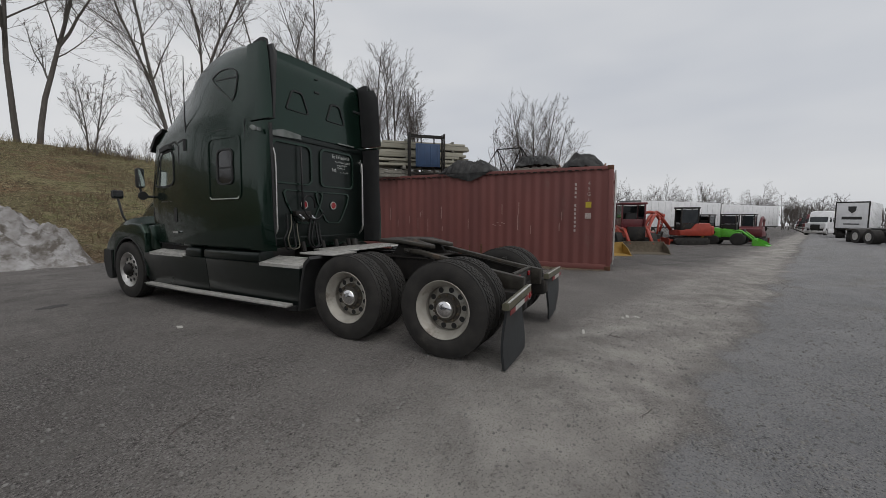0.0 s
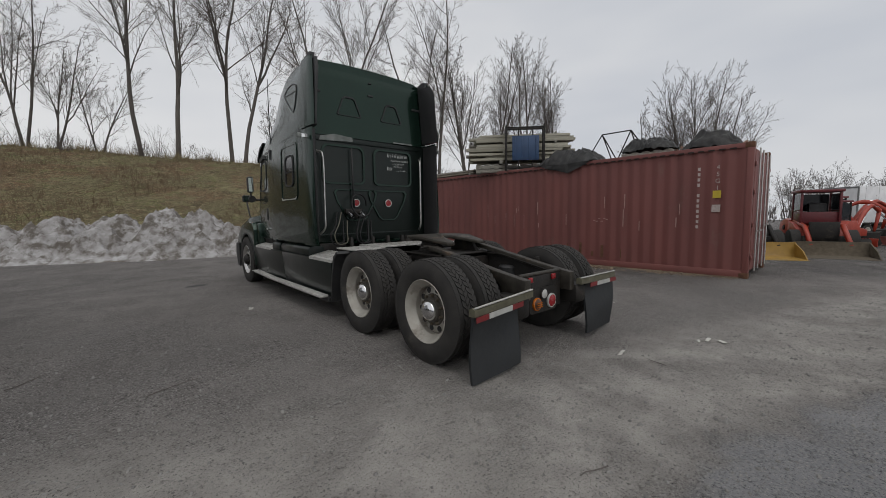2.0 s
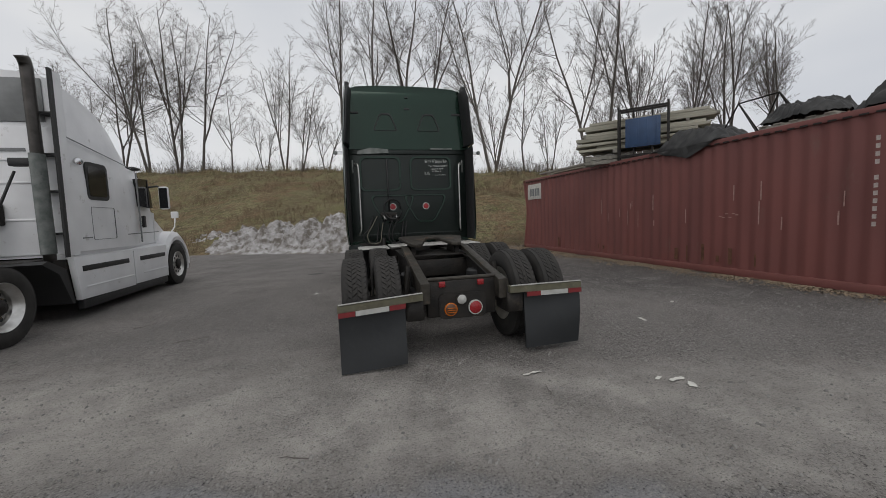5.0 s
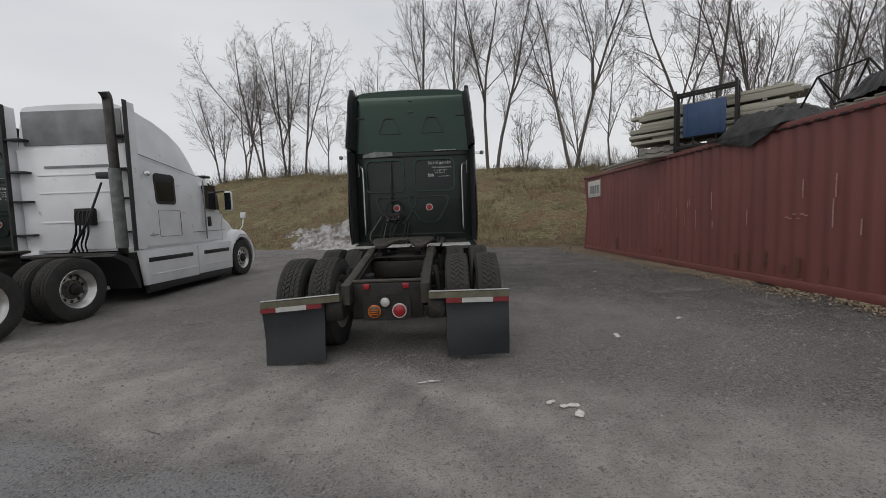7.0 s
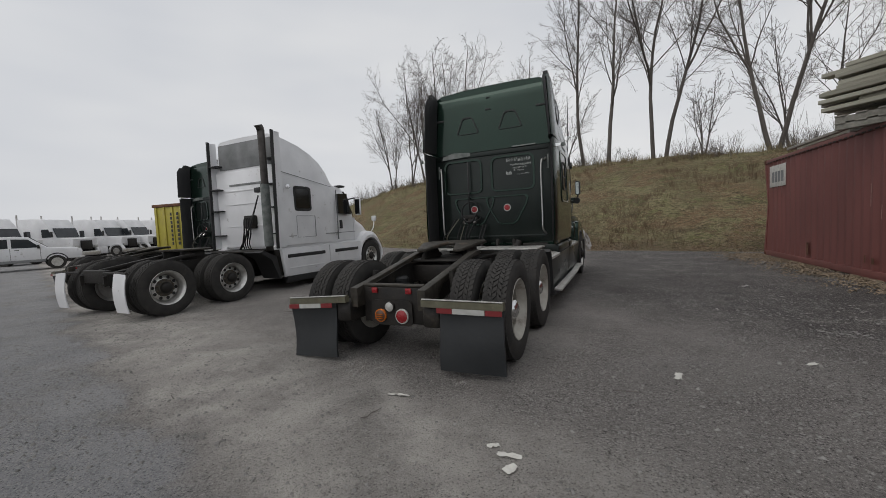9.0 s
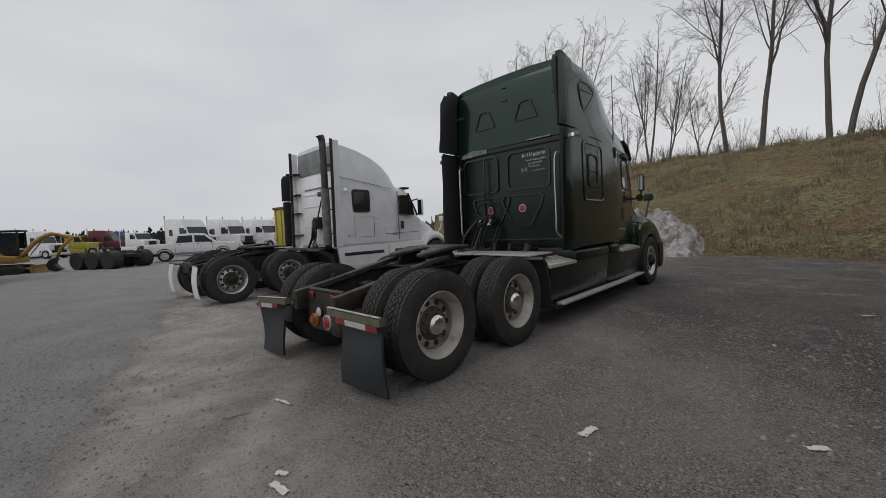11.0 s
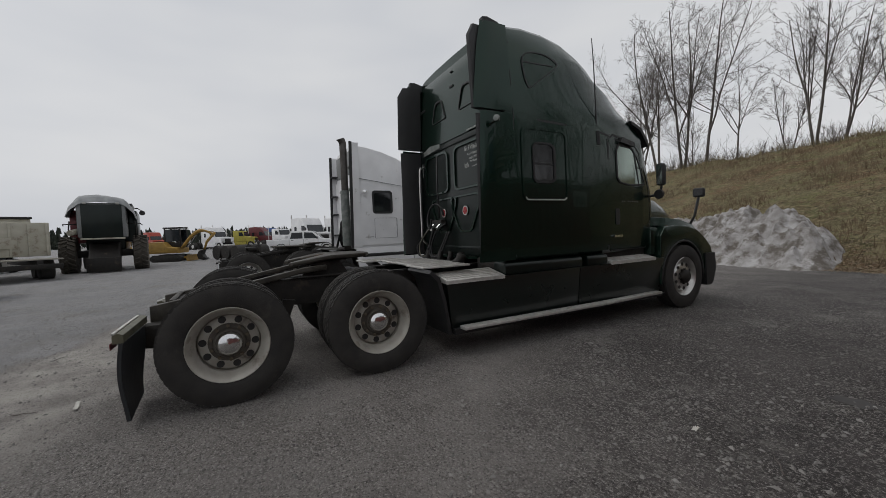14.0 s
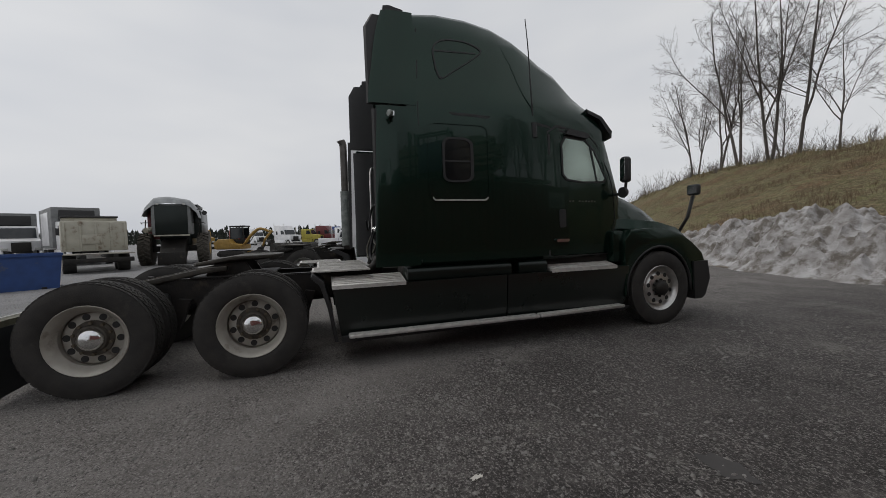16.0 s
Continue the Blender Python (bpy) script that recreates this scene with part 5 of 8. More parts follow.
def rear_of_cab(T, fitted):
    """The back wall of the sleeper, with its pressings, handles, hoses and chalk marks."""
    wall = fitted("back_wall", prism(B(), [(-1.12, 1.05), (1.12, 1.05), (1.14, 1.3), (1.12, 2.585), (-1.12, 2.585), (-1.14, 1.3)], 2.27, 2.32, axis="y", bevel=0.012), GREEN_DULL, T, "grimy dark green back wall with pressed panels")
    y = 2.27
    def press(line, w=0.034, up=0.024):
        cx, cz = sum(p[0] for p in line) / len(line), sum(p[1] for p in line) / len(line)
        sc = 1 - 2 * w / max(0.2, max(abs(p[0] - cx) for p in line) * 2)
        inn = [(cx + (px - cx) * sc, cz + (pz - cz) * sc) for px, pz in line]
        return ring_plate(B(), line, inn, y - up, y + 0.005, axis="y")
    for cx, low, w in ((-0.54, -0.335, 0.76), (0.41, 0.29, 0.80)):
        fitted("pressed_panel", press(round_rect(cx, 2.185, w, 0.64, 0.10, 5)), GREEN, wall)
        fitted("pressed_panel", press([(low - 0.36, 1.785), (low + 0.36, 1.785), (low + 0.40, 1.74), (low + 0.36, 1.62), (low + 0.19, 1.37), (low + 0.12, 1.33), (low - 0.12, 1.33), (low - 0.19, 1.37), (low - 0.36, 1.62), (low - 0.40, 1.74)]), GREEN, wall)
    fitted("pressed_rib", box(B(), -1.0, 1.0, y - 0.012, y, 1.13, 1.16, 0.004), GREEN_DULL, wall)
    fitted("pressed_rib", box(B(), -1.05, 1.05, y - 0.018, y, 2.535, 2.575, 0.006), GREEN_DULL, wall)
    fitted("trim_strip", prism(B(), [(-0.95, 2.535), (-0.37, 2.55), (-0.38, 2.585), (-0.70, 2.60), (-0.93, 2.57)], y - 0.03, y - 0.018, axis="y"), SCUFFED, wall, "scuffed grey trim strip")
    fitted("trim_strip", box(B(), 0.42, 0.84, y - 0.03, y - 0.02, 2.585, 2.597), SCUFFED, wall)
    # the roof fairing's back: trapezoid pressings and slots
    top = fitted("roof_back", loft(B(), [[(-1.09 + 0.10 * t ** 1.7, yy, 2.585 + 1.06 * t), (1.09 - 0.10 * t ** 1.7, yy, 2.585 + 1.06 * t), (1.09 - 0.10 * t ** 1.7, 2.36, 2.585 + 1.06 * t), (-1.09 + 0.10 * t ** 1.7, 2.36, 2.585 + 1.06 * t)] for t, yy in ((0, 2.262), (0.2, 2.262), (0.5, 2.268), (0.8, 2.275), (0.95, 2.29), (1.0, 2.33))]), GREEN, T, "dark green moulded roof back")
    for cx in (-0.41, 0.40):
        tri = [(cx - 0.19, 3.05), (cx + 0.19, 3.05), (cx + 0.215, 3.08), (cx + 0.11, 3.265), (cx + 0.07, 3.285), (cx - 0.07, 3.285), (cx - 0.11, 3.265), (cx - 0.215, 3.08)]
        inn = [(cx + (px - cx) * 0.90, 3.15 + (pz - 3.15) * 0.89) for px, pz in tri]
        fitted("moulding", ring_plate(B(), tri, inn, 2.252, 2.275, axis="y"), BLACK, top)
        fitted("slot", box(B(), cx * 2.4 - 0.10, cx * 2.4 + 0.10, 2.258, 2.285, 3.275, 3.30, 0.006), BLACK, top)
    fitted("slot", box(B(), -0.05, 0.05, 2.258, 2.285, 3.335, 3.355, 0.005), BLACK, top)
    fitted("slot", box(B(), -0.03, 0.03, 2.265, 2.29, 3.50, 3.515, 0.004), BLACK, top)
    # red round reflectors and the coupling plate
    for x, ring in ((-0.337, 1), (0.296, 1)):
        bm = lathe(B(), [(0, 0.055), (0.012, 0.053), (0.014, 0)], 24)
        r = fitted("round_reflector", bm, RED, wall, "round red reflector with pale rim", m=pose(x, y - 0.012, 1.588, 0, 0, -90))
        part("rim", lathe(B(), [(0, 0.066), (0.010, 0.066), (0.010, 0.054)], 24), WHITE_TAPE, r)
    # grab handles
    for s in (-1, 1):
        fitted("grab_handle", tube(B(), smooth_line([(s * 1.0, y, 2.40), (s * 0.99, y - 0.05, 2.37), (s * 0.94, y - 0.11, 2.28), (s * 0.94, y - 0.11, 1.45), (s * 0.94, y - 0.10, 1.25), (s * 0.98, y, 1.16)], 4), 0.016), ALLOY, T, "long chrome grab handle")
        fitted("marker_strip", box(B(), s * 1.04 - 0.012, s * 1.04 + 0.012, y - 0.012, y, 2.22, 2.45, 0.003), SCUFFED, wall)
    # hose stand with coiled air lines
    fitted("hose_pole", tube(B(), [(-0.42, y - 0.06, 2.46), (-0.42, y - 0.07, 1.95), (-0.41, y - 0.06, 1.52)], 0.014), BLACK, T)
    fitted("hose_bracket", box(B(), -0.58, -0.28, y - 0.10, y - 0.02, 1.44, 1.50, 0.01), FRAME, T)
    rng = random.Random(3)
    for k in range(3):
        x = -0.52 + 0.11 * k
        fitted("coupling", rod(B(), (x, y - 0.08, 1.44), (x + 0.02, y - 0.16, 1.38), 0.03, n=10), CHROME if k != 1 else FRAME, T, "air line coupling")
    for k, (mt, r0) in enumerate(((HOSE, 0.016), (HOSE, 0.014), (HOSE_GREY, 0.009), (HOSE, 0.012))):
        x = -0.60 - 0.07 * k if k > 1 else -0.36 + 0.06 * k
        pts = [(x + 0.1, y - 0.06, 1.45), (x, y - 0.16, 1.40 - 0.05 * k), (x - 0.10, y - 0.20, 1.15), (x - 0.04, y - 0.20, 1.02), (x + 0.12, y - 0.18, 1.04), (x + 0.16, y - 0.12, 1.18), (x + 0.2, y - 0.06, 1.34)]
        fitted("air_hose", tube(B(), smooth_line(pts, 5), r0), mt, T, "pale looped hose" if mt is HOSE_GREY else "black looped hose")
    bm = tube(B(), smooth_line([(-0.36 + 0.16 * math.cos(a), y - 0.09 - 0.015 * k, 1.55 + 0.16 * math.sin(a)) for k, a in enumerate([0.5 * q for q in range(13)])], 3), 0.013)
    fitted("air_hose", bm, HOSE, T)
    # chalk scrawl on the wall: rows of short strokes
    bm = B()
    for row, (x0, x1, z, h) in enumerate(((0.31, 0.74, 2.40, 0.055), (0.38, 0.76, 2.33, 0.032), (0.42, 0.66, 2.28, 0.024), (0.44, 0.60, 2.23, 0.024), (0.30, 0.39, 2.17, 0.07), (0.50, 0.72, 2.165, 0.012))):
        x = x0
        while x < x1:
            w = rng.uniform(0.012, 0.03)
            zz = z + rng.uniform(-0.008, 0.008)
            for _ in range(rng.choice((1, 2, 2, 3))):
                zq = zz + h * rng.uniform(0.0, 0.9)
                box(bm, x, x + w * rng.uniform(0.5, 1.0), y - 0.004, y - 0.001, zq, zq + 0.006)
            box(bm, x, x + 0.006, y - 0.004, y - 0.001, zz, zz + h * rng.uniform(0.5, 1.0))
            if rng.random() < 0.5:
                box(bm, x + w - 0.006, x + w, y - 0.004, y - 0.001, zz, zz + h * rng.uniform(0.4, 0.9))
            x += w + rng.uniform(0.006, 0.016)
    tagged(fitted("chalk_mark", bm, CHALK, wall, "rows of white chalk scrawl"), kind="stuff")
    fitted("exhaust_elbow", tube(B(), smooth_line([(0.30, 1.75, 0.75), (0.42, 1.92, 0.90), (0.52, 2.02, 1.0), (0.55, 2.05, 1.08)], 4), 0.06, n=14), FRAME, T)
    for x in (0.45, -0.55, 0.15, -0.15):
        fitted("cab_damper", rod(B(), (x, 2.06, 0.92), (x, 2.10, 1.10), 0.035, n=10), FRAME, T)


MIRROR_DARK = mat("door_glass", (0.30, 0.36, 0.32), (0.24, 0.29, 0.26), rough=0.04, metal=0.85, scale=2)
make_truck()


# ---- bare trees on the bank ----
def grow_tree(rng, height, spread, stems, lean=(0, 0), fine=1.0, thick=1.0):
    """Vertices and faces of a leafless tree, trunk and limbs apart from the twigs."""
    wood, twig = ([], []), ([], [])

    def limb(store, pts, radii, n):
        vs, fs = store
        first = len(vs)
        side = None
        for i, p in enumerate(pts):
            d = (pts[min(i + 1, len(pts) - 1)] - pts[max(i - 1, 0)]).normalized()
            side = d.orthogonal().normalized() if side is None else (side - d * side.dot(d)).normalized()
            up = d.cross(side)
            for k in range(n):
                a = 2 * math.pi * k / n
                vs.append(p + radii[i] * (math.cos(a) * side + math.sin(a) * up))
        for i in range(len(pts) - 1):
            for k in range(n):
                a, b = first + i * n + k, first + i * n + (k + 1) % n
                fs.append((a, b, b + n, a + n))

    def path(p, d, length, segs, wander, lift):
        pts, dirs = [p], [d]
        for _ in range(segs):
            d = (d + Vector((rng.gauss(0, wander), rng.gauss(0, wander), rng.gauss(0, wander) + lift))).normalized()
            p = p + d * (length / segs)
            pts.append(p)
            dirs.append(d)
        return pts, dirs

    def branch(p, d, length, r, level):
        segs = (10, 7, 4, 3, 1)[level]
        pts, dirs = path(p, d, length, segs, (0.045, 0.075, 0.11, 0.15, 0.2)[level], (0.02, 0.05, 0.04, 0.03, 0.02)[level])
        end = (0.22, 0.2, 0.3, 0.45, 0.6)[level]
        radii = [max(thick * (0.0, 0.0, 0.0065, 0.0055, 0.005)[level], r * (1 - (1 - end) * k / segs)) for k in range(segs + 1)]
        limb(wood if level < 2 else twig, pts, radii, (8, 5, 4, 3, 3)[level])
        if level == 4:
            return
        if level == 0:
            count = rng.randint(12, 15)
        else:
            count = int(((4, 2.0), (3, 2.6), (1.3, 2.6))[level - 1][0] + ((4, 2.0), (3, 2.6), (1.3, 2.6))[level - 1][1] * length * fine + rng.random())
            count = min(count, (18, 11, 5)[level - 1])
        leaders = rng.randint(1, 3) if level == 0 else 0
        for k in range(count):
            lead = k < leaders
            lo = (0.20, 0.18, 0.15, 0.2)[level]
            t = rng.uniform(0.2, 0.42) if lead else lo + (1 - lo) * (k + rng.random()) / count
            i = min(segs - 1, int(t * segs))
            f = t * segs - i
            q = pts[i].lerp(pts[i + 1], f)
            ax = dirs[i]
            around = Vector((rng.gauss(0, 1), rng.gauss(0, 1), rng.gauss(0, 0.6)))
            around = (around - ax * around.dot(ax)).normalized()
            ang = radians(rng.uniform(14, 30) if lead else rng.uniform(30, 58) if level == 0 else rng.uniform(26, 58)) * spread
            nd = (ax * math.cos(ang) + around * math.sin(ang)).normalized()
            if lead:
                sub = length * (1 - t) * rng.uniform(0.82, 1.0)
            elif level == 0:
                sub = length * rng.uniform(0.28, 0.46) * (1.22 - 0.8 * t)
            else:
                sub = length * rng.uniform(0.28, 0.46) * (1.15 - 0.6 * t)
            branch(q, nd, sub, radii[i] * (rng.uniform(0.62, 0.78) if lead else rng.uniform(0.32, 0.48)), level + 1)

    for s in range(stems):
        a = 2 * math.pi * (s + rng.random()) / stems
        tilt = 0.0 if stems == 1 else rng.uniform(0.10, 0.24)
        d = Vector((math.cos(a) * tilt + lean[0], math.sin(a) * tilt + lean[1], 1)).normalized()
        h = height * rng.uniform(0.85, 1.0)
        branch(Vector((math.cos(a) * 0.12 * (stems > 1), math.sin(a) * 0.12 * (stems > 1), -0.3)), d, h, h * 0.0085 + 0.012, 0)
    return wood, twig


def plant_tree(x, y, z, height, spread=1.0, stems=1, lean=(0, 0), seed=0, fine=1.0, thick=1.0):
    rng = random.Random(seed)
    wood, twig = grow_tree(rng, height, spread, stems, lean, fine, thick)
    T = thing("bare_tree", "tall leafless grey tree with thin upright twigs" if height > 9 else "small leafless tree with fine grey twigs", "tree", "trees on the bank", m=pose(x, y, z))
    for nm, (vs, fs), mt in (("trunk", wood, BARK), ("crown", twig, TWIG)):
        me = bpy.data.meshes.new(nm)
        me.from_pydata([tuple(v) for v in vs], [], fs)
        for p in me.polygons:
            p.use_smooth = True
        me.materials.append(mt)
        o = new(nm, me)
        o.parent = T
    return T


def gz(x):
    """The yard's floor: level, falling away slightly to the east."""
    return -0.018 * max(0.0, x - 7.0)


TREES = [(-30.0, 46, 13, 1.0, 2, (0, 0)), (-26.0, 44.5, 14, 1.1, 2, (0, 0)), (-22.3, 42.5, 16.5, 1.15, 2, (-0.04, 0)), (-19.3, 42, 17.5, 1.2, 2, (0.0, 0)), (-17.0, 42, 16.5, 1.15, 1, (0.08, 0)),
         (-13.8, 41, 9.5, 1.0, 1, (0, 0)), (-8.3, 41.2, 12.0, 0.9, 2, (0, 0)), (-6.6, 40.8, 9.0, 0.85, 2, (0, 0)), (-1.3, 37.2, 21.0, 0.95, 1, (-0.10, 0)), (1.0, 35.8, 22.0, 0.8, 1, (0, 0)),
         (4.7, 33.6, 20.5, 0.9, 1, (-0.02, 0)), (5.5, 33.1, 19.5, 0.9, 1, (0.09, 0)), (11.2, 27.5, 16.5, 0.9, 2, (0.0, 0)), (15.0, 29, 9.5, 0.9, 1, (0, 0)), (20.7, 27.5, 18.0, 0.95, 1, (-0.10, 0)), (22.0, 26.5, 18.0, 0.95, 1, (0.12, 0)),
         (26.2, 26.5, 13.5, 0.85, 2, (0, 0)), (30.4, 26, 14.5, 0.8, 2, (0, 0)), (35.0, 25.5, 16.0, 0.8, 2, (0, 0)), (40.5, 25, 15.0, 0.85, 2, (0.05, 0))]
for k, (x, y, h, spread, stems, lean) in enumerate(TREES):
    plant_tree(x, y, max(0.0, bank_height(x, y)) - 0.05, h * 1.08, spread, stems, lean, seed=40 + k, fine=0.64, thick=1.35)
for k, (x, y, h) in enumerate(((-20.5, 46.0, 8.0), (-11.0, 44.0, 7.5), (-4.0, 43.0, 9.0), (8.0, 33.0, 7.0), (13.2, 31.0, 9.0), (17.5, 29.0, 8.0), (25.0, 31.0, 10.0), (29.5, 30.0, 11.0), (34.5, 29.0, 10.0))):
    plant_tree(x, y, max(0.0, bank_height(x, y)) - 0.05, h, 0.8, 2, (0, 0), seed=70 + k, fine=0.6, thick=1.35)
for k, (x, y, h) in enumerate(((45.2, 11.0, 18.5), (50.0, 9.6, 15.0), (43.0, 13.5, 14.0))):
    plant_tree(x, y, gz(x), h, 0.7, 2, (0, 0), seed=90 + k, fine=0.55, thick=1.7)
# the tree row that closes the yard to the east, farther off
EAST_ROW = []
for k in range(26):
    rng = random.Random(300 + k)
    x, y = 88 + rng.uniform(-6, 14) + 2.6 * k, 9 - 2.6 * k + rng.uniform(-2, 2)
    if k < 4:
        EAST_ROW.append(plant_tree(x, y, gz(x), rng.uniform(10, 14), 1.0, 2, (0, 0), seed=120 + k, fine=0.5, thick=2.0))
    else:
        copy_thing(EAST_ROW[k % 4], pose(x, y, gz(x), 0, 0, rng.uniform(0, 360)) @ Matrix.Diagonal((1, 1, rng.uniform(0.75, 1.1), 1)))


def make_scrub():
    """Dry brush and tall grass along the bank's top and on its face, far too much to count."""
    rng = random.Random(8)
    vs, fs = [], []
    def blade(x, y, z, h, w, bend):
        a = rng.uniform(0, math.pi)
        dx, dy = math.cos(a) * w, math.sin(a) * w
        bx, by = rng.gauss(0, bend) * h, rng.gauss(0, bend) * h
        i = len(vs)
        vs.extend([(x - dx, y - dy, z), (x + dx, y + dy, z), (x + bx * 0.5 + dx * 0.6, y + by * 0.5 + dy * 0.6, z + h * 0.6), (x + bx * 0.5 - dx * 0.6, y + by * 0.5 - dy * 0.6, z + h * 0.6), (x + bx, y + by, z + h)])
        fs.extend([(i, i + 1, i + 2, i + 3), (i + 3, i + 2, i + 4)])
    for _ in range(42000):
        x = rng.uniform(-26, 24)
        y = bank_line(x) + rng.random() ** 1.1 * (bank_crest(x)[0] - bank_line(x) + 2)
        if noise.noise(Vector((x * 0.5, y * 0.5, 0))) + rng.uniform(-0.5, 0.5) < -0.1:
            continue
        blade(x, y, bank_height(x, y) - 0.02, rng.uniform(0.05, 0.17), 0.010, 0.8)
    for _ in range(16000):
        x = rng.uniform(-36, 40)
        y = bank_crest(x)[0] + rng.uniform(-2.5, 3.5)
        tuft = noise.noise(Vector((x * 0.9, y * 0.5, 5)))
        if tuft < -0.1:
            continue
        blade(x, y, bank_height(x, y) - 0.02, rng.uniform(0.2, 0.5) * (1 + 2.2 * max(0.0, tuft)), 0.011, 0.4)
    weeds, stems = [], []
    for _ in range(3600):
        x = rng.uniform(-14, 12)
        y = bank_line(x) + 0.4 + rng.random() * (bank_crest(x)[0] - bank_line(x))
        if noise.noise(Vector((x * 0.22, y * 0.22, 21))) + 0.35 * noise.noise(Vector((x * 0.9, y * 0.9, 2))) < 0.05:
            continue
        z = bank_height(x, y) - 0.02
        for _ in range(5):
            h, n = rng.uniform(0.10, 0.34), len(weeds)
            px, py, dx, dy, w = x + rng.gauss(0, 0.12), y + rng.gauss(0, 0.12), rng.gauss(0, 0.3) * h, rng.gauss(0, 0.3) * h, rng.uniform(0.006, 0.016)
            weeds.extend([(px - w, py, z), (px + w, py, z), (px + dx + w * 0.4, py + dy, z + h), (px + dx - w * 0.4, py + dy, z + h)])
            stems.append((n, n + 1, n + 2, n + 3))
    me = bpy.data.meshes.new("dead_weeds")
    me.from_pydata(weeds, [], stems)
    me.materials.append(WEED)
    tagged(new("dead_weeds", me), "brown dead weeds standing in drifts on the bank", "weeds", kind="stuff")
    me = bpy.data.meshes.new("dry_grass")
    me.from_pydata(vs, [], fs)
    me.materials.append(STRAW)
    tagged(new("dry_grass", me), "dry straw-coloured grass tufts all over the bank", "grass", kind="stuff")
    vs, fs = [], []
    def stick(a, b, r):
        n = len(vs)
        for c, q in ((a, r), (b, r * 0.6)):
            for k in range(3):
                vs.append((c.x + q * math.cos(k * 2.1), c.y + q * math.sin(k * 2.1), c.z))
        for k in range(3):
            fs.append((n + k, n + (k + 1) % 3, n + 3 + (k + 1) % 3, n + 3 + k))
    for _ in range(900):
        x = rng.uniform(-36, 40)
        y = bank_crest(x)[0] + rng.uniform(-1.5, 5.5)
        if noise.noise(Vector((x * 0.35, y * 0.2, 9))) < -0.05:
            continue
        z = bank_height(x, y)
        tall = rng.uniform(0.6, 1.6) * (1.9 if rng.random() < 0.12 else 1)
        for _ in range(rng.randint(4, 8)):
            a, t, h = rng.uniform(0, 6.28), rng.uniform(0.1, 0.75), tall * rng.uniform(0.6, 1)
            p0 = Vector((x + rng.gauss(0, 0.06), y + rng.gauss(0, 0.06), z - 0.03))
            p1 = p0 + Vector((math.cos(a) * t * h * 0.5, math.sin(a) * t * h * 0.5, h * 0.55))
            p2 = p1 + Vector((math.cos(a + rng.gauss(0, 0.5)) * t * h * 0.5, math.sin(a) * t * h * 0.5, h * 0.45))
            stick(p0, p1, 0.012)
            stick(p1, p2, 0.009)
            for _ in range(3):
                q = p1.lerp(p2, rng.random())
                stick(q, q + Vector((rng.gauss(0, 0.16), rng.gauss(0, 0.16), rng.uniform(0.08, 0.3))) * h, 0.007)
    me = bpy.data.meshes.new("brushwood")
    me.from_pydata(vs, [], fs)
    me.materials.append(TWIG)
    tagged(new("brushwood", me), "leafless brushwood along the bank's top", "brushwood", kind="stuff")
    # leaf litter at the bank's foot and along the container
    vs, fs = [], []
    def leaf(x, y, z):
        r, a = 0.008 + 0.022 * rng.random() ** 1.6, rng.uniform(0, 6.28)
        i = len(vs)
        for k in range(4):
            b = a + k * math.pi / 2
            vs.append((x + r * (1.4 if k % 2 else 0.8) * math.cos(b), y + r * (1.4 if k % 2 else 0.8) * math.sin(b), z + rng.uniform(0.003, 0.034)))
        fs.append((i, i + 1, i + 2, i + 3))
    for _ in range(34000):
        x = rng.uniform(-9, 7.5)
        up = abs(rng.gauss(0, 0.9)) if rng.random() < 0.7 else rng.uniform(0.3, 5.5)
        y = bank_line(x) + 0.25 + up - 0.5 * rng.random()
        keep = (0.85 if up < 1.0 and x > -3 else 0.45) + 1.4 * noise.noise(Vector((x * 0.55, y * 0.55, 7))) - 0.09 * up + 0.05 * min(0.0, x)
        if rng.random() > keep:
            continue
        leaf(x, y, max(0.0, bank_height(x, y)))
    for _ in range(13000):
        y = -1.6 + 12.8 * rng.random() ** 0.8
        x = 6.70 - (y + 1.74) * 0.046 - abs(rng.gauss(0, 0.24 + 0.22 * max(0.0, noise.noise(Vector((y * 0.6, 3, 1)))) + 0.03 * y)) + 0.04
        if rng.random() > 0.75 + noise.noise(Vector((y * 1.3, x * 1.5, 4))):
            continue
        leaf(x, y, 0.0)
    me = bpy.data.meshes.new("leaf_litter")
    me.from_pydata(vs, [], fs)
    me.materials.append(LEAF_LITTER)
    tagged(new("leaf_litter", me), "brown dead leaves scattered along the foot of the bank", "leaves", kind="stuff")


make_scrub()


# ---- the white tractor unit parked alongside ----
STACK = mat("heat_stained_chrome", (0.10, 0.092, 0.085), (0.055, 0.05, 0.045), rough=0.35, metal=0.7, scale=6)

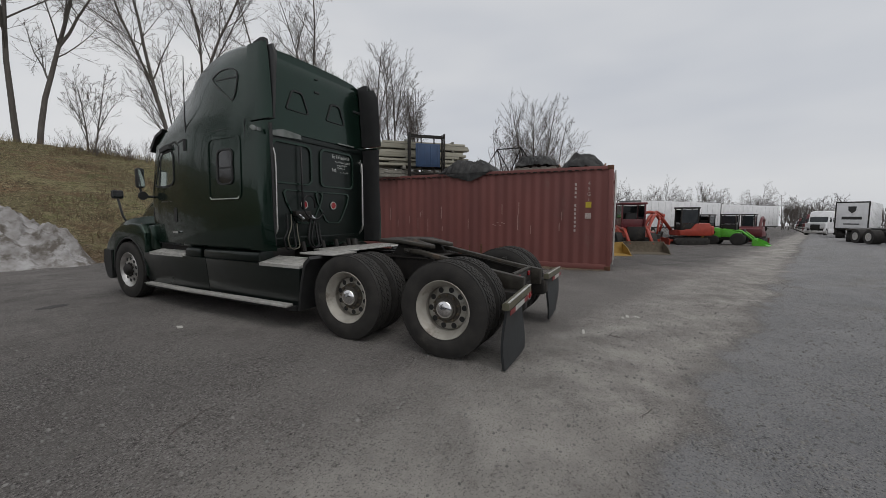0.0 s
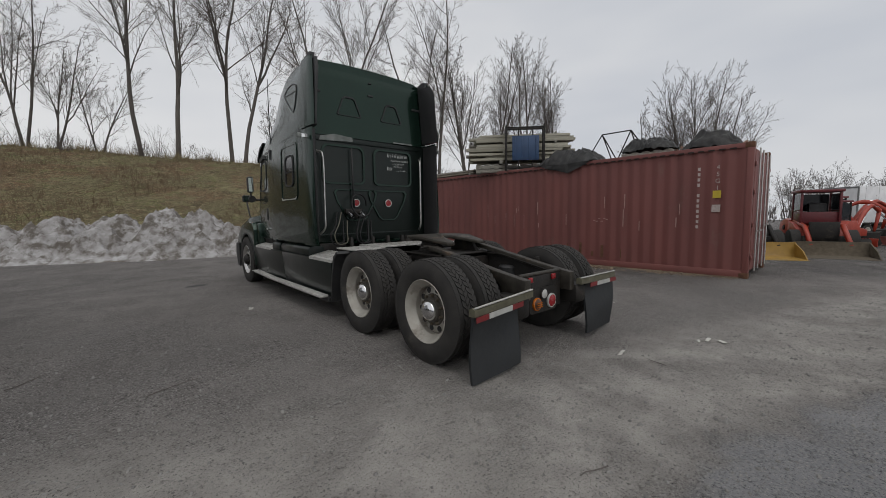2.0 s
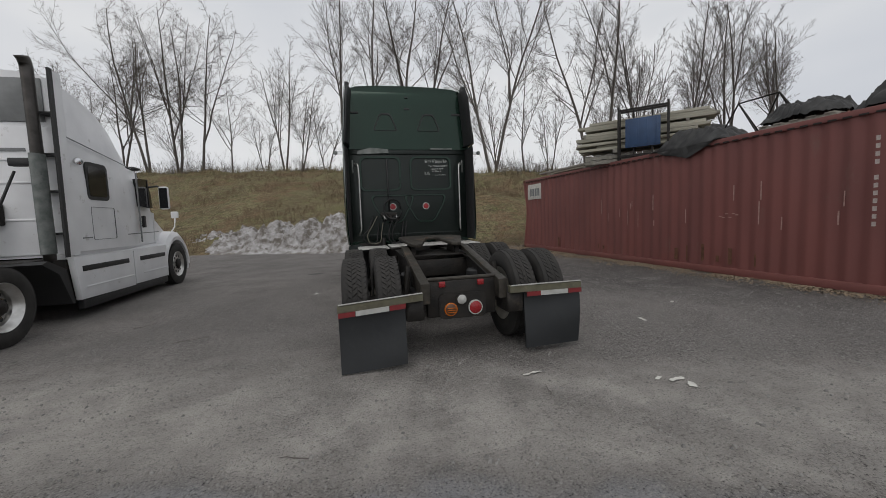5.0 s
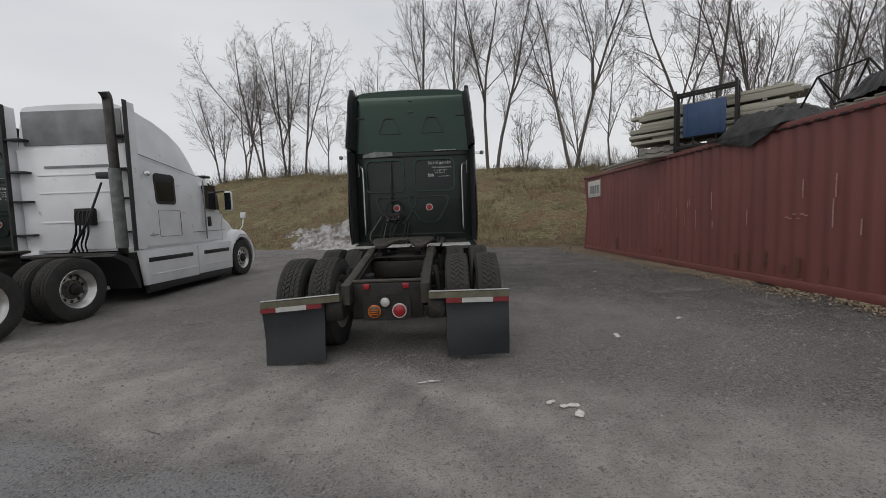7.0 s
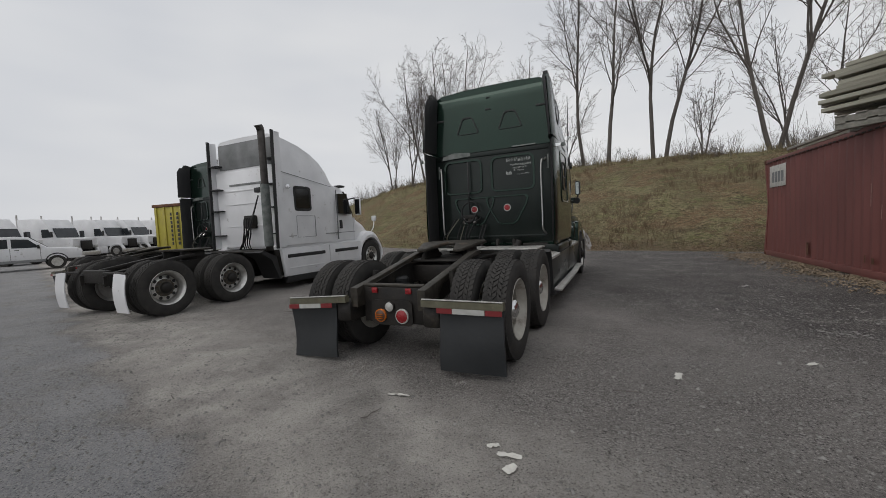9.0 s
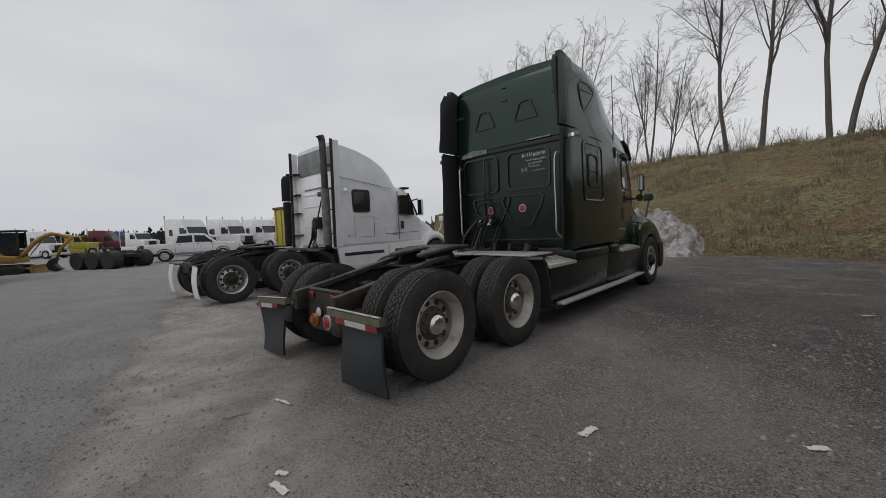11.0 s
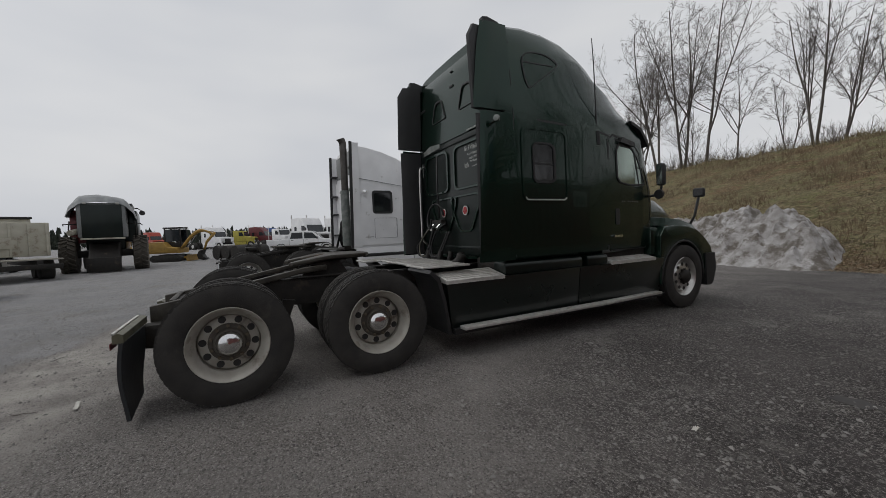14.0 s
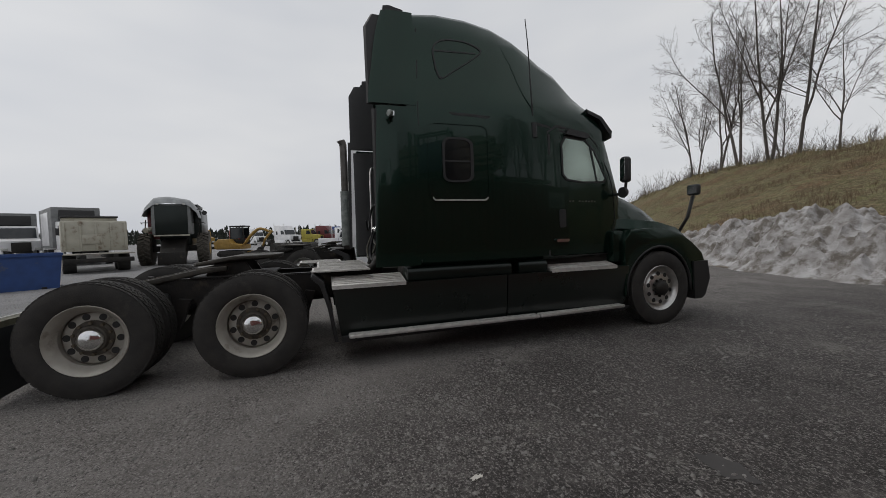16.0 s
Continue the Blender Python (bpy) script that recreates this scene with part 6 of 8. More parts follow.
def make_white_truck(m):
    fitted = drawn_out(WHITE_Y, WHITE_Z, 1.3)
    T = thing("semi_truck", "white aerodynamic sleeper tractor unit with white mudflaps", "truck", m=m)
    for s in (-1, 1):
        w = make_wheel("drive_wheel", T, s, ALLOY, hub_len=0.14, hub_mat=FRAME)
        spin(w, s * 1.085, -0.66, 0.515, 20)
        copy_part(w, pose(s * 1.085, 0.66, 0.515, 75, 0, 0))
        for y in (-0.66, 0.66):
            copy_part(w, pose(s * 0.745, y, 0.515, 40, 0, 0))
        f = make_wheel("steer_wheel", T, s, ALLOY, hub_len=0.07, hub_mat=FRAME, dish=False)
        spin(f, s * 1.07, 5.78, 0.515, 12)
        fitted("frame_rail", prism(B(), [(-1.30, 0.62), (5.6, 0.66), (5.6, 0.93), (0.8, 0.93), (-0.30, 0.95), (-1.30, 0.80)], s * 0.39, s * 0.43), FRAME, T)
        fitted("tail_ramp", prism(B(), [(-1.25, 0.62), (-1.25, 0.84), (0.10, 1.06), (0.32, 1.07), (0.32, 1.02), (-0.9, 0.84), (-1.05, 0.62)], s * 0.36, s * 0.455, bevel=0.006), FRAME, T)
        fitted("flap_hanger", rod(B(), (s * 0.42, -1.28, 0.86), (s * 1.22, -1.32, 0.86), 0.022, n=10), FRAME, T)
        rows = []
        for k in range(9):
            z = 0.86 - 0.68 * k / 8
            yb = -1.33 - 0.045 * math.sin(k / 8 * 3.0)
            rows.append([(s * 0.84, yb, z), (s * 1.20, yb, z), (s * 1.20, yb + 0.014, z), (s * 0.84, yb + 0.014, z)])
        fitted("mudflap", loft(B(), rows), WHITE, T, "curled white plastic mudflap")
    for y in (-0.66, 0.66):
        bm = rod(B(), (-1.0, y, 0.515), (1.0, y, 0.515), 0.085, n=14)
        bmesh.ops.create_uvsphere(bm, u_segments=14, v_segments=8, radius=0.22, matrix=Matrix.Translation((0.0, y, 0.52)))
        fitted("drive_axle", bm, FRAME, T)
    for y in (-1.2, 0.0, 1.3, 2.4):
        fitted("crossmember", box(B(), -0.39, 0.39, y - 0.05, y + 0.05, 0.66, 0.9, 0.01), FRAME, T)
    plate = prism(B(), [(-0.44, 0.1), (-0.3, -0.32), (-0.1, 0.05), (0.1, 0.05), (0.3, -0.32), (0.44, 0.1), (0.4, 0.45), (0.2, 0.58), (-0.2, 0.58), (-0.4, 0.45)], 1.13, 1.17, axis="z", bevel=0.01)
    bmesh.ops.translate(plate, verts=plate.verts[:], vec=(0, 0.25, 0))
    fitted("fifth_wheel", plate, RAMP, T)
    for s in (-1, 1):
        fitted("fifth_wheel_bracket", box(B(), s * 0.30 - 0.03, s * 0.30 + 0.03, 0.1, 0.6, 0.93, 1.14, 0.01), FRAME, T)
        fitted("quarter_fender", prism(B(), [(1.26, 0.98), (1.42, 0.80), (1.56, 0.30), (1.62, 0.30), (1.50, 0.86), (1.32, 1.02)], min(s * 0.6, s * 1.18), max(s * 0.6, s * 1.18)), BLACK, T)
        fitted("under_body", box(B(), min(s * 0.4, s * 1.08), max(s * 0.4, s * 1.08), 1.68, 4.7, 0.34, 1.0, 0.03), FRAME, T)
        x0, x1 = sorted((s * 1.10, s * 1.20))
        for y0, y1 in ((1.66, 3.28), (3.30, 4.76)):
            pan = fitted("side_fairing", prism(B(), [(y0 + (0.10 if y0 < 2 else 0), 0.32), (y1, 0.30), (y1, 1.02), (y0, 1.02)], x0, x1, bevel=0.02), WHITE, T, "white side fairing panel")
            fitted("step_slot", box(B(), s * 1.2 - 0.012, s * 1.2 + 0.012, y0 + 0.18, y1 - 0.16, 0.78, 0.87, 0.01), BLACK, pan)
            fitted("crease", box(B(), s * 1.2 - 0.010, s * 1.2 + 0.010, y0 + 0.25, y1 - 0.03, 0.50, 0.53, 0.008), WHITE, pan)
        fitted("fairing_top", prism(B(), [(s * 0.85, 1.10), (s * 1.195, 1.03), (s * 1.195, 1.0), (s * 0.85, 1.0)], 1.68, 4.74, axis="y", bevel=0.006), WHITE, T)
        fitted("skirt_rubber", box(B(), min(s * 1.10, s * 1.19), max(s * 1.10, s * 1.19), 1.80, 4.7, 0.16, 0.31, 0.01), BLACK, T)
    # shell
    sec = [(1.78, 3.62, 1.19, 0.98), (2.1, 3.60, 1.20, 1.0), (2.6, 3.50, 1.20, 1.0), (3.0, 3.36, 1.19, 0.98), (3.35, 3.17, 1.16, 0.94), (3.6, 2.95, 1.12, 0.90), (3.75, 2.72, 1.09, 0.88), (3.85, 2.62, 1.06, 0.90), (4.15, 2.58, 1.02, 0.92), (4.45, 2.40, 0.98, 0.88), (4.70, 2.02, 0.97, 0.90), (4.85, 1.75, 0.96, 0.90)]
    def ring(y, zt, w, wt):
        half = [(w - 0.05, 1.04), (w, 1.10), (w, 1.7), (w - 0.01, 2.2 if zt > 2.5 else 1.04 + (zt - 1.04) * 0.7)]
        z0 = half[-1][1]
        half += [(w + (wt - w) * f ** 1.6 - 0.01, z0 + (zt - 0.06 - z0) * f) for f in (0.35, 0.7, 1.0)]
        half += [(wt * 0.9, zt - 0.02), (wt * 0.5, zt), (0, zt + 0.005)]
        return [(x, y, z) for x, z in half] + [(-x, y, z) for x, z in half[-2::-1]]
    body = fitted("cab_body", loft(B(), [ring(*r) for r in sec]), WHITE, T, "white sleeper cab shell")
    fitted("hood", loft(B(), [[(x, y, z) for x, z in ((w, zb), (w, zt - 0.25), (w * 0.86, zt - 0.07), (w * 0.4, zt), (-w * 0.4, zt), (-w * 0.86, zt - 0.07), (-w, zt - 0.25), (-w, zb))] for y, zt, w, zb in ((4.75, 1.82, 0.98, 0.9), (5.1, 1.70, 0.93, 0.95), (5.5, 1.56, 0.86, 0.95), (5.85, 1.34, 0.80, 0.8), (6.08, 1.0, 0.72, 0.6))]), WHITE, T, "white rounded hood")
    for s in (-1, 1):
        rings = []
        for k in range(13):
            a = radians(-5 + 190 * k / 12)
            rings.append([(s * 0.8, 5.36 + 0.72 * math.cos(a), 0.52 + 0.80 * math.sin(a)), (s * 1.14, 5.36 + 0.71 * math.cos(a), 0.52 + 0.78 * math.sin(a)), (s * 1.205, 5.36 + 0.65 * math.cos(a), 0.52 + 0.68 * math.sin(a)), (s * 1.19, 5.36 + 0.59 * math.cos(a), 0.52 + 0.60 * math.sin(a)), (s * 0.8, 5.36 + 0.59 * math.cos(a), 0.52 + 0.60 * math.sin(a))])
        fitted("fender", loft(B(), rings), WHITE, T)
        side = lambda y, z, o: (s * (1.20 + o - 0.05 * max(0, y - 3.2)), y, z)
        def flat(line, lo, hi):
            bm = B()
            one, two = [bm.verts.new(side(y, z, lo)) for y, z in line], [bm.verts.new(side(y, z, hi)) for y, z in line]
            fs = [bm.faces.new(two)] + [bm.faces.new((one[k], one[(k + 1) % len(one)], two[(k + 1) % len(one)], two[k])) for k in range(len(one))]
            bmesh.ops.recalc_face_normals(bm, faces=fs)
            return bm
        fr = fitted("bunk_window", flat(round_rect(2.48, 2.16, 0.56, 0.58, 0.08), -0.02, 0.006), BLACK, body)
        fitted("pane", flat(round_rect(2.48, 2.16, 0.46, 0.46, 0.06), 0.0, 0.010), DARK_GLASS, fr)
        fitted("locker_door", ring_plate(B(), round_rect(2.55, 1.50, 0.62, 0.50, 0.03), round_rect(2.55, 1.50, 0.605, 0.485, 0.03), s * 1.195, s * 1.205), GREY_COVER, body)
        fitted("belt_crease", flat([(1.95, 1.28), (4.6, 1.31), (4.6, 1.325), (1.95, 1.295)], -0.01, 0.006), GREY_COVER, body)
        fitted("roof_seam", flat([(1.82, 2.72), (3.5, 2.50), (3.5, 2.51), (1.82, 2.735)], -0.01, 0.0), GREY_COVER, body)
        door = fitted("cab_door", flat([(3.66, 1.14), (3.68, 1.14), (3.68, 2.45), (3.66, 2.45)], -0.02, 0.004), GREY_COVER, body)
        fitted("pane", flat([(3.76, 1.82), (3.76, 2.36), (4.16, 2.38), (4.36, 2.1), (4.42, 1.80)], -0.12, -0.03), DARK_GLASS, door)
        fitted("window_frame", flat([(4.17, 1.8), (4.21, 1.8), (4.19, 2.38), (4.15, 2.38)], -0.1, -0.022), BLACK, door)
        fitted("door_handle", flat(round_rect(3.80, 1.52, 0.07, 0.22, 0.02, 3), -0.03, 0.02), BLACK, door)
        mir = fitted("door_mirror", prism(B(), round_rect(s * 1.32, 2.02, 0.20, 0.50, 0.05), 4.50, 4.60, axis="y", bevel=0.02), WHITE, T, "white door mirror")
        fitted("glass", box(B(), s * 1.32 - 0.085, s * 1.32 + 0.085, 4.493, 4.499, 1.80, 2.24), DARK_GLASS, mir)
        fitted("arm", tube(B(), [(s * 0.98, 4.50, 2.25), (s * 1.2, 4.55, 2.28), (s * 1.3, 4.55, 2.2)], 0.018), BLACK, mir)
        hm = fitted("hood_mirror", prism(B(), round_rect(s * 1.0, 1.68, 0.17, 0.16, 0.03), 5.84, 5.91, axis="y", bevel=0.02), WHITE, T)
        fitted("arm", tube(B(), [(s * 0.84, 5.70, 1.15), (s * 0.98, 5.85, 1.40), (s * 1.0, 5.88, 1.62)], 0.016), WHITE, hm)
        bm = lathe(B(), [(0, 0.06), (0.03, 0.062), (0.05, 0.05), (0.055, 0)], 16)
        fitted("corner_lamp", bm, CHROME, T, m=pose(s * 1.22, 1.98, 2.42, 0, 0, -40 if s > 0 else 220))
        # extender with a black rubber edge
        ext = fitted("side_extender", prism(B(), [(1.60, 1.06), (1.84, 1.06), (1.84, 3.60), (1.66, 3.60)], min(s * 1.165, s * 1.195), max(s * 1.165, s * 1.195)), WHITE, T)
        fitted("rubber_edge", prism(B(), [(1.52, 1.04), (1.60, 1.04), (1.66, 3.62), (1.58, 3.62)], min(s * 1.17, s * 1.20), max(s * 1.17, s * 1.20)), BLACK, ext)
        for z in (1.35, 1.95, 2.45, 3.0):
            fitted("shelf_bracket", box(B(), min(s * 0.86, s * 1.17), max(s * 0.86, s * 1.17), 1.58, 1.80, z, z + 0.03, 0.006), BLACK, ext)
    # back: white wall; a grey panel paints the shaded hollow under the roof fairing
    wall = fitted("back_wall", box(B(), -1.12, 1.12, 1.74, 1.80, 1.08, 2.86, 0.01), WHITE, T)
    for z in (2.40, 2.10, 1.55):
        fitted("pressed_rib", box(B(), -0.75, 0.75, 1.725, 1.745, z, z + 0.03, 0.006), WHITE, wall)
    fitted("warning_strip", box(B(), -0.6, 0.7, 1.726, 1.744, 2.52, 2.56), GREY_COVER, wall)
    fitted("roof_hollow", box(B(), -0.98, 0.98, 1.755, 1.785, 2.92, 3.52, 0.02), GREY_COVER, T, "shaded hollow of the roof fairing")
    # exhaust stack with pierced shield
    st = fitted("exhaust_pipe", tube(B(), smooth_line([(1.0, 1.50, 1.0), (1.0, 1.50, 2.0), (1.0, 1.50, 3.4), (1.0, 1.49, 3.62), (1.0, 1.45, 3.70)], 4), 0.065, n=16), STACK, T, "tall dull chrome exhaust stack")
    fitted("heat_shield", rod(B(), (1.0, 1.50, 1.1), (1.0, 1.50, 2.45), 0.08, n=18), SCUFFED, st)
    fitted("clamp", box(B(), 0.66, 0.93, 1.46, 1.54, 2.30, 2.40, 0.01), BLACK, st)
    for k in range(4):
        x = 0.05 + 0.08 * k
        fitted("air_hose", tube(B(), smooth_line([(x, 1.72, 1.75), (x + 0.02, 1.55, 1.70), (x + 0.06, 1.50, 1.40), (x - 0.05, 1.52, 1.18), (x - 0.1, 1.6, 1.05)], 4), 0.014), HOSE, T, "black air hose")
    fitted("hose_bracket", box(B(), 0.0, 0.34, 1.60, 1.74, 1.50, 1.80, 0.02), FRAME, T)
    fitted("hose_pole", tube(B(), [(0.65, 1.55, 2.25), (0.35, 1.5, 1.55), (0.05, 1.45, 1.05)], 0.018), BLACK, T)
    fitted("deck", box(B(), -0.9, 0.9, 1.30, 1.75, 0.98, 1.02, 0.005), FRAME, T)
    fitted("sun_visor", box(B(), -0.95, 0.95, 4.05, 4.40, 2.56, 2.61, 0.02), BLACK, T)
    fitted("windscreen", prism(B(), [(4.42, 2.46), (4.46, 2.46), (4.90, 1.80), (4.86, 1.80)], -0.86, 0.86), DARK_GLASS, T)
    fitted("bumper", loft(B(), [[(x, 6.22 - 0.3 * abs(x / 1.2) ** 3, 0.80), (x, 6.24 - 0.3 * abs(x / 1.2) ** 3, 0.4), (x, 5.9, 0.34), (x, 5.9, 0.80)] for x in [-1.2 + 2.4 * k / 12 for k in range(13)]]), WHITE, T)
    return T


make_white_truck(pose(-6.61, 0.22, 0, 0, 0, 1.0))


# ---- what lies on the container's roof ----
def on_roof(x, y, z=0.0, rz=0.0):
    return CONT_M @ pose(x, y, CONT_H - 0.038 + z, 0, 0, rz)


def make_lumber(y0, layers, per, length, m, seed):
    rng = random.Random(seed)
    z = 0.0
    for b in (0.25, length - 0.75):
        bb = solid("timber_bearer", box(B(), -0.05, 1.0, b, b + 0.1, 0, 0.09, 0.008), WOOD_GREY, "squared timber bearer under stacked planks", "timber", "stacked planks", m=m)
    z = 0.092
    for k in range(layers):
        x = rng.uniform(-0.05, 0.04)
        for i in range(per):
            w = 0.9 / per
            l0, l1 = rng.uniform(-0.25, 0.2), length + rng.uniform(-0.3, 0.25)
            th = 0.062
            ob = solid("plank", box(B(), 0, w - 0.012, 0, l1 - l0, 0, th, 0.006), WOOD_PALE if rng.random() < 0.75 else WOOD_GREY, "long weathered grey plank in a stack", "plank", "stacked planks", m=m @ pose(x + i * w, l0, z, 0, 0, rng.uniform(-0.7, 0.7)))
        z += 0.066
        if k % 3 == 2:
            for b in (0.3, length - 0.8):
                solid("spacer", box(B(), 0.0, 0.9, b, b + 0.06, 0, 0.04), WOOD_GREY, "thin timber spacer between planks", "timber", "stacked planks", m=m @ pose(0, 0, z))
            z += 0.042


LARGE = Matrix.Diagonal((1.25, 1.25, 1.25, 1))
make_lumber(0, 9, 4, 2.45, on_roof(1.54, 5.0, 0.272, 42) @ LARGE, 1)
make_lumber(0, 2, 3, 3.0, on_roof(0.15, 7.8), 2)


def make_rack(m):
    T = thing("steel_rack", "black steel stillage frame carrying a blue panel", "rack", m=m)
    for x in (0.0, 0.20):
        for y in (0.0, 0.96):
            part("post", box(B(), x, x + 0.045, y, y + 0.045, 0, 1.02, 0.005), FRAME, T)
        for z in (0.06, 0.93):
            part("rail", box(B(), x + 0.004, x + 0.04, 0.045, 0.96, z, z + 0.036), FRAME, T)
    for y in (0.0, 0.96):
        part("end_rail", box(B(), 0.045, 0.20, y + 0.004, y + 0.04, 0.93, 0.965), FRAME, T)
    for k in range(2):
        part("upright", box(B(), 0.006, 0.03, 0.30 + 0.36 * k, 0.33 + 0.36 * k, 0.096, 0.93), FRAME, T)
    pan = part("panel", box(B(), -0.045, -0.004, 0.16, 0.84, 0.22, 0.76, 0.012), BLUE, T, "faded blue plastic panel")
    for k in range(4):
        part("rib", box(B(), -0.052, -0.043, 0.22 + 0.18 * k, 0.25 + 0.18 * k, 0.25, 0.73, 0.003), BLUE, pan)


make_rack(on_roof(1.54, 5.0, 0.0, 42) @ LARGE @ pose(-0.32, 0.66, 0) @ Matrix.Diagonal((1, 1, 1.15, 1)))


def make_tarp(m, w, l, h, seed, label, hang=0.0):
    """A heap under a crumpled sheet with sharp folds."""
    bm = B()
    rng = random.Random(seed)
    n1, n2 = 46, 56
    o = Vector((rng.uniform(0, 50), rng.uniform(0, 50), 0))
    rows = []
    for j in range(n2):
        v = j / (n2 - 1)
        row = []
        for i in range(n1):
            u = i / (n1 - 1)
            x, y = u * w, v * l
            e = min(1, 4.5 * min(u, 1 - u) + 0.03) ** 0.6 * min(1, 4.0 * min(v, 1 - v) + 0.02) ** 0.6
            p = Vector((x, y, 0)) * 2.2 + o
            fold = 1 - 2 * abs(noise.noise(p * 1.1 + Vector((0, 0, 3))))
            fold2 = 1 - 2 * abs(noise.noise(p * 2.6))
            z = h * e * (0.62 + 0.55 * noise.noise(p * 0.6)) + h * 0.32 * e * fold + 0.085 * (0.3 + e) * fold2 + 0.03 * noise.noise(p * 7)
            x2 = x + 0.12 * noise.noise(p * 0.8 + Vector((9, 0, 0))) + 0.03 * noise.noise(p * 3)
            y2 = y + 0.16 * noise.noise(p * 0.8 + Vector((0, 9, 0))) + 0.03 * noise.noise(p * 3 + Vector((5, 0, 0)))
            z = max(z, 0.006)
            if hang and u < 0.18:
                drop = (0.18 - u) / 0.18 * hang * max(0.0, math.sin(math.pi * min(1, v * 1.2)) + 0.35 * noise.noise(p))
                x2 = -0.05 - 0.05 * abs(noise.noise(p * 2.2))
                z = 0.03 - drop
            row.append(bm.verts.new((x2, y2, z)))
        rows.append(row)
    for a, b in zip(rows, rows[1:]):
        for k in range(n1 - 1):
            bm.faces.new((a[k], a[k + 1], b[k + 1], b[k]))
    ob = solid("tarpaulin", bm, TARP, label, "tarpaulin", "tarpaulins on the container", m=m)
    return ob


make_tarp(on_roof(0.02, 3.5), 1.25, 1.8, 0.42, 3, "crumpled black tarpaulin hanging over the container's edge", hang=0.26)
make_tarp(on_roof(0.12, 1.6, 0.114), 1.1, 1.2, 0.33, 7, "black tarpaulin bundle lying on a pallet", 0)
make_tarp(on_roof(0.16, 0.3), 1.2, 1.15, 0.34, 12, "dark rumpled sheet bundled over scrap", 0)


def make_pallet(m):
    T = thing("pallet", "flat wooden pallet lying on the container", "pallet", "pallets on the container", m=m)
    for k in range(5):
        part("board", box(B(), 0, 1.0, 0.02 + k * 0.26, 0.16 + k * 0.26, 0.09, 0.112, 0.003), WOOD_GREY, T)
    for k in range(3):
        part("runner", box(B(), 0.02 + k * 0.43, 0.12 + k * 0.43, 0, 1.2, 0, 0.09, 0.004), WOOD_GREY, T)
    return T


make_pallet(on_roof(0.12, 1.55))
for k in range(2):
    for q in range(2):
        make_pallet(on_roof(1.54, 5.0, 0.136 * k, 42) @ pose(0.0, 0.1 + 1.55 * q, 0) @ Matrix.Diagonal((1.15, 1.15, 1.2, 1)))


def make_aframe(m):
    T = thing("gantry_stand", "thin black welded steel frame of triangles", "stand", m=m)
    pts = {"a": (0.2, 0.0, 0.0), "b": (0.2, 0.45, 0.66), "c": (0.2, 1.12, 0.66), "d": (0.2, 1.55, 0.0), "e": (0.2, 0.75, 0.0), "f": (0.9, 0.45, 0.0), "g": (0.9, 1.12, 0.0)}
    for q in ("ab", "bc", "cd", "be", "ec", "bf", "cg"):
        part("bar", rod(B(), pts[q[0]], pts[q[1]], 0.014, n=8), FRAME, T)


make_aframe(on_roof(0.30, 2.15, 0.016) @ Matrix.Diagonal((1.15, 1.15, 1.15, 1)))
rng = random.Random(21)
for k in range(9):
    y = rng.uniform(0.1, 1.45)
    solid("scrap_bar", rod(B(), (0, 0, 0.03), (rng.uniform(0.2, 0.5), rng.uniform(-0.3, 0.3), 0.03 + rng.uniform(0, 0.25)), rng.uniform(0.02, 0.035), n=8), RUST if k % 2 else FRAME, "short rusty scrap bar poking out", "scrap", "scrap on the container", m=on_roof(rng.uniform(0.1, 0.5), y))


# ---- machines and trailers to the east ----
def track_unit(T, x, y0, y1, w=0.32, h=0.46):
    line = [(y0 + 0.2, 0.0), (y1 - 0.2, 0.0), (y1, 0.14), (y1, h - 0.14), (y1 - 0.2, h), (y0 + 0.2, h), (y0, h - 0.14), (y0, 0.14)]
    t = part("track", prism(B(), line, x - w / 2, x + w / 2, bevel=0.03), TYRE, T, "black rubber track")
    for k in range(int((y1 - y0 - 0.3) / 0.13)):
        part("lug", box(B(), x - w / 2 - 0.004, x + w / 2 + 0.004, y0 + 0.2 + k * 0.13, y0 + 0.26 + k * 0.13, h - 0.003, h + 0.022), TYRE, t)
    for k in range(4):
        part("roller", rod(B(), (x - w / 2 - 0.012, y0 + 0.3 + (y1 - y0 - 0.6) * k / 3, 0.2), (x + w / 2 + 0.012, y0 + 0.3 + (y1 - y0 - 0.6) * k / 3, 0.2), 0.09, n=14), FRAME, t)


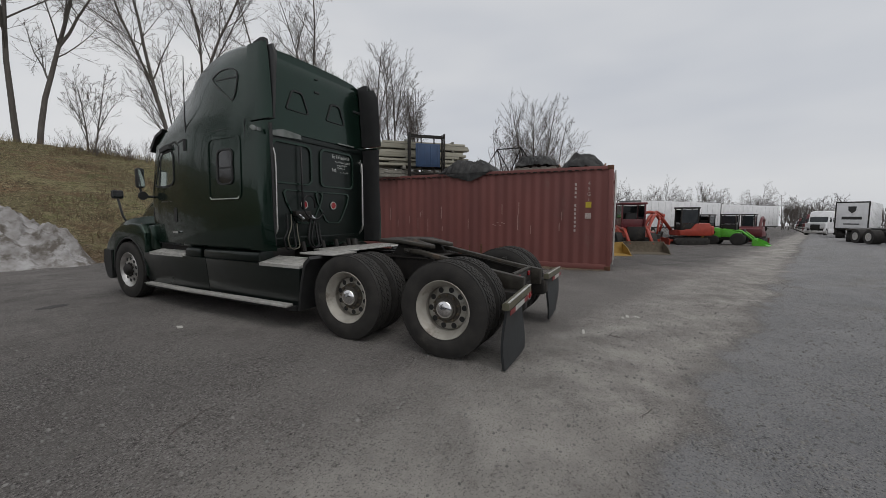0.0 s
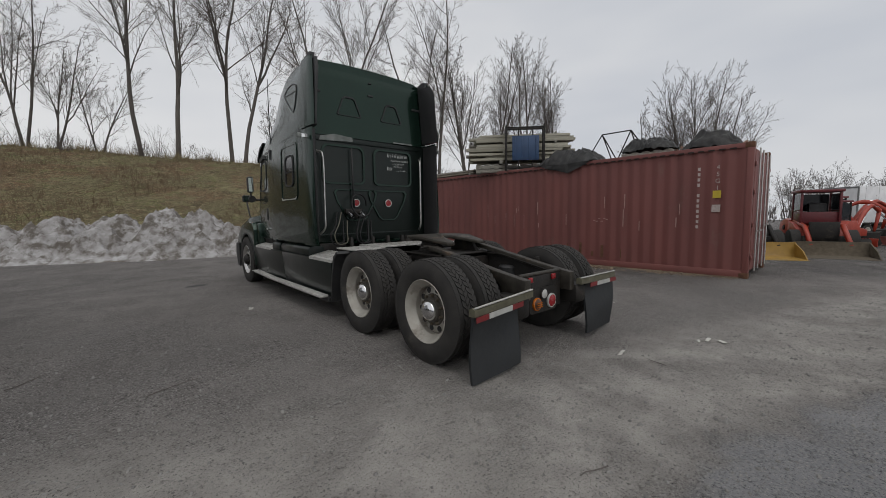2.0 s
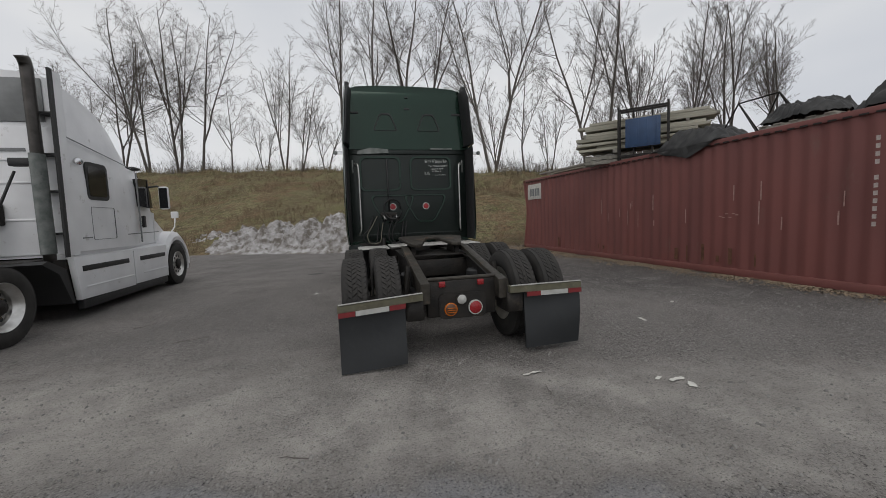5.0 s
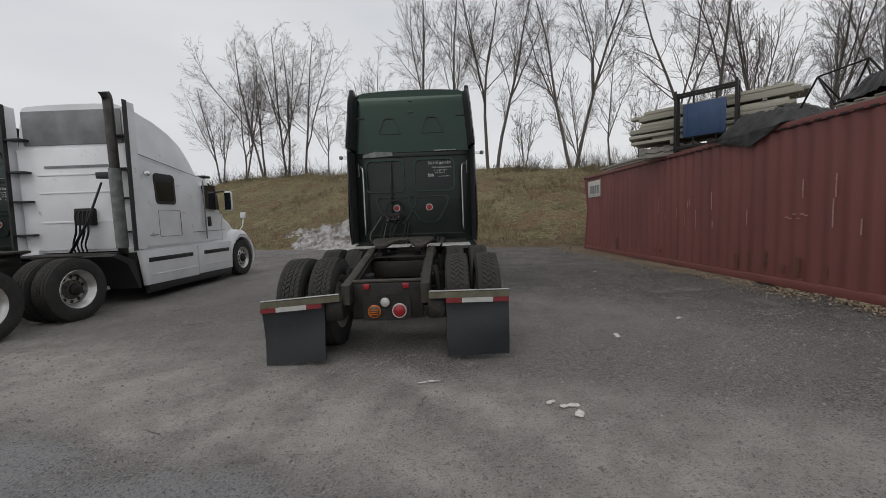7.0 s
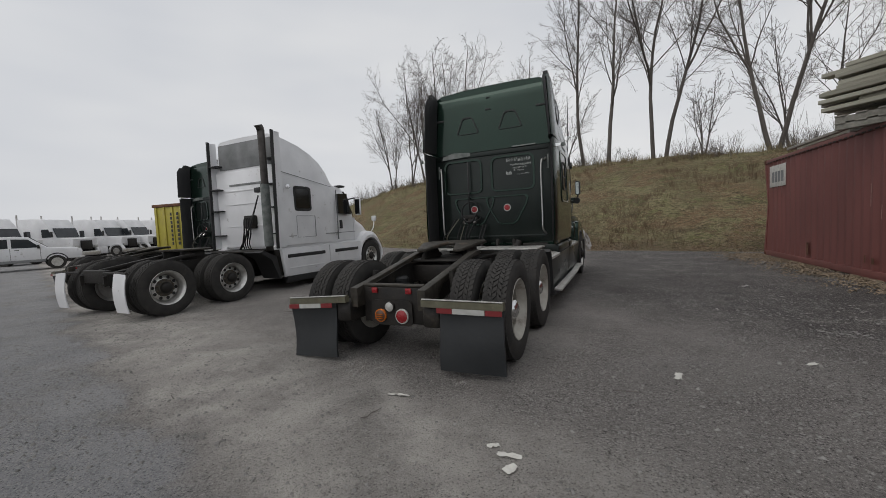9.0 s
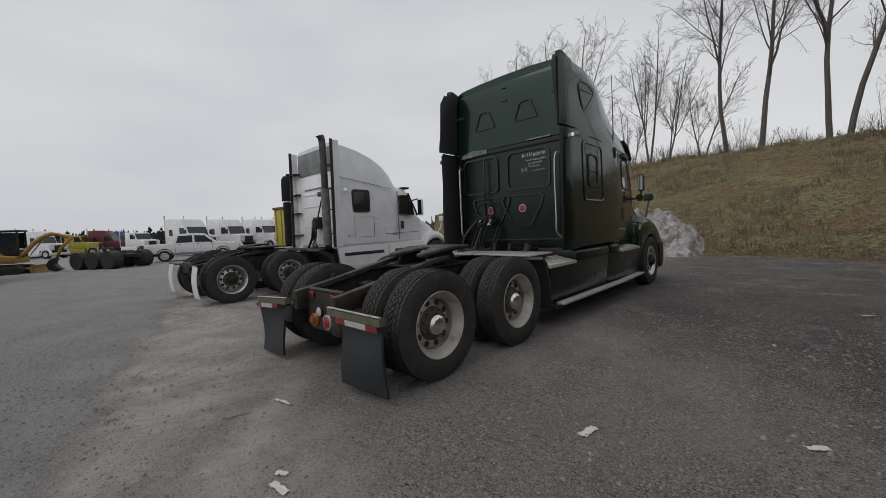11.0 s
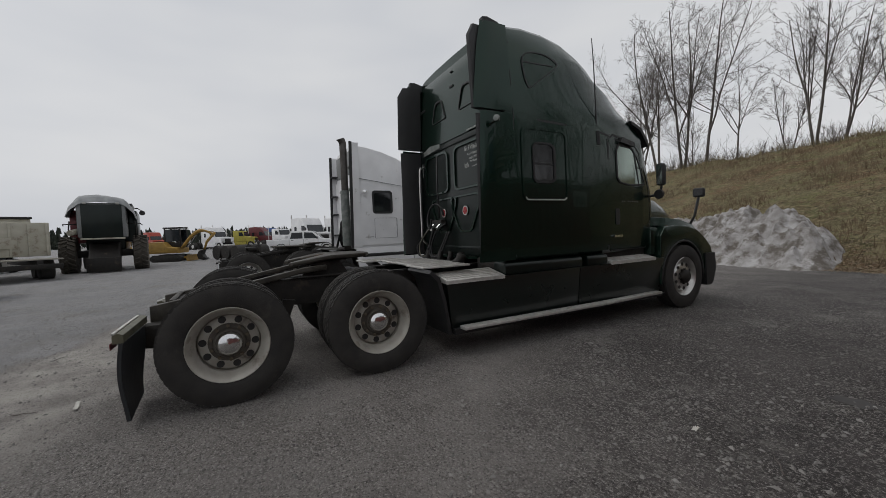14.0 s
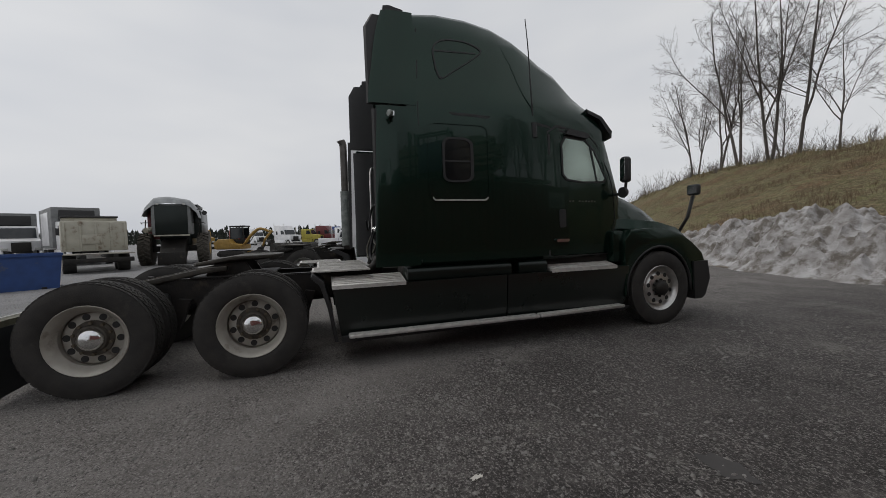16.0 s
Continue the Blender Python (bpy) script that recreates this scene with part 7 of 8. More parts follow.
def cage(T, x0, x1, y0, y1, z0, z1, m, roof=None):
    for x in (x0, x1):
        for y in (y0, y1):
            part("cab_post", box(B(), x - 0.035, x + 0.035, y - 0.035, y + 0.035, z0, z1, 0.008), m, T)
    part("cab_roof", box(B(), x0 - 0.08, x1 + 0.08, y0 - 0.08, y1 + 0.10, z1, z1 + 0.10, 0.03), roof or m, T)
    for x in (x0, x1):
        part("side_bar", box(B(), x - 0.025, x + 0.025, y0, y1, z0 + 0.42, z0 + 0.46), m, T)
    part("cross_bar", box(B(), x0, x1, y0 - 0.02, y0 + 0.02, z0 + 0.35, z0 + 0.4), m, T)
    for x in (x0, x1):
        part("cab_pane", box(B(), x - 0.008, x + 0.008, y0 + 0.05, y1 - 0.05, z0 + 0.48, z1 - 0.05), WINDOW, T)
    part("cab_pane", box(B(), x0 + 0.05, x1 - 0.05, y0 - 0.008, y0 + 0.008, z0 + 0.42, z1 - 0.05), WINDOW, T)
    part("lower_panel", box(B(), x0 - 0.01, x1 + 0.01, y0 + 0.04, y1 - 0.04, z0 - 0.02, z0 + 0.40, 0.02), m, T)
    part("seat", prism(B(), [(y0 + 0.25, z0), (y1 - 0.25, z0), (y1 - 0.25, z0 + 0.7), (y1 - 0.36, z0 + 0.72), (y1 - 0.42, z0 + 0.2), (y0 + 0.25, z0 + 0.2)], (x0 + x1) / 2 - 0.25, (x0 + x1) / 2 + 0.25, bevel=0.03), BLACK, T)


def excavator(m, body_mat, label, cab_mat, arm=True, fold=0.0):
    T = thing("mini_excavator", label, "excavator", "machines beside the road", m=m)
    for x in (-0.72, 0.72):
        track_unit(T, x, -1.05, 1.05)
    part("undercarriage", box(B(), -0.56, 0.56, -0.6, 0.6, 0.2, 0.52, 0.05), FRAME, T)
    part("dozer_blade", prism(B(), [(1.40, 0.02), (1.46, 0.02), (1.42, 0.25), (1.50, 0.45), (1.44, 0.45), (1.36, 0.25)], -0.95, 0.95), body_mat, T)
    for x in (-0.45, 0.45):
        part("blade_arm", box(B(), x - 0.05, x + 0.05, 0.6, 1.40, 0.22, 0.32, 0.01), body_mat, T)
    part("house", prism(B(), [(-1.15, 0.60), (0.75, 0.60), (0.80, 0.95), (0.1, 1.05), (-0.2, 1.40), (-1.0, 1.42), (-1.2, 1.15)], -0.8, 0.8, bevel=0.08), body_mat, T, "painted machine house with counterweight")
    part("counterweight", box(B(), -0.82, 0.82, -1.32, -1.0, 0.62, 1.25, 0.12), body_mat, T)
    cage(T, -0.72, 0.12, -0.35, 0.68, 0.95, 2.35, FRAME, cab_mat)
    if arm:
        part("boom", tube(B(), smooth_line([(0.3, 0.85, 0.95), (0.3, 1.5, 1.75), (0.3, 2.2, 2.15), (0.3, 3.0, 1.85)], 4), [0.11] * 4 + [0.12] * 5 + [0.09] * 4, n=6), body_mat, T, "curved painted boom")
        part("stick", tube(B(), [(0.3, 3.08, 1.98), (0.3, 2.9 - fold, 1.3), (0.3, 2.7 - fold, 0.75)], [0.10, 0.085, 0.065], n=6), body_mat, T)
        part("ram", rod(B(), (0.3, 1.2, 1.0), (0.3, 1.8, 1.85), 0.035, n=10), CHROME, T)
        part("ram", rod(B(), (0.3, 1.9, 2.2), (0.3, 3.0, 2.05), 0.035, n=10), CHROME, T)
        part("bucket", prism(B(), [(2.75 - fold, 0.78), (2.45 - fold, 0.70), (2.30 - fold, 0.40), (2.40 - fold, 0.10), (2.70 - fold, 0.02), (2.95 - fold, 0.12), (2.75 - fold, 0.25), (2.62 - fold, 0.45)], 0.02, 0.58, bevel=0.02), FRAME, T, "dirty steel bucket")
    return T


def loader(m, body_mat, label, cage_mat, bucket_mat):
    T = thing("wheel_loader", label, "loader", "machines beside the road", m=m)
    for x in (-0.75, 0.75):
        for y, r in ((-0.75, 0.36), (0.75, 0.46)):
            bm = lathe(B(), [(-0.15, r * 0.5), (-0.16, r * 0.85), (-0.13, r), (0.13, r), (0.16, r * 0.85), (0.15, r * 0.5)], 28)
            bmesh.ops.translate(bm, verts=bm.verts[:], vec=(x, y, r))
            w = part("tyre", bm, TYRE, T)
            bm = lathe(B(), [(-0.12, r * 0.52), (0.12, r * 0.52)], 20)
            bmesh.ops.translate(bm, verts=bm.verts[:], vec=(x, y, r))
            part("rim", bm, body_mat, w)
    part("chassis", box(B(), -0.6, 0.6, -1.1, 1.05, 0.35, 0.7, 0.05), FRAME, T)
    part("engine_cover", prism(B(), [(-1.45, 0.55), (-0.3, 0.55), (-0.3, 1.25), (-0.9, 1.30), (-1.40, 1.18), (-1.5, 0.9)], -0.66, 0.66, bevel=0.07), body_mat, T)
    part("side_panel", prism(B(), [(-0.3, 0.60), (0.9, 0.60), (0.75, 0.95), (0.2, 1.15), (-0.3, 1.2)], -0.68, 0.68, bevel=0.05), body_mat, T)
    part("filler_cap", rod(B(), (0.66, -0.75, 0.95), (0.70, -0.75, 0.95), 0.10, n=16), FRAME, T)
    cage(T, -0.52, 0.52, -0.38, 0.55, 1.15, 2.25, cage_mat)
    for x in (-0.5, 0.5):
        part("lift_arm", tube(B(), [(x, -0.2, 1.2), (x, 0.95, 1.05), (x, 1.7, 0.40)], 0.075, n=6), body_mat, T)
    part("mast", box(B(), -0.4, 0.4, 0.95, 1.05, 0.5, 1.2, 0.02), FRAME, T)
    part("bucket", prism(B(), [(1.65, 0.55), (1.62, 0.10), (1.75, 0.02), (2.55, 0.02), (2.55, 0.05), (1.80, 0.09), (1.72, 0.20), (1.73, 0.55)], -0.95, 0.95, bevel=0.008), bucket_mat, T, "worn steel bucket resting on the ground")
    for x in (-0.93, 0.93):
        part("bucket_side", prism(B(), [(1.66, 0.55), (1.64, 0.05), (2.50, 0.03), (2.2, 0.30)], x - 0.015, x + 0.015), bucket_mat, T)
    return T


def at(x, y, rz):
    return pose(x, y, gz(x), 0, 0, rz)


SMALL = Matrix.Diagonal((0.87, 0.87, 0.87, 1))
loader(at(16.3, -1.9, 110), ORANGE, "orange-red compact loader with open cab and bucket", MAROON, MUD)
loader(at(14.2, -0.1, 120), FRAME, "black caged loader with dull yellow bucket", BLACK, YELLOW_CAT)
excavator(at(24.4, -1.8, 235), ORANGE, "orange-red tracked mini excavator with raised boom", MAROON)
excavator(at(25.2, -5.1, 20), ORANGE, "red mini excavator with black cab on rubber tracks", FRAME, fold=0.3)
excavator(at(21.4, -2.3, 250) @ SMALL, ORANGE, "orange excavator with its boom bent to the ground", MAROON)
loader(at(26.8, -7.6, 160) @ SMALL, LIME, "bright green compact loader with dark cab", FRAME, LIME)
excavator(at(30.2, -9.6, 250) @ SMALL, MAROON, "dark red excavator with raised arm", FRAME)
loader(at(27.6, -6.4, 60) @ SMALL, YELLOW_CAT, "muddy yellow loader among other machines", FRAME, MUD)


def lime_box(m):
    T = thing("seed_drill", "bright green farm implement hood with white top", "implement", m=m)
    part("hood", prism(B(), [(-0.8, 1.1), (0.8, 1.1), (0.7, 1.75), (0.2, 1.95), (-0.7, 1.8)], -0.6, 0.6, bevel=0.06), LIME, T)
    part("top", box(B(), -0.55, 0.55, -0.6, 0.1, 1.82, 2.0, 0.05), WHITE, T)
    part("stand", box(B(), -0.5, 0.5, -0.7, 0.7, 0.45, 1.12, 0.04), FRAME, T)
    for x in (-0.5, 0.5):
        for y in (-0.6, 0.6):
            part("wheel", rod(B(), (x - 0.1, y, 0.4), (x + 0.1, y, 0.4), 0.4, n=20), TYRE, T)


lime_box(at(18.6, 1.6, 70))


def box_trailer(m, length, label, lettered=False):
    T = thing("box_trailer", label, "trailer", "parked box trailers", m=m)
    body = part("body", box(B(), -1.28, 1.28, 0, length, 1.15, 4.05, 0.03), WHITE, T)
    part("rear_frame", ring_plate(B(), [(-1.29, 1.1), (1.29, 1.1), (1.29, 4.07), (-1.29, 4.07)], [(-1.18, 1.22), (1.18, 1.22), (1.18, 3.93), (-1.18, 3.93)], -0.03, 0.02, axis="y"), FRAME if lettered else GREY_COVER, T)
    for x in (-0.6, 0.6):
        part("rear_door", box(B(), x - 0.57, x + 0.57, -0.015, 0.005, 1.24, 3.92, 0.005), WHITE, T)
    n = int(length / 1.2)
    for k in range(n):
        for s in (-1, 1):
            part("panel_joint", box(B(), s * 1.282 - 0.004, s * 1.282 + 0.004, (k + 0.5) * length / n - 0.007, (k + 0.5) * length / n + 0.007, 1.2, 4.0), GREY_COVER, body)
    part("floor_rail", box(B(), -1.25, 1.25, 0.1, length - 0.1, 1.0, 1.15, 0.01), FRAME, T)
    for y in (1.2, 2.5):
        for s in (-1, 1):
            bm = lathe(B(), [(-0.28, 0.28), (-0.28, 0.45), (-0.26, 0.51), (0.26, 0.51), (0.28, 0.45), (0.28, 0.28)], 24)
            bmesh.ops.translate(bm, verts=bm.verts[:], vec=(s * 0.92, y, 0.51))
            w = part("wheel", bm, TYRE, T)
            part("rim", rod(B(), (s * 1.15, y, 0.51), (s * 1.205, y, 0.51), 0.28, n=18), RIM, w)
    for s in (-1, 1):
        part("landing_leg", box(B(), s * 0.9 - 0.07, s * 0.9 + 0.07, length * 0.78, length * 0.78 + 0.14, 0.0, 1.0, 0.01), FRAME, T)
    part("under_ride_bar", box(B(), -1.1, 1.1, 0.0, 0.1, 0.5, 0.6, 0.01), FRAME, T)
    if lettered:
        part("emblem", prism(B(), [(-0.32, 3.55), (0.32, 3.55), (0.28, 3.1), (0.0, 2.8), (-0.28, 3.1)], -0.024, -0.018, axis="y"), BLACK_LETTER, T, "dark shield emblem")
        part("lettering_bar", box(B(), -0.75, 0.75, -0.024, -0.018, 2.15, 2.45), BLACK_LETTER, T, "dark lettering band")
        part("lettering_bar", box(B(), -0.6, 0.6, -0.024, -0.018, 1.6, 1.72), BLACK_LETTER, T)
        part("lettering_bar", box(B(), -1.292, -1.284, 2.0, 6.0, 2.7, 3.3), BLACK_LETTER, T)
    return T


box_trailer(pose(42.5, -1.2, gz(50), 0, 0, -124), 16.2, "long white box trailer seen from the side")
box_trailer(pose(56.1, -10.35, gz(60), 0, 0, -124), 16.2, "long white box trailer seen from the side")
box_trailer(pose(88, -22.5, gz(85), 0, 0, -75), 13.5, "white box trailer farther along the road")
box_trailer(pose(104, -26.5, gz(100), 0, 0, -75), 13.5, "white box trailer at the road's far end")
box_trailer(pose(52.0, -22.4, gz(58), 0, 0, -115), 13.5, "white box trailer with dark emblem on its rear doors", True)


def far_truck(m, mat_, label, sleeper=True, group="parked trucks far off"):
    """A whole conventional truck for the distance: cab, sleeper, hood, wheels, glass, stacks."""
    T = thing("parked_truck", label, "truck", group, m=m)
    zt = 3.5 if sleeper else 2.9
    line = [(-0.3 if sleeper else 1.2, 1.0), (3.9, 1.0), (3.9, 1.05), (4.0, 1.75), (2.55, 1.9), (2.2, 2.75), (1.7, zt - 0.1), (0.8, zt), (-0.3, zt - 0.05)] if sleeper else [(0.6, 1.0), (3.9, 1.0), (4.0, 1.7), (2.55, 1.9), (2.2, 2.8), (0.7, 2.9), (0.6, 2.8)]
    body = part("cab_body", prism(B(), line, -1.1, 1.1, bevel=0.09), mat_, T)
    for s in (-1, 1):
        part("door_window", prism(B(), [(1.55, 1.95), (2.35, 1.95), (2.1, 2.6), (1.55, 2.6)], s * 1.1 - 0.01, s * 1.1 + 0.012), WINDOW, body)
        if sleeper:
            part("bunk_window", prism(B(), round_rect(0.45, 2.2, 0.42, 0.6, 0.06), s * 1.1 - 0.01, s * 1.1 + 0.012), WINDOW, body)
        part("side_skirt", box(B(), min(s * 1.0, s * 1.12), max(s * 1.0, s * 1.12), -0.2, 2.6, 0.35, 1.0, 0.03), mat_, T)
        part("door_mirror", box(B(), s * 1.28 - 0.08, s * 1.28 + 0.08, 2.45, 2.55, 1.95, 2.4, 0.02), BLACK, T)
        part("exhaust_pipe", rod(B(), (s * 0.95, -0.45, 0.9), (s * 0.95, -0.45, zt + 0.35), 0.06, n=10), ALLOY, T)
        part("fender", tube(B(), [(s * 1.0, 3.4 + 0.62 * math.cos(radians(a)), 0.52 + 0.66 * math.sin(radians(a))) for a in range(0, 181, 20)], 0.13, n=8), mat_, T)
        part("frame_rail", box(B(), min(s * 0.38, s * 0.44), max(s * 0.38, s * 0.44), -4.4, 3.8, 0.7, 0.95, 0.01), FRAME, T)
        part("headlamp", box(B(), min(s * 0.65, s * 1.0), max(s * 0.65, s * 1.0), 3.95, 4.06, 1.0, 1.2, 0.03), WHITE_TAPE, T)
        for y in (3.4, -2.4, -3.7):
            w0, w1 = (0.85, 1.12) if y > 0 else (0.6, 1.18)
            w = part("wheel", rod(B(), (s * w0, y, 0.51), (s * w1, y, 0.51), 0.51, n=24), TYRE, T)
            part("rim", rod(B(), (s * w1, y, 0.51), (s * (w1 + 0.012), y, 0.51), 0.29, n=18), ALLOY, w)
    part("windscreen", prism(B(), [(2.30, 2.66), (2.33, 2.68), (2.62, 1.93), (2.58, 1.92)], -0.95, 0.95), WINDOW, T)
    part("grille", box(B(), -0.5, 0.5, 3.97, 4.06, 0.85, 1.6, 0.03), FRAME, T)
    part("bumper", box(B(), -1.15, 1.15, 3.9, 4.12, 0.35, 0.72, 0.05), ALLOY, T)
    part("fifth_wheel", box(B(), -0.45, 0.45, -3.5, -2.6, 0.95, 1.12, 0.03), FRAME, T)
    return T


EAST_TRUCKS = [(71.7, -26.4, 60, WHITE, "white conventional truck in a row"), (87.2, -30.5, 60, MAROON, "dark red conventional truck in a row"), (102.7, -34.5, 60, BLACK, "black conventional truck in a row"), (120, -39, 60, GREEN, "dark green conventional truck in a row"), (139, -43.8, 60, MAROON, "dark red truck farther along the row"), (160, -49, 60, WHITE, "white truck farther along the row")]
for x, y, rz, mt, lab in EAST_TRUCKS:
    far_truck(at(x, y, rz), mt, lab)


def flat_trailer(m):
    T = thing("flatbed_trailer", "low rusty flatbed trailer with worn tyres", "trailer", m=m)
    part("deck", box(B(), -1.2, 1.2, 0, 6, 0.95, 1.08, 0.01), RAMP, T)
    for x in (-0.5, 0.5):
        part("beam", box(B(), x - 0.08, x + 0.08, 0.1, 5.9, 0.6, 0.95, 0.01), FRAME, T)
    for y in (0.8, 2.0):
        for s in (-1, 1):
            w = part("wheel", rod(B(), (s * 0.75, y, 0.48), (s * 1.2, y, 0.48), 0.48, n=22), TYRE, T)
            part("rim", rod(B(), (s * 1.2, y, 0.48), (s * 1.212, y, 0.48), 0.26, n=16), MAROON, w)


flat_trailer(at(37.5, -18.3, -115))
far_truck(at(31.0, -18.3, 100), WHITE, "white conventional truck beside the road", False)


# ---- the yard to the west ----
rigs = [o for o in scene.objects if o.name == "semi_truck"]
twin = copy_thing(rigs[0], pose(-10.4, 1.45, 0, 0, 0, -3))
tagged(twin, "second dark green sleeper tractor unit standing behind a white one")


def yellow_box(m):
    T = thing("roll_off_box", "faded yellow steel box with black stencil bars", "steel box", m=m)
    part("body", box(B(), -1.15, 1.15, 0, 3.2, 0.95, 2.75, 0.03), YELLOW, T)
    for k in range(4):
        part("rib", box(B(), 1.15, 1.20, 0.1 + k * 0.95, 0.2 + k * 0.95, 0.97, 2.7, 0.01), YELLOW, T)
        part("rib", box(B(), -1.0 + 0.6 * k, -0.9 + 0.6 * k, -0.04, 0.0, 0.97, 2.7, 0.01), YELLOW, T)
    part("top_rim", box(B(), -1.2, 1.2, -0.05, 3.25, 2.70, 2.82, 0.02), RUST, T)
    for k in range(8):
        part("stencil_bar", box(B(), 0.55, 0.70, -0.048, -0.042, 1.15 + 0.17 * k, 1.27 + 0.17 * k), BLACK_LETTER, T)
        part("stencil_bar", box(B(), 0.1, 0.22, -0.048, -0.042, 1.15 + 0.17 * k, 1.27 + 0.17 * k), BLACK_LETTER, T)
    for x in (-0.8, 0.8):
        part("skid", box(B(), x - 0.1, x + 0.1, 0, 3.2, 0.0, 0.95, 0.02), FRAME, T)


yellow_box(pose(-14.5, 4.75, 0, 0, 0, 10) @ Matrix.Diagonal((0.72, 1, 1, 1)))


def pickup(m):
    T = thing("pickup_truck", "white crew-cab pickup truck", "pickup", m=m)
    prof = [(-2.85, 0.58), (2.72, 0.55), (2.85, 0.80), (2.82, 1.08), (2.62, 1.17), (1.45, 1.24), (0.72, 1.86), (0.2, 1.92), (-1.0, 1.90), (-1.28, 1.25), (-2.85, 1.24)]
    body = part("body", prism(B(), prof, -0.92, 0.92, bevel=0.06), WHITE, T)
    for s in (-1, 1):
        part("front_window", prism(B(), [(0.05, 1.28), (1.15, 1.27), (0.68, 1.74), (0.05, 1.78)], s * 0.92 - 0.01, s * 0.92 + 0.01), WINDOW, body)
        part("rear_window", prism(B(), [(-1.05, 1.28), (-0.08, 1.28), (-0.08, 1.78), (-0.9, 1.76)], s * 0.92 - 0.01, s * 0.92 + 0.01), WINDOW, body)
        for y in (1.12, -0.02, -1.12):
            part("door_seam", box(B(), s * 0.921 - 0.004, s * 0.921 + 0.004, y - 0.012, y + 0.012, 0.62, 1.25), GREY_COVER, body)
        for y in (0.15, -0.95):
            part("door_handle", box(B(), s * 0.93 - 0.015, s * 0.93 + 0.015, y, y + 0.16, 1.14, 1.18, 0.006), BLACK, body)
        part("sill_trim", box(B(), s * 0.93 - 0.02, s * 0.93 + 0.02, -1.3, 1.3, 0.45, 0.6, 0.01), GREY_COVER, body)
        for y in (1.75, -1.75):
            w = part("wheel", rod(B(), (s * 0.66, y, 0.39), (s * 0.93, y, 0.39), 0.39, n=26), TYRE, T)
            part("rim", rod(B(), (s * 0.93, y, 0.39), (s * 0.945, y, 0.39), 0.25, n=18), ALLOY, w)
            part("wheel_arch", tube(B(), [(s * 0.91, y + 0.47 * math.cos(radians(a)), 0.42 + 0.47 * math.sin(radians(a))) for a in range(0, 181, 20)], 0.035, n=6), BLACK, T)
        part("door_mirror", box(B(), s * 1.03 - 0.08, s * 1.03 + 0.08, 1.0, 1.1, 1.22, 1.42, 0.02), BLACK, T)
        part("headlamp", box(B(), min(s * 0.5, s * 0.88), max(s * 0.5, s * 0.88), 2.78, 2.87, 0.82, 1.0, 0.02), WHITE_TAPE, T)
    part("windscreen", prism(B(), [(0.76, 1.81), (0.80, 1.84), (1.44, 1.28), (1.39, 1.26)], -0.8, 0.8), WINDOW, T)
    part("bed_floor", box(B(), -0.8, 0.8, -2.75, -1.35, 1.22, 1.249), BLACK, T)
    part("bumper", box(B(), -0.9, 0.9, 2.72, 2.95, 0.45, 0.68, 0.04), ALLOY, T)


pickup(pose(-28.8, 4.2, 0, 0, 0, -15))
WEST_TRUCKS = [(-40, 5.5, -64, WHITE, True, "white long-nose sleeper truck in the yard"), (-41.6, 9.4, -64, WHITE, True, "white sleeper truck with tall exhaust stacks"), (-43, 13.3, -64, WHITE, True, "white sleeper truck in a parked row"), (-43.4, 15.6, -64, WHITE, True, "white sleeper truck in a parked row"), (-45, 19.5, -64, WHITE, True, "white sleeper truck at the row's end"),
               (-72, 1.5, -30, MAROON, True, "dark red truck far across the yard"), (-84, -12, -60, WHITE, True, "white sleeper truck far across the yard"), (-78, -6, -60, WHITE, True, "white sleeper truck far across the yard"), (-70, -2, -20, YELLOW, False, "yellow truck far across the yard"), (-66, -5, -50, WHITE, True, "white sleeper truck beside a yellow one"),
               (-80, 4, -60, BLUE_PAINT, True, "blue truck far across the yard"), (-64, 4.5, -60, WHITE, False, "white day-cab truck far across the yard"), (-92, -17, -60, ORANGE, True, "orange-red truck far across the yard"), (-60, -16, -60, YELLOW_CAT, False, "dull yellow truck far across the yard")]
for x, y, rz, mt, sl, lab in WEST_TRUCKS:
    far_truck(pose(x, y, 0, 0, 0, rz), mt, lab, sl)


def bare_axles(m):
    T = thing("axle_set", "bare truck axles with dark tyres on the ground", "axles", m=m)
    for k in range(3):
        part("axle", rod(B(), (-1.0, k * 1.2, 0.5), (1.0, k * 1.2, 0.5), 0.08, n=12), FRAME, T)
        for s in (-1, 1):
            part("tyre", rod(B(), (s * 0.6, k * 1.2, 0.5), (s * 1.15, k * 1.2, 0.5), 0.5, n=22), TYRE, T)
    part("beam", box(B(), -0.4, 0.4, -0.3, 2.8, 0.6, 0.8, 0.02), FRAME, T)


bare_axles(pose(-27.5, -1.2, 0, 0, 0, -60))


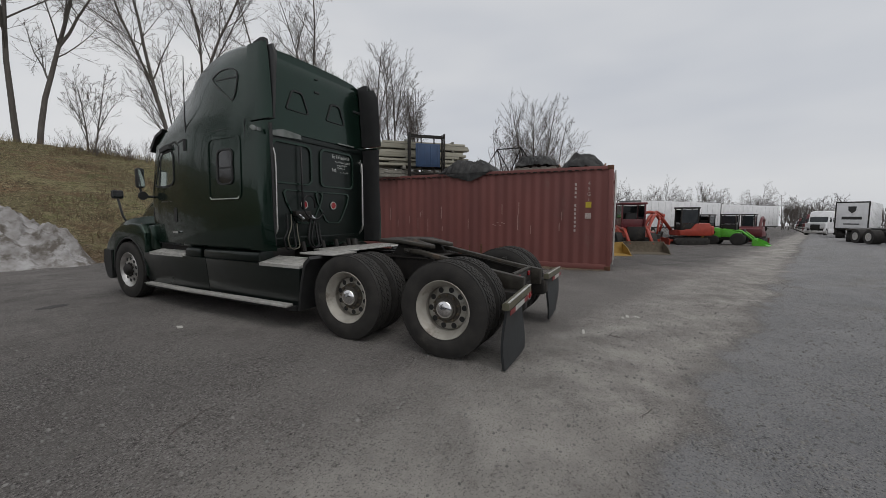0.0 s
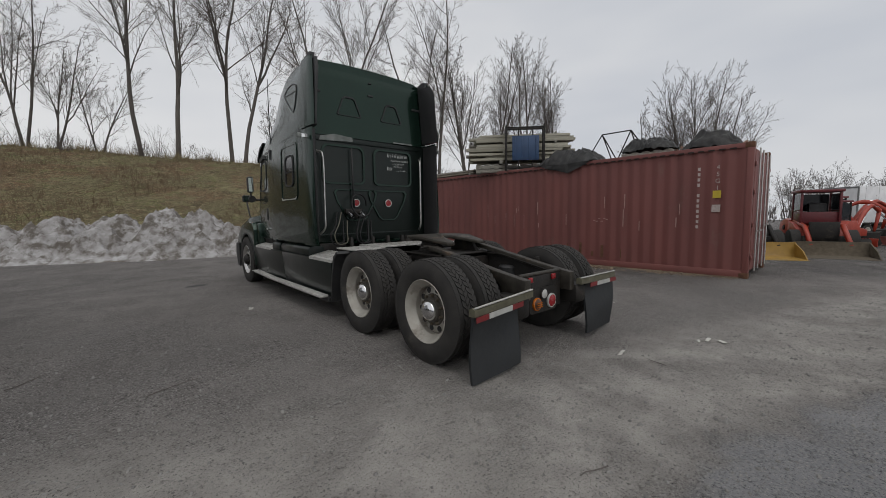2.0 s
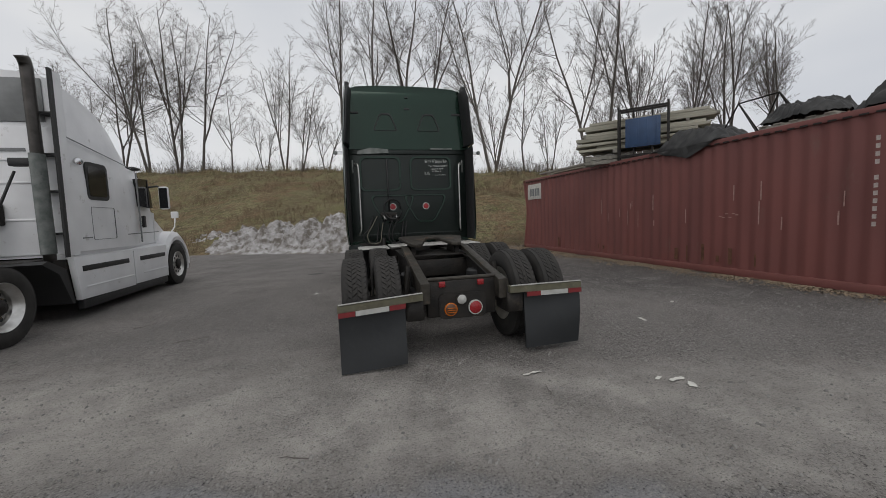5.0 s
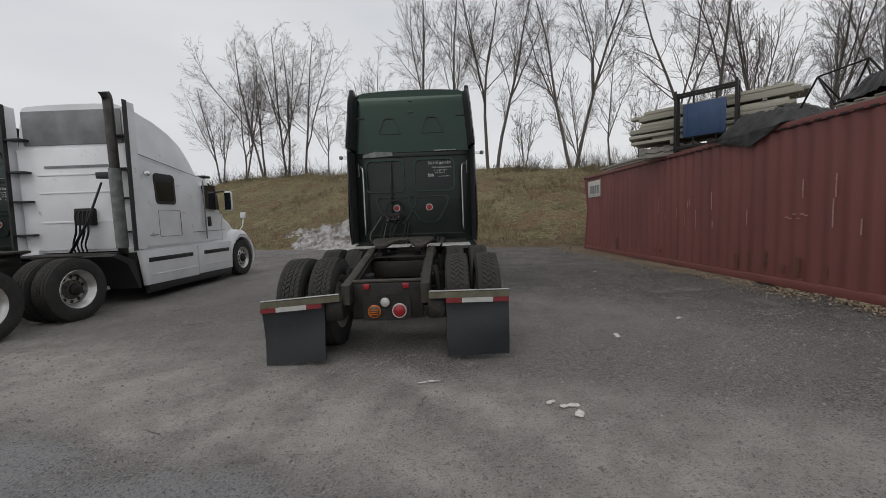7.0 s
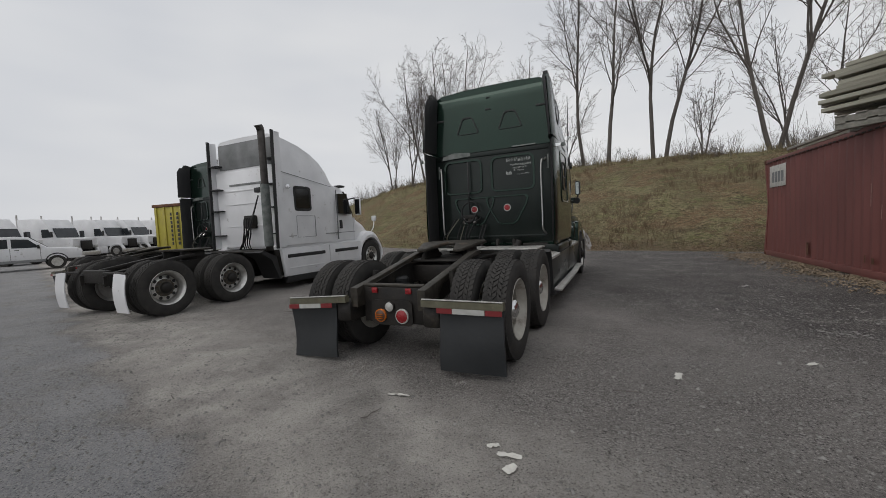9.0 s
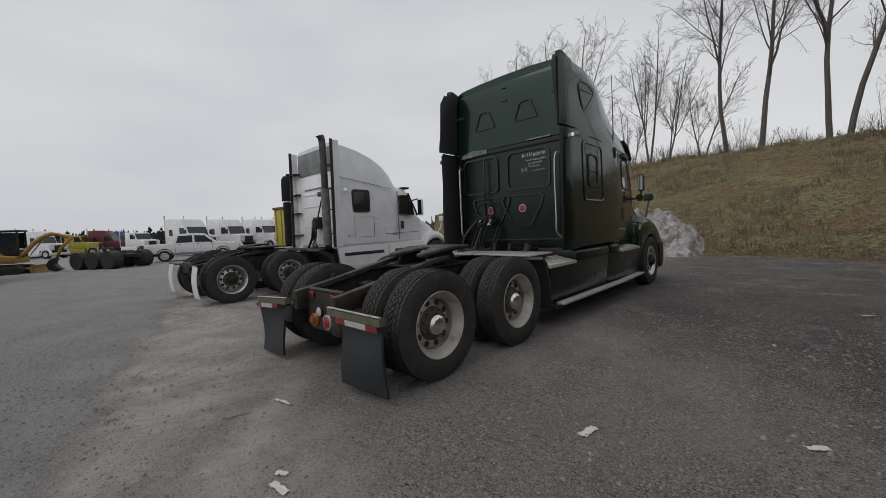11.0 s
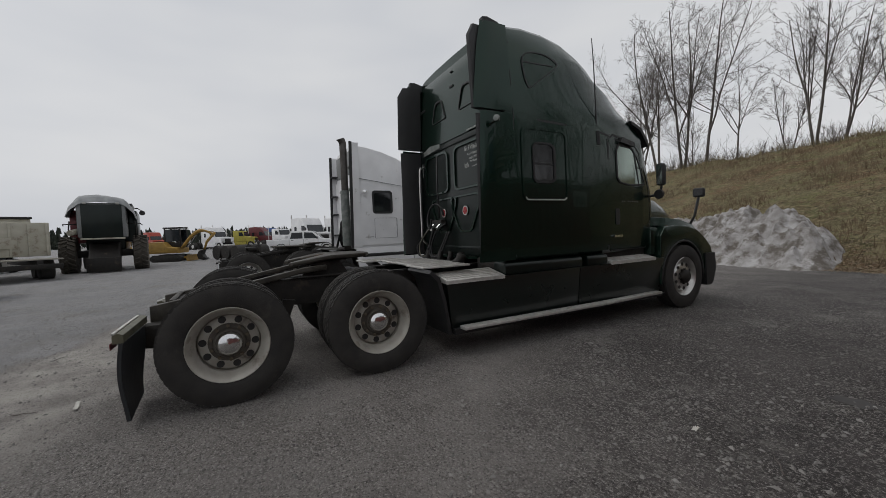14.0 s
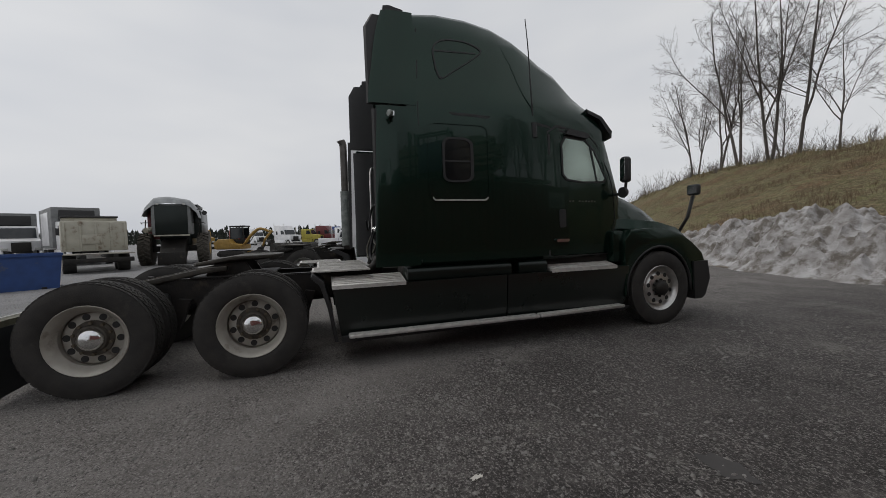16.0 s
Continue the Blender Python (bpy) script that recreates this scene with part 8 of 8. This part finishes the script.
def combine_harvester(m):
    T = thing("combine_harvester", "muddy combine harvester with a grey sheet over its cab", "harvester", m=m)
    for s in (-1, 1):
        bm = lathe(B(), [(-0.30, 0.42), (-0.33, 0.75), (-0.28, 0.88), (0.28, 0.88), (0.33, 0.75), (0.30, 0.42)], 36)
        bmesh.ops.translate(bm, verts=bm.verts[:], vec=(s * 1.42, 0.9, 0.9))
        w = part("front_tyre", bm, MUD_TYRE, T, "tall ribbed tractor tyre")
        lug = None
        for k in range(22):
            for q in (-1, 1):
                a = 2 * math.pi * (k + 0.25 * q) / 22
                mm = Matrix.Translation((s * 1.42, 0.9, 0.9)) @ Matrix.Rotation(a, 4, "X") @ pose(q * 0.15, 0, 0.89, 0, 0, q * 32)
                if lug is None:
                    lug = part("lug", box(B(), -0.17, 0.17, -0.035, 0.035, -0.03, 0.06, 0.01), MUD_TYRE, w, m=mm)
                else:
                    again(lug, mm)
        part("rim", rod(B(), (s * 1.2, 0.9, 0.9), (s * 1.74, 0.9, 0.9), 0.43, n=24), YELLOW_CAT, w)
        rw = part("rear_tyre", rod(B(), (s * 0.95, -2.6, 0.55), (s * 1.3, -2.6, 0.55), 0.55, n=24), TYRE, T)
        part("rim", rod(B(), (s * 1.3, -2.6, 0.55), (s * 1.32, -2.6, 0.55), 0.3, n=18), YELLOW_CAT, rw)
        part("ladder_rail", tube(B(), [(s * 1.25, 1.5, 1.7), (s * 1.3, 1.7, 2.2), (s * 1.25, 1.75, 2.6)], 0.03), FRAME, T)
        part("side_cover", box(B(), min(s * 0.75, s * 1.35), max(s * 0.75, s * 1.35), -2.9, 0.9, 1.5, 3.2, 0.08), MAROON if s > 0 else GREEN_DULL, T)
        part("work_lamp", box(B(), s * 0.62 - 0.07, s * 0.62 + 0.07, 2.12, 2.19, 3.42, 3.53, 0.02), WHITE_TAPE, T)
        part("cab_rail", tube(B(), [(s * 0.95, 1.6, 2.45), (s * 1.5, 1.7, 2.45), (s * 1.55, 1.2, 2.4)], 0.022), FRAME, T)
    part("mirror_arm", tube(B(), [(-0.85, 1.7, 3.1), (-1.4, 1.9, 3.25), (-1.6, 1.9, 3.1)], 0.025), FRAME, T)
    part("mirror", rod(B(), (-1.6, 1.86, 3.0), (-1.6, 1.92, 3.0), 0.13, n=16), BLACK, T)
    part("axle", box(B(), -1.2, 1.2, 0.75, 1.05, 0.75, 1.1, 0.03), FRAME, T)
    part("body", box(B(), -0.8, 0.8, -3.2, 0.9, 1.1, 3.3, 0.08), GREEN_DULL, T)
    part("grain_tank", prism(B(), [(-1.0, 3.1), (1.0, 3.1), (1.15, 3.6), (-1.15, 3.6)], -2.4, 0.6, axis="y", bevel=0.04), GREEN_DULL, T)
    cab = part("cab", box(B(), -0.95, 0.95, 0.9, 2.1, 1.75, 3.5, 0.08), GREY_COVER, T, "dusty grey cab with dark glass front")
    part("front_pane", box(B(), -0.78, 0.78, 2.09, 2.115, 1.72, 3.42, 0.02), GREEN_DULL, cab, "dusty dark green glass panel")
    part("bottom_bar", box(B(), -0.85, 0.85, 2.10, 2.16, 1.66, 1.74, 0.01), CREAM, cab)
    bm = B()
    rows = []
    for j in range(18):
        row = []
        for i in range(22):
            u, v = i / 21, j / 17
            x, y = -1.35 + 2.7 * u, 0.2 + 1.98 * v
            e = min(1, 5 * min(u, 1 - u)) * min(1, 0.35 + 7 * (1 - v))
            p = Vector((x * 1.5, y * 1.5, 4))
            row.append(bm.verts.new((x, y, 2.75 + 0.95 * e ** 0.5 + 0.18 * math.sin(math.pi * u) + 0.12 * noise.noise(p) + 0.07 * noise.noise(p * 3) + 0.1 * (u - 0.5))))
        rows.append(row)
    for a, b in zip(rows, rows[1:]):
        for k in range(21):
            bm.faces.new((a[k], a[k + 1], b[k + 1], b[k]))
    part("cover_sheet", bm, SHEET, T, "wrinkled grey sheet over the roof")
    part("feeder_house", prism(B(), [(1.0, 1.5), (1.6, 1.45), (2.6, 0.55), (2.6, 0.05), (2.2, 0.05), (1.0, 0.8)], -0.6, 0.6, bevel=0.04), FRAME, T)
    part("feeder_mouth", box(B(), -0.66, 0.66, 2.55, 2.68, 0.05, 0.75, 0.02), FRAME, T)
    part("auger_head", rod(B(), (1.0, 1.6, 2.1), (1.2, 2.2, 2.0), 0.14, n=14), CREAM, T)


combine_harvester(pose(-22.2, -7.0, 0, 0, 0, -81))


def dump_trailer(m):
    T = thing("dump_trailer", "cream box body on a low rusty trailer", "trailer", m=m)
    part("box_body", box(B(), -1.2, 1.2, -2.4, 0.4, 1.0, 2.45, 0.03), CREAM, T)
    part("rear_box", box(B(), -1.1, 1.1, -4.2, -2.5, 1.1, 2.75, 0.03), CREAM, T)
    part("cover", box(B(), -1.15, 1.15, -4.3, -2.4, 2.75, 2.85, 0.03), BLACK, T)
    for k in range(5):
        part("rib", box(B(), -1.15 + 0.55 * k, -1.07 + 0.55 * k, 0.4, 0.45, 1.02, 2.4, 0.01), CREAM, T)
    part("hatch", box(B(), -0.2, 0.5, 0.44, 0.47, 1.35, 1.8, 0.01), CREAM, T)
    for x in (-0.55, 0.55):
        part("beam", box(B(), x - 0.09, x + 0.09, -4.4, 2.2, 0.6, 0.85, 0.01), FRAME, T)
    for k in range(8):
        part("deck_board", box(B(), -1.25, 1.25, 0.5 + k * 0.21, 0.69 + k * 0.21, 0.86, 0.91, 0.006), WOOD_GREY, T)
    part("tail_bar", box(B(), -1.2, 1.2, 2.15, 2.3, 0.5, 0.7, 0.02), FRAME, T)
    for y in (-0.6, 0.5):
        for s in (-1, 1):
            w = part("wheel", rod(B(), (s * 0.75, y, 0.42), (s * 1.2, y, 0.42), 0.42, n=22), TYRE, T)
            part("rim", rod(B(), (s * 1.2, y, 0.42), (s * 1.212, y, 0.42), 0.22, n=16), RIM, w)


dump_trailer(pose(-17.8, -9.2, 0, 0, 0, -62))


def skip(m):
    T = thing("steel_skip", "scuffed blue steel waste skip on the asphalt", "skip", m=m)
    part("front_panel", prism(B(), [(-1.0, 0.0), (1.0, 0.0), (1.1, 1.05), (-1.1, 1.05)], 0.0, 0.04, axis="y"), BLUE_PAINT, T)
    part("back_panel", prism(B(), [(-1.0, 0.0), (1.0, 0.0), (1.1, 1.05), (-1.1, 1.05)], 1.4, 1.44, axis="y"), BLUE_PAINT, T)
    for s in (-1, 1):
        part("side_panel", prism(B(), [(s * 1.0, 0.0), (s * 1.04, 0.0), (s * 1.14, 1.05), (s * 1.10, 1.05)], 0.0, 1.44, axis="y"), BLUE_PAINT, T)
        part("skid", box(B(), s * 0.7 - 0.06, s * 0.7 + 0.06, -0.1, 1.5, -0.0, 0.06), FRAME, T)
    part("floor_panel", box(B(), -1.0, 1.0, 0.03, 1.42, 0.06, 0.1), BLUE_PAINT, T)
    part("rim", ring_plate(B(), [(-1.16, -0.05), (1.16, -0.05), (1.16, 1.49), (-1.16, 1.49)], [(-1.08, 0.03), (1.08, 0.03), (1.08, 1.41), (-1.08, 1.41)], 1.03, 1.11, axis="z"), BLUE_PAINT, T)


skip(pose(-10.6, -8.2, 0, 0, 0, -60))


def box_lorry(m):
    T = far_truck(m, WHITE, "white lorry with a torn grey box body", False, "lorries by the trailers")
    part("box_body", box(B(), -1.25, 1.25, -4.5, 0.45, 1.1, 3.9, 0.05), GREY_COVER, T, "torn grey sheeted box body")
    part("torn_sheet", box(B(), 1.25, 1.27, -3.6, -0.8, 1.3, 3.6, 0.005), WHITE, T)
    part("cooling_unit", box(B(), -0.9, 0.9, 0.45, 0.85, 2.95, 3.7, 0.06), BLACK, T)


box_lorry(pose(-28.0, -14.9, 0, 0, 0, -55))
box_lorry(pose(-33.5, -21.5, 0, 0, 0, -55))
excavator(pose(-28.5, -5.0, 0, 0, 0, -20), YELLOW_CAT, "dull yellow excavator with its arm lowered", FRAME, fold=0.4)


def far_woods():
    """The woods on the horizon: ragged evergreen and bare crowns, too many and too far to tell apart."""
    rng = random.Random(31)
    pines = [(-240 + rng.uniform(-40, 40), -330 + 0.62 * k, rng.uniform(4.5, 8.5)) for k in range(900)] + [(-205 + rng.uniform(-12, 12), -330 + 0.8 * k, rng.uniform(3.5, 7.0)) for k in range(700)]
    bare = [(225 + rng.uniform(-30, 30), -150 + 0.9 * k, rng.uniform(5, 11)) for k in range(260)]
    for nm, mt, lab, rows, wide in (("far_woods", PINE, "dark evergreen woods on the horizon", pines, 0.2), ("bare_woods", TWIG, "grey leafless woods on the horizon", bare, 0.05)):
        vs, fs = [], []
        for x, y, h in rows:
            z0 = gz(x)
            for _ in range(30):
                f = rng.random() ** 0.8
                r = (1 - f) ** 0.7 * h * 0.24 if wide > 0.1 else h * (0.05 + 0.28 * f * (1.25 - f))
                a = rng.uniform(0, 6.28)
                px, py, pz = x + r * math.cos(a) * rng.random() ** 0.5, y + r * math.sin(a) * rng.random() ** 0.5, z0 + h * f * 0.92
                w, up = h * wide * rng.uniform(0.5, 1.1), h * rng.uniform(0.10, 0.2) * (1 if wide > 0.1 else 1.7)
                i = len(vs)
                b = rng.uniform(0, 6.28)
                vs.extend([(px - w * math.cos(b) * 0.5, py - w * math.sin(b) * 0.5, pz - up * 0.4), (px + w * math.cos(b) * 0.5, py + w * math.sin(b) * 0.5, pz - up * 0.4 * rng.random()), (px + rng.gauss(0, 0.2 * w), py + rng.gauss(0, 0.2 * w), pz + up)])
                fs.append((i, i + 1, i + 2))
        me = bpy.data.meshes.new(nm)
        me.from_pydata(vs, [], fs)
        me.materials.append(mt)
        tagged(new(nm, me), lab, "woods", kind="stuff")


far_woods()


# ---- stones and litter on the ground ----
def pebbles():
    rng = random.Random(77)
    vs, fs = [], []
    def stone(x, y, r):
        i = len(vs)
        h = r * rng.uniform(0.5, 0.9)
        a0 = rng.uniform(0, 6.28)
        for k in range(5):
            a = a0 + 2 * math.pi * k / 5
            q = r * rng.uniform(0.7, 1.25)
            vs.append((x + q * math.cos(a), y + q * math.sin(a), gz(x) - 0.002))
        for k in range(4):
            a = a0 + 0.4 + 2 * math.pi * k / 4
            q = r * rng.uniform(0.4, 0.75)
            vs.append((x + q * math.cos(a), y + q * math.sin(a), gz(x) + h * rng.uniform(0.8, 1.1)))
        fs.extend([(i + 5, i + 6, i + 7, i + 8), (i, i + 1, i + 5), (i + 1, i + 6, i + 5), (i + 1, i + 2, i + 6), (i + 2, i + 7, i + 6), (i + 2, i + 3, i + 7), (i + 3, i + 8, i + 7), (i + 3, i + 4, i + 8), (i + 4, i + 5, i + 8), (i + 4, i, i + 5)])
    for _ in range(46000):
        x, y = rng.uniform(-8, 7.5), rng.uniform(-6, 8.5)
        d = abs(y - (-0.3 * x - 2.8))
        if rng.random() > math.exp(-d * 0.32) * 0.9 + 0.25:
            continue
        if abs(x) < 1.35 and -1.0 < y < 6.2 and rng.random() < 0.7:
            continue
        stone(x, y, 0.004 + 0.013 * rng.random() ** 3)
    for _ in range(80):
        stone(rng.uniform(-7, 8), rng.uniform(-5.5, 8), rng.uniform(0.014, 0.024))
    me = bpy.data.meshes.new("gravel")
    me.from_pydata(vs, [], fs)
    me.materials.append(STONE)
    tagged(new("gravel", me), "loose pale gravel stones strewn over the asphalt", "gravel", kind="stuff")


pebbles()


def scrap_of_paper(x, y, w, l, rz, seed, material=PAPER, label="crumpled scrap of white paper on the asphalt"):
    bm = B()
    rng = random.Random(seed)
    o = Vector((seed * 3.7, 0, 0))
    rows = [[bm.verts.new(((i / 7 - 0.5) * l + 0.012 * noise.noise(o + Vector((i, j, 0))), (j / 4 - 0.5) * w * (0.7 + 0.5 * rng.random()), 0.008 + 0.022 * abs(noise.noise(o + Vector((i * 0.6, j * 0.6, 4)))))) for i in range(8)] for j in range(5)]
    for a, b in zip(rows, rows[1:]):
        for k in range(7):
            bm.faces.new((a[k], a[k + 1], b[k + 1], b[k]))
    solid("litter", bm, material, label, "litter", "litter on the ground", m=pose(x, y, 0.0, 0, 0, rz))


for k, (x, y, w, l, rz) in enumerate(((0.45, -1.86, 0.03, 0.20, 10), (1.54, -2.34, 0.04, 0.15, 5), (1.58, -2.46, 0.06, 0.09, 60), (1.42, -2.28, 0.03, 0.08, 30), (-1.88, 2.97, 0.06, 0.16, 70), (4.23, 4.24, 0.05, 0.16, 40), (3.7, -0.07, 0.05, 0.12, 35), (2.6, -0.72, 0.06, 0.16, 80), (3.4, 2.1, 0.03, 0.07, 100))):
    scrap_of_paper(x, y, w, l, rz, k + 1)


def twig_on_ground(x, y, l, rz, seed):
    rng = random.Random(seed)
    pts = [(t * l, 0.05 * l * rng.uniform(-1, 1), 0.008 + 0.008 * rng.random()) for t in (0, 0.25, 0.5, 0.75, 1)]
    solid("fallen_twig", tube(B(), pts, [0.0045, 0.004, 0.0035, 0.003, 0.002], n=5), TWIG, "thin brown fallen twig on the asphalt", "twig", "twigs on the ground", m=pose(x, y, 0, 0, 0, rz))


for k, (x, y, l, rz) in enumerate(((-4.24, 1.27, 0.34, 50), (-3.34, 0.31, 0.42, 20), (0.4, -2.3, 0.2, 75), (2.1, -1.2, 0.2, 10), (3.9, 2.0, 0.2, 120), (-1.4, -2.6, 0.2, 160))):
    twig_on_ground(x, y, l, rz, k)


def patch(x, y, w, l, rz, seed, material, label, nm):
    """A thin ragged stain or patch lying on the ground."""
    bm = B()
    o = Vector((seed * 5.1, 2, 0))
    n = 40
    c = bm.verts.new((0, 0, 0.006))
    ring = []
    for k in range(n):
        a = 2 * math.pi * k / n
        r = 1 + 0.45 * noise.noise(o + Vector((2.2 * math.cos(a), 2.2 * math.sin(a), 0))) + 0.2 * noise.noise(o + Vector((6 * math.cos(a), 6 * math.sin(a), 3)))
        ring.append(bm.verts.new((w * r * math.cos(a), l * r * math.sin(a), 0.004)))
    for k in range(n):
        bm.faces.new((c, ring[k], ring[(k + 1) % n]))
    solid(nm, bm, material, label, "stain", "stains on the ground", m=pose(x, y, 0, 0, 0, rz))


OIL = mat("oil_stain", (0.034, 0.031, 0.030), (0.05, 0.046, 0.044), rough=0.7, scale=12)
patch(3.8, 3.46, 0.14, 0.09, 0, 4, OIL, "dark oil stain soaked into the asphalt", "oil_stain")
patch(-2.19, 6.09, 0.24, 0.13, 20, 6, OIL, "dark oil stain on the asphalt", "oil_stain")


def debris():
    """Pale crumbs of broken asphalt and leaf, in loose drifts on the inner lot."""
    rng = random.Random(19)
    vs, fs = [], []
    drifts = [(rng.uniform(1.9, 6.2), rng.uniform(-1.0, 9.5), rng.uniform(0.15, 0.6)) for _ in range(26)]
    for _ in range(3600):
        if rng.random() < 0.7:
            cx, cy, sp = rng.choice(drifts)
            x, y = rng.gauss(cx, sp), rng.gauss(cy, sp * 0.5)
        else:
            x, y = rng.uniform(1.6, 6.6), rng.uniform(-2.0, 10.5)
        if x > 6.6 - 0.08 * y or x < 1.45:
            continue
        r, a, i = 0.004 + 0.017 * rng.random() ** 3, rng.uniform(0, 6.28), len(vs)
        for k in range(4):
            q = r * rng.uniform(0.6, 1.3) * (1.5 if k % 2 else 0.8)
            vs.append((x + q * math.cos(a + k * 1.57), y + q * math.sin(a + k * 1.57), 0.002))
        vs.append((x, y, 0.006 + r * 0.5))
        fs.extend([(i + k, i + (k + 1) % 4, i + 4) for k in range(4)])
    me = bpy.data.meshes.new("debris")
    me.from_pydata(vs, [], fs)
    me.materials.append(STONE)
    tagged(new("debris", me), "pale crumbs of broken stone and leaf on dark asphalt", "debris", kind="stuff")


debris()
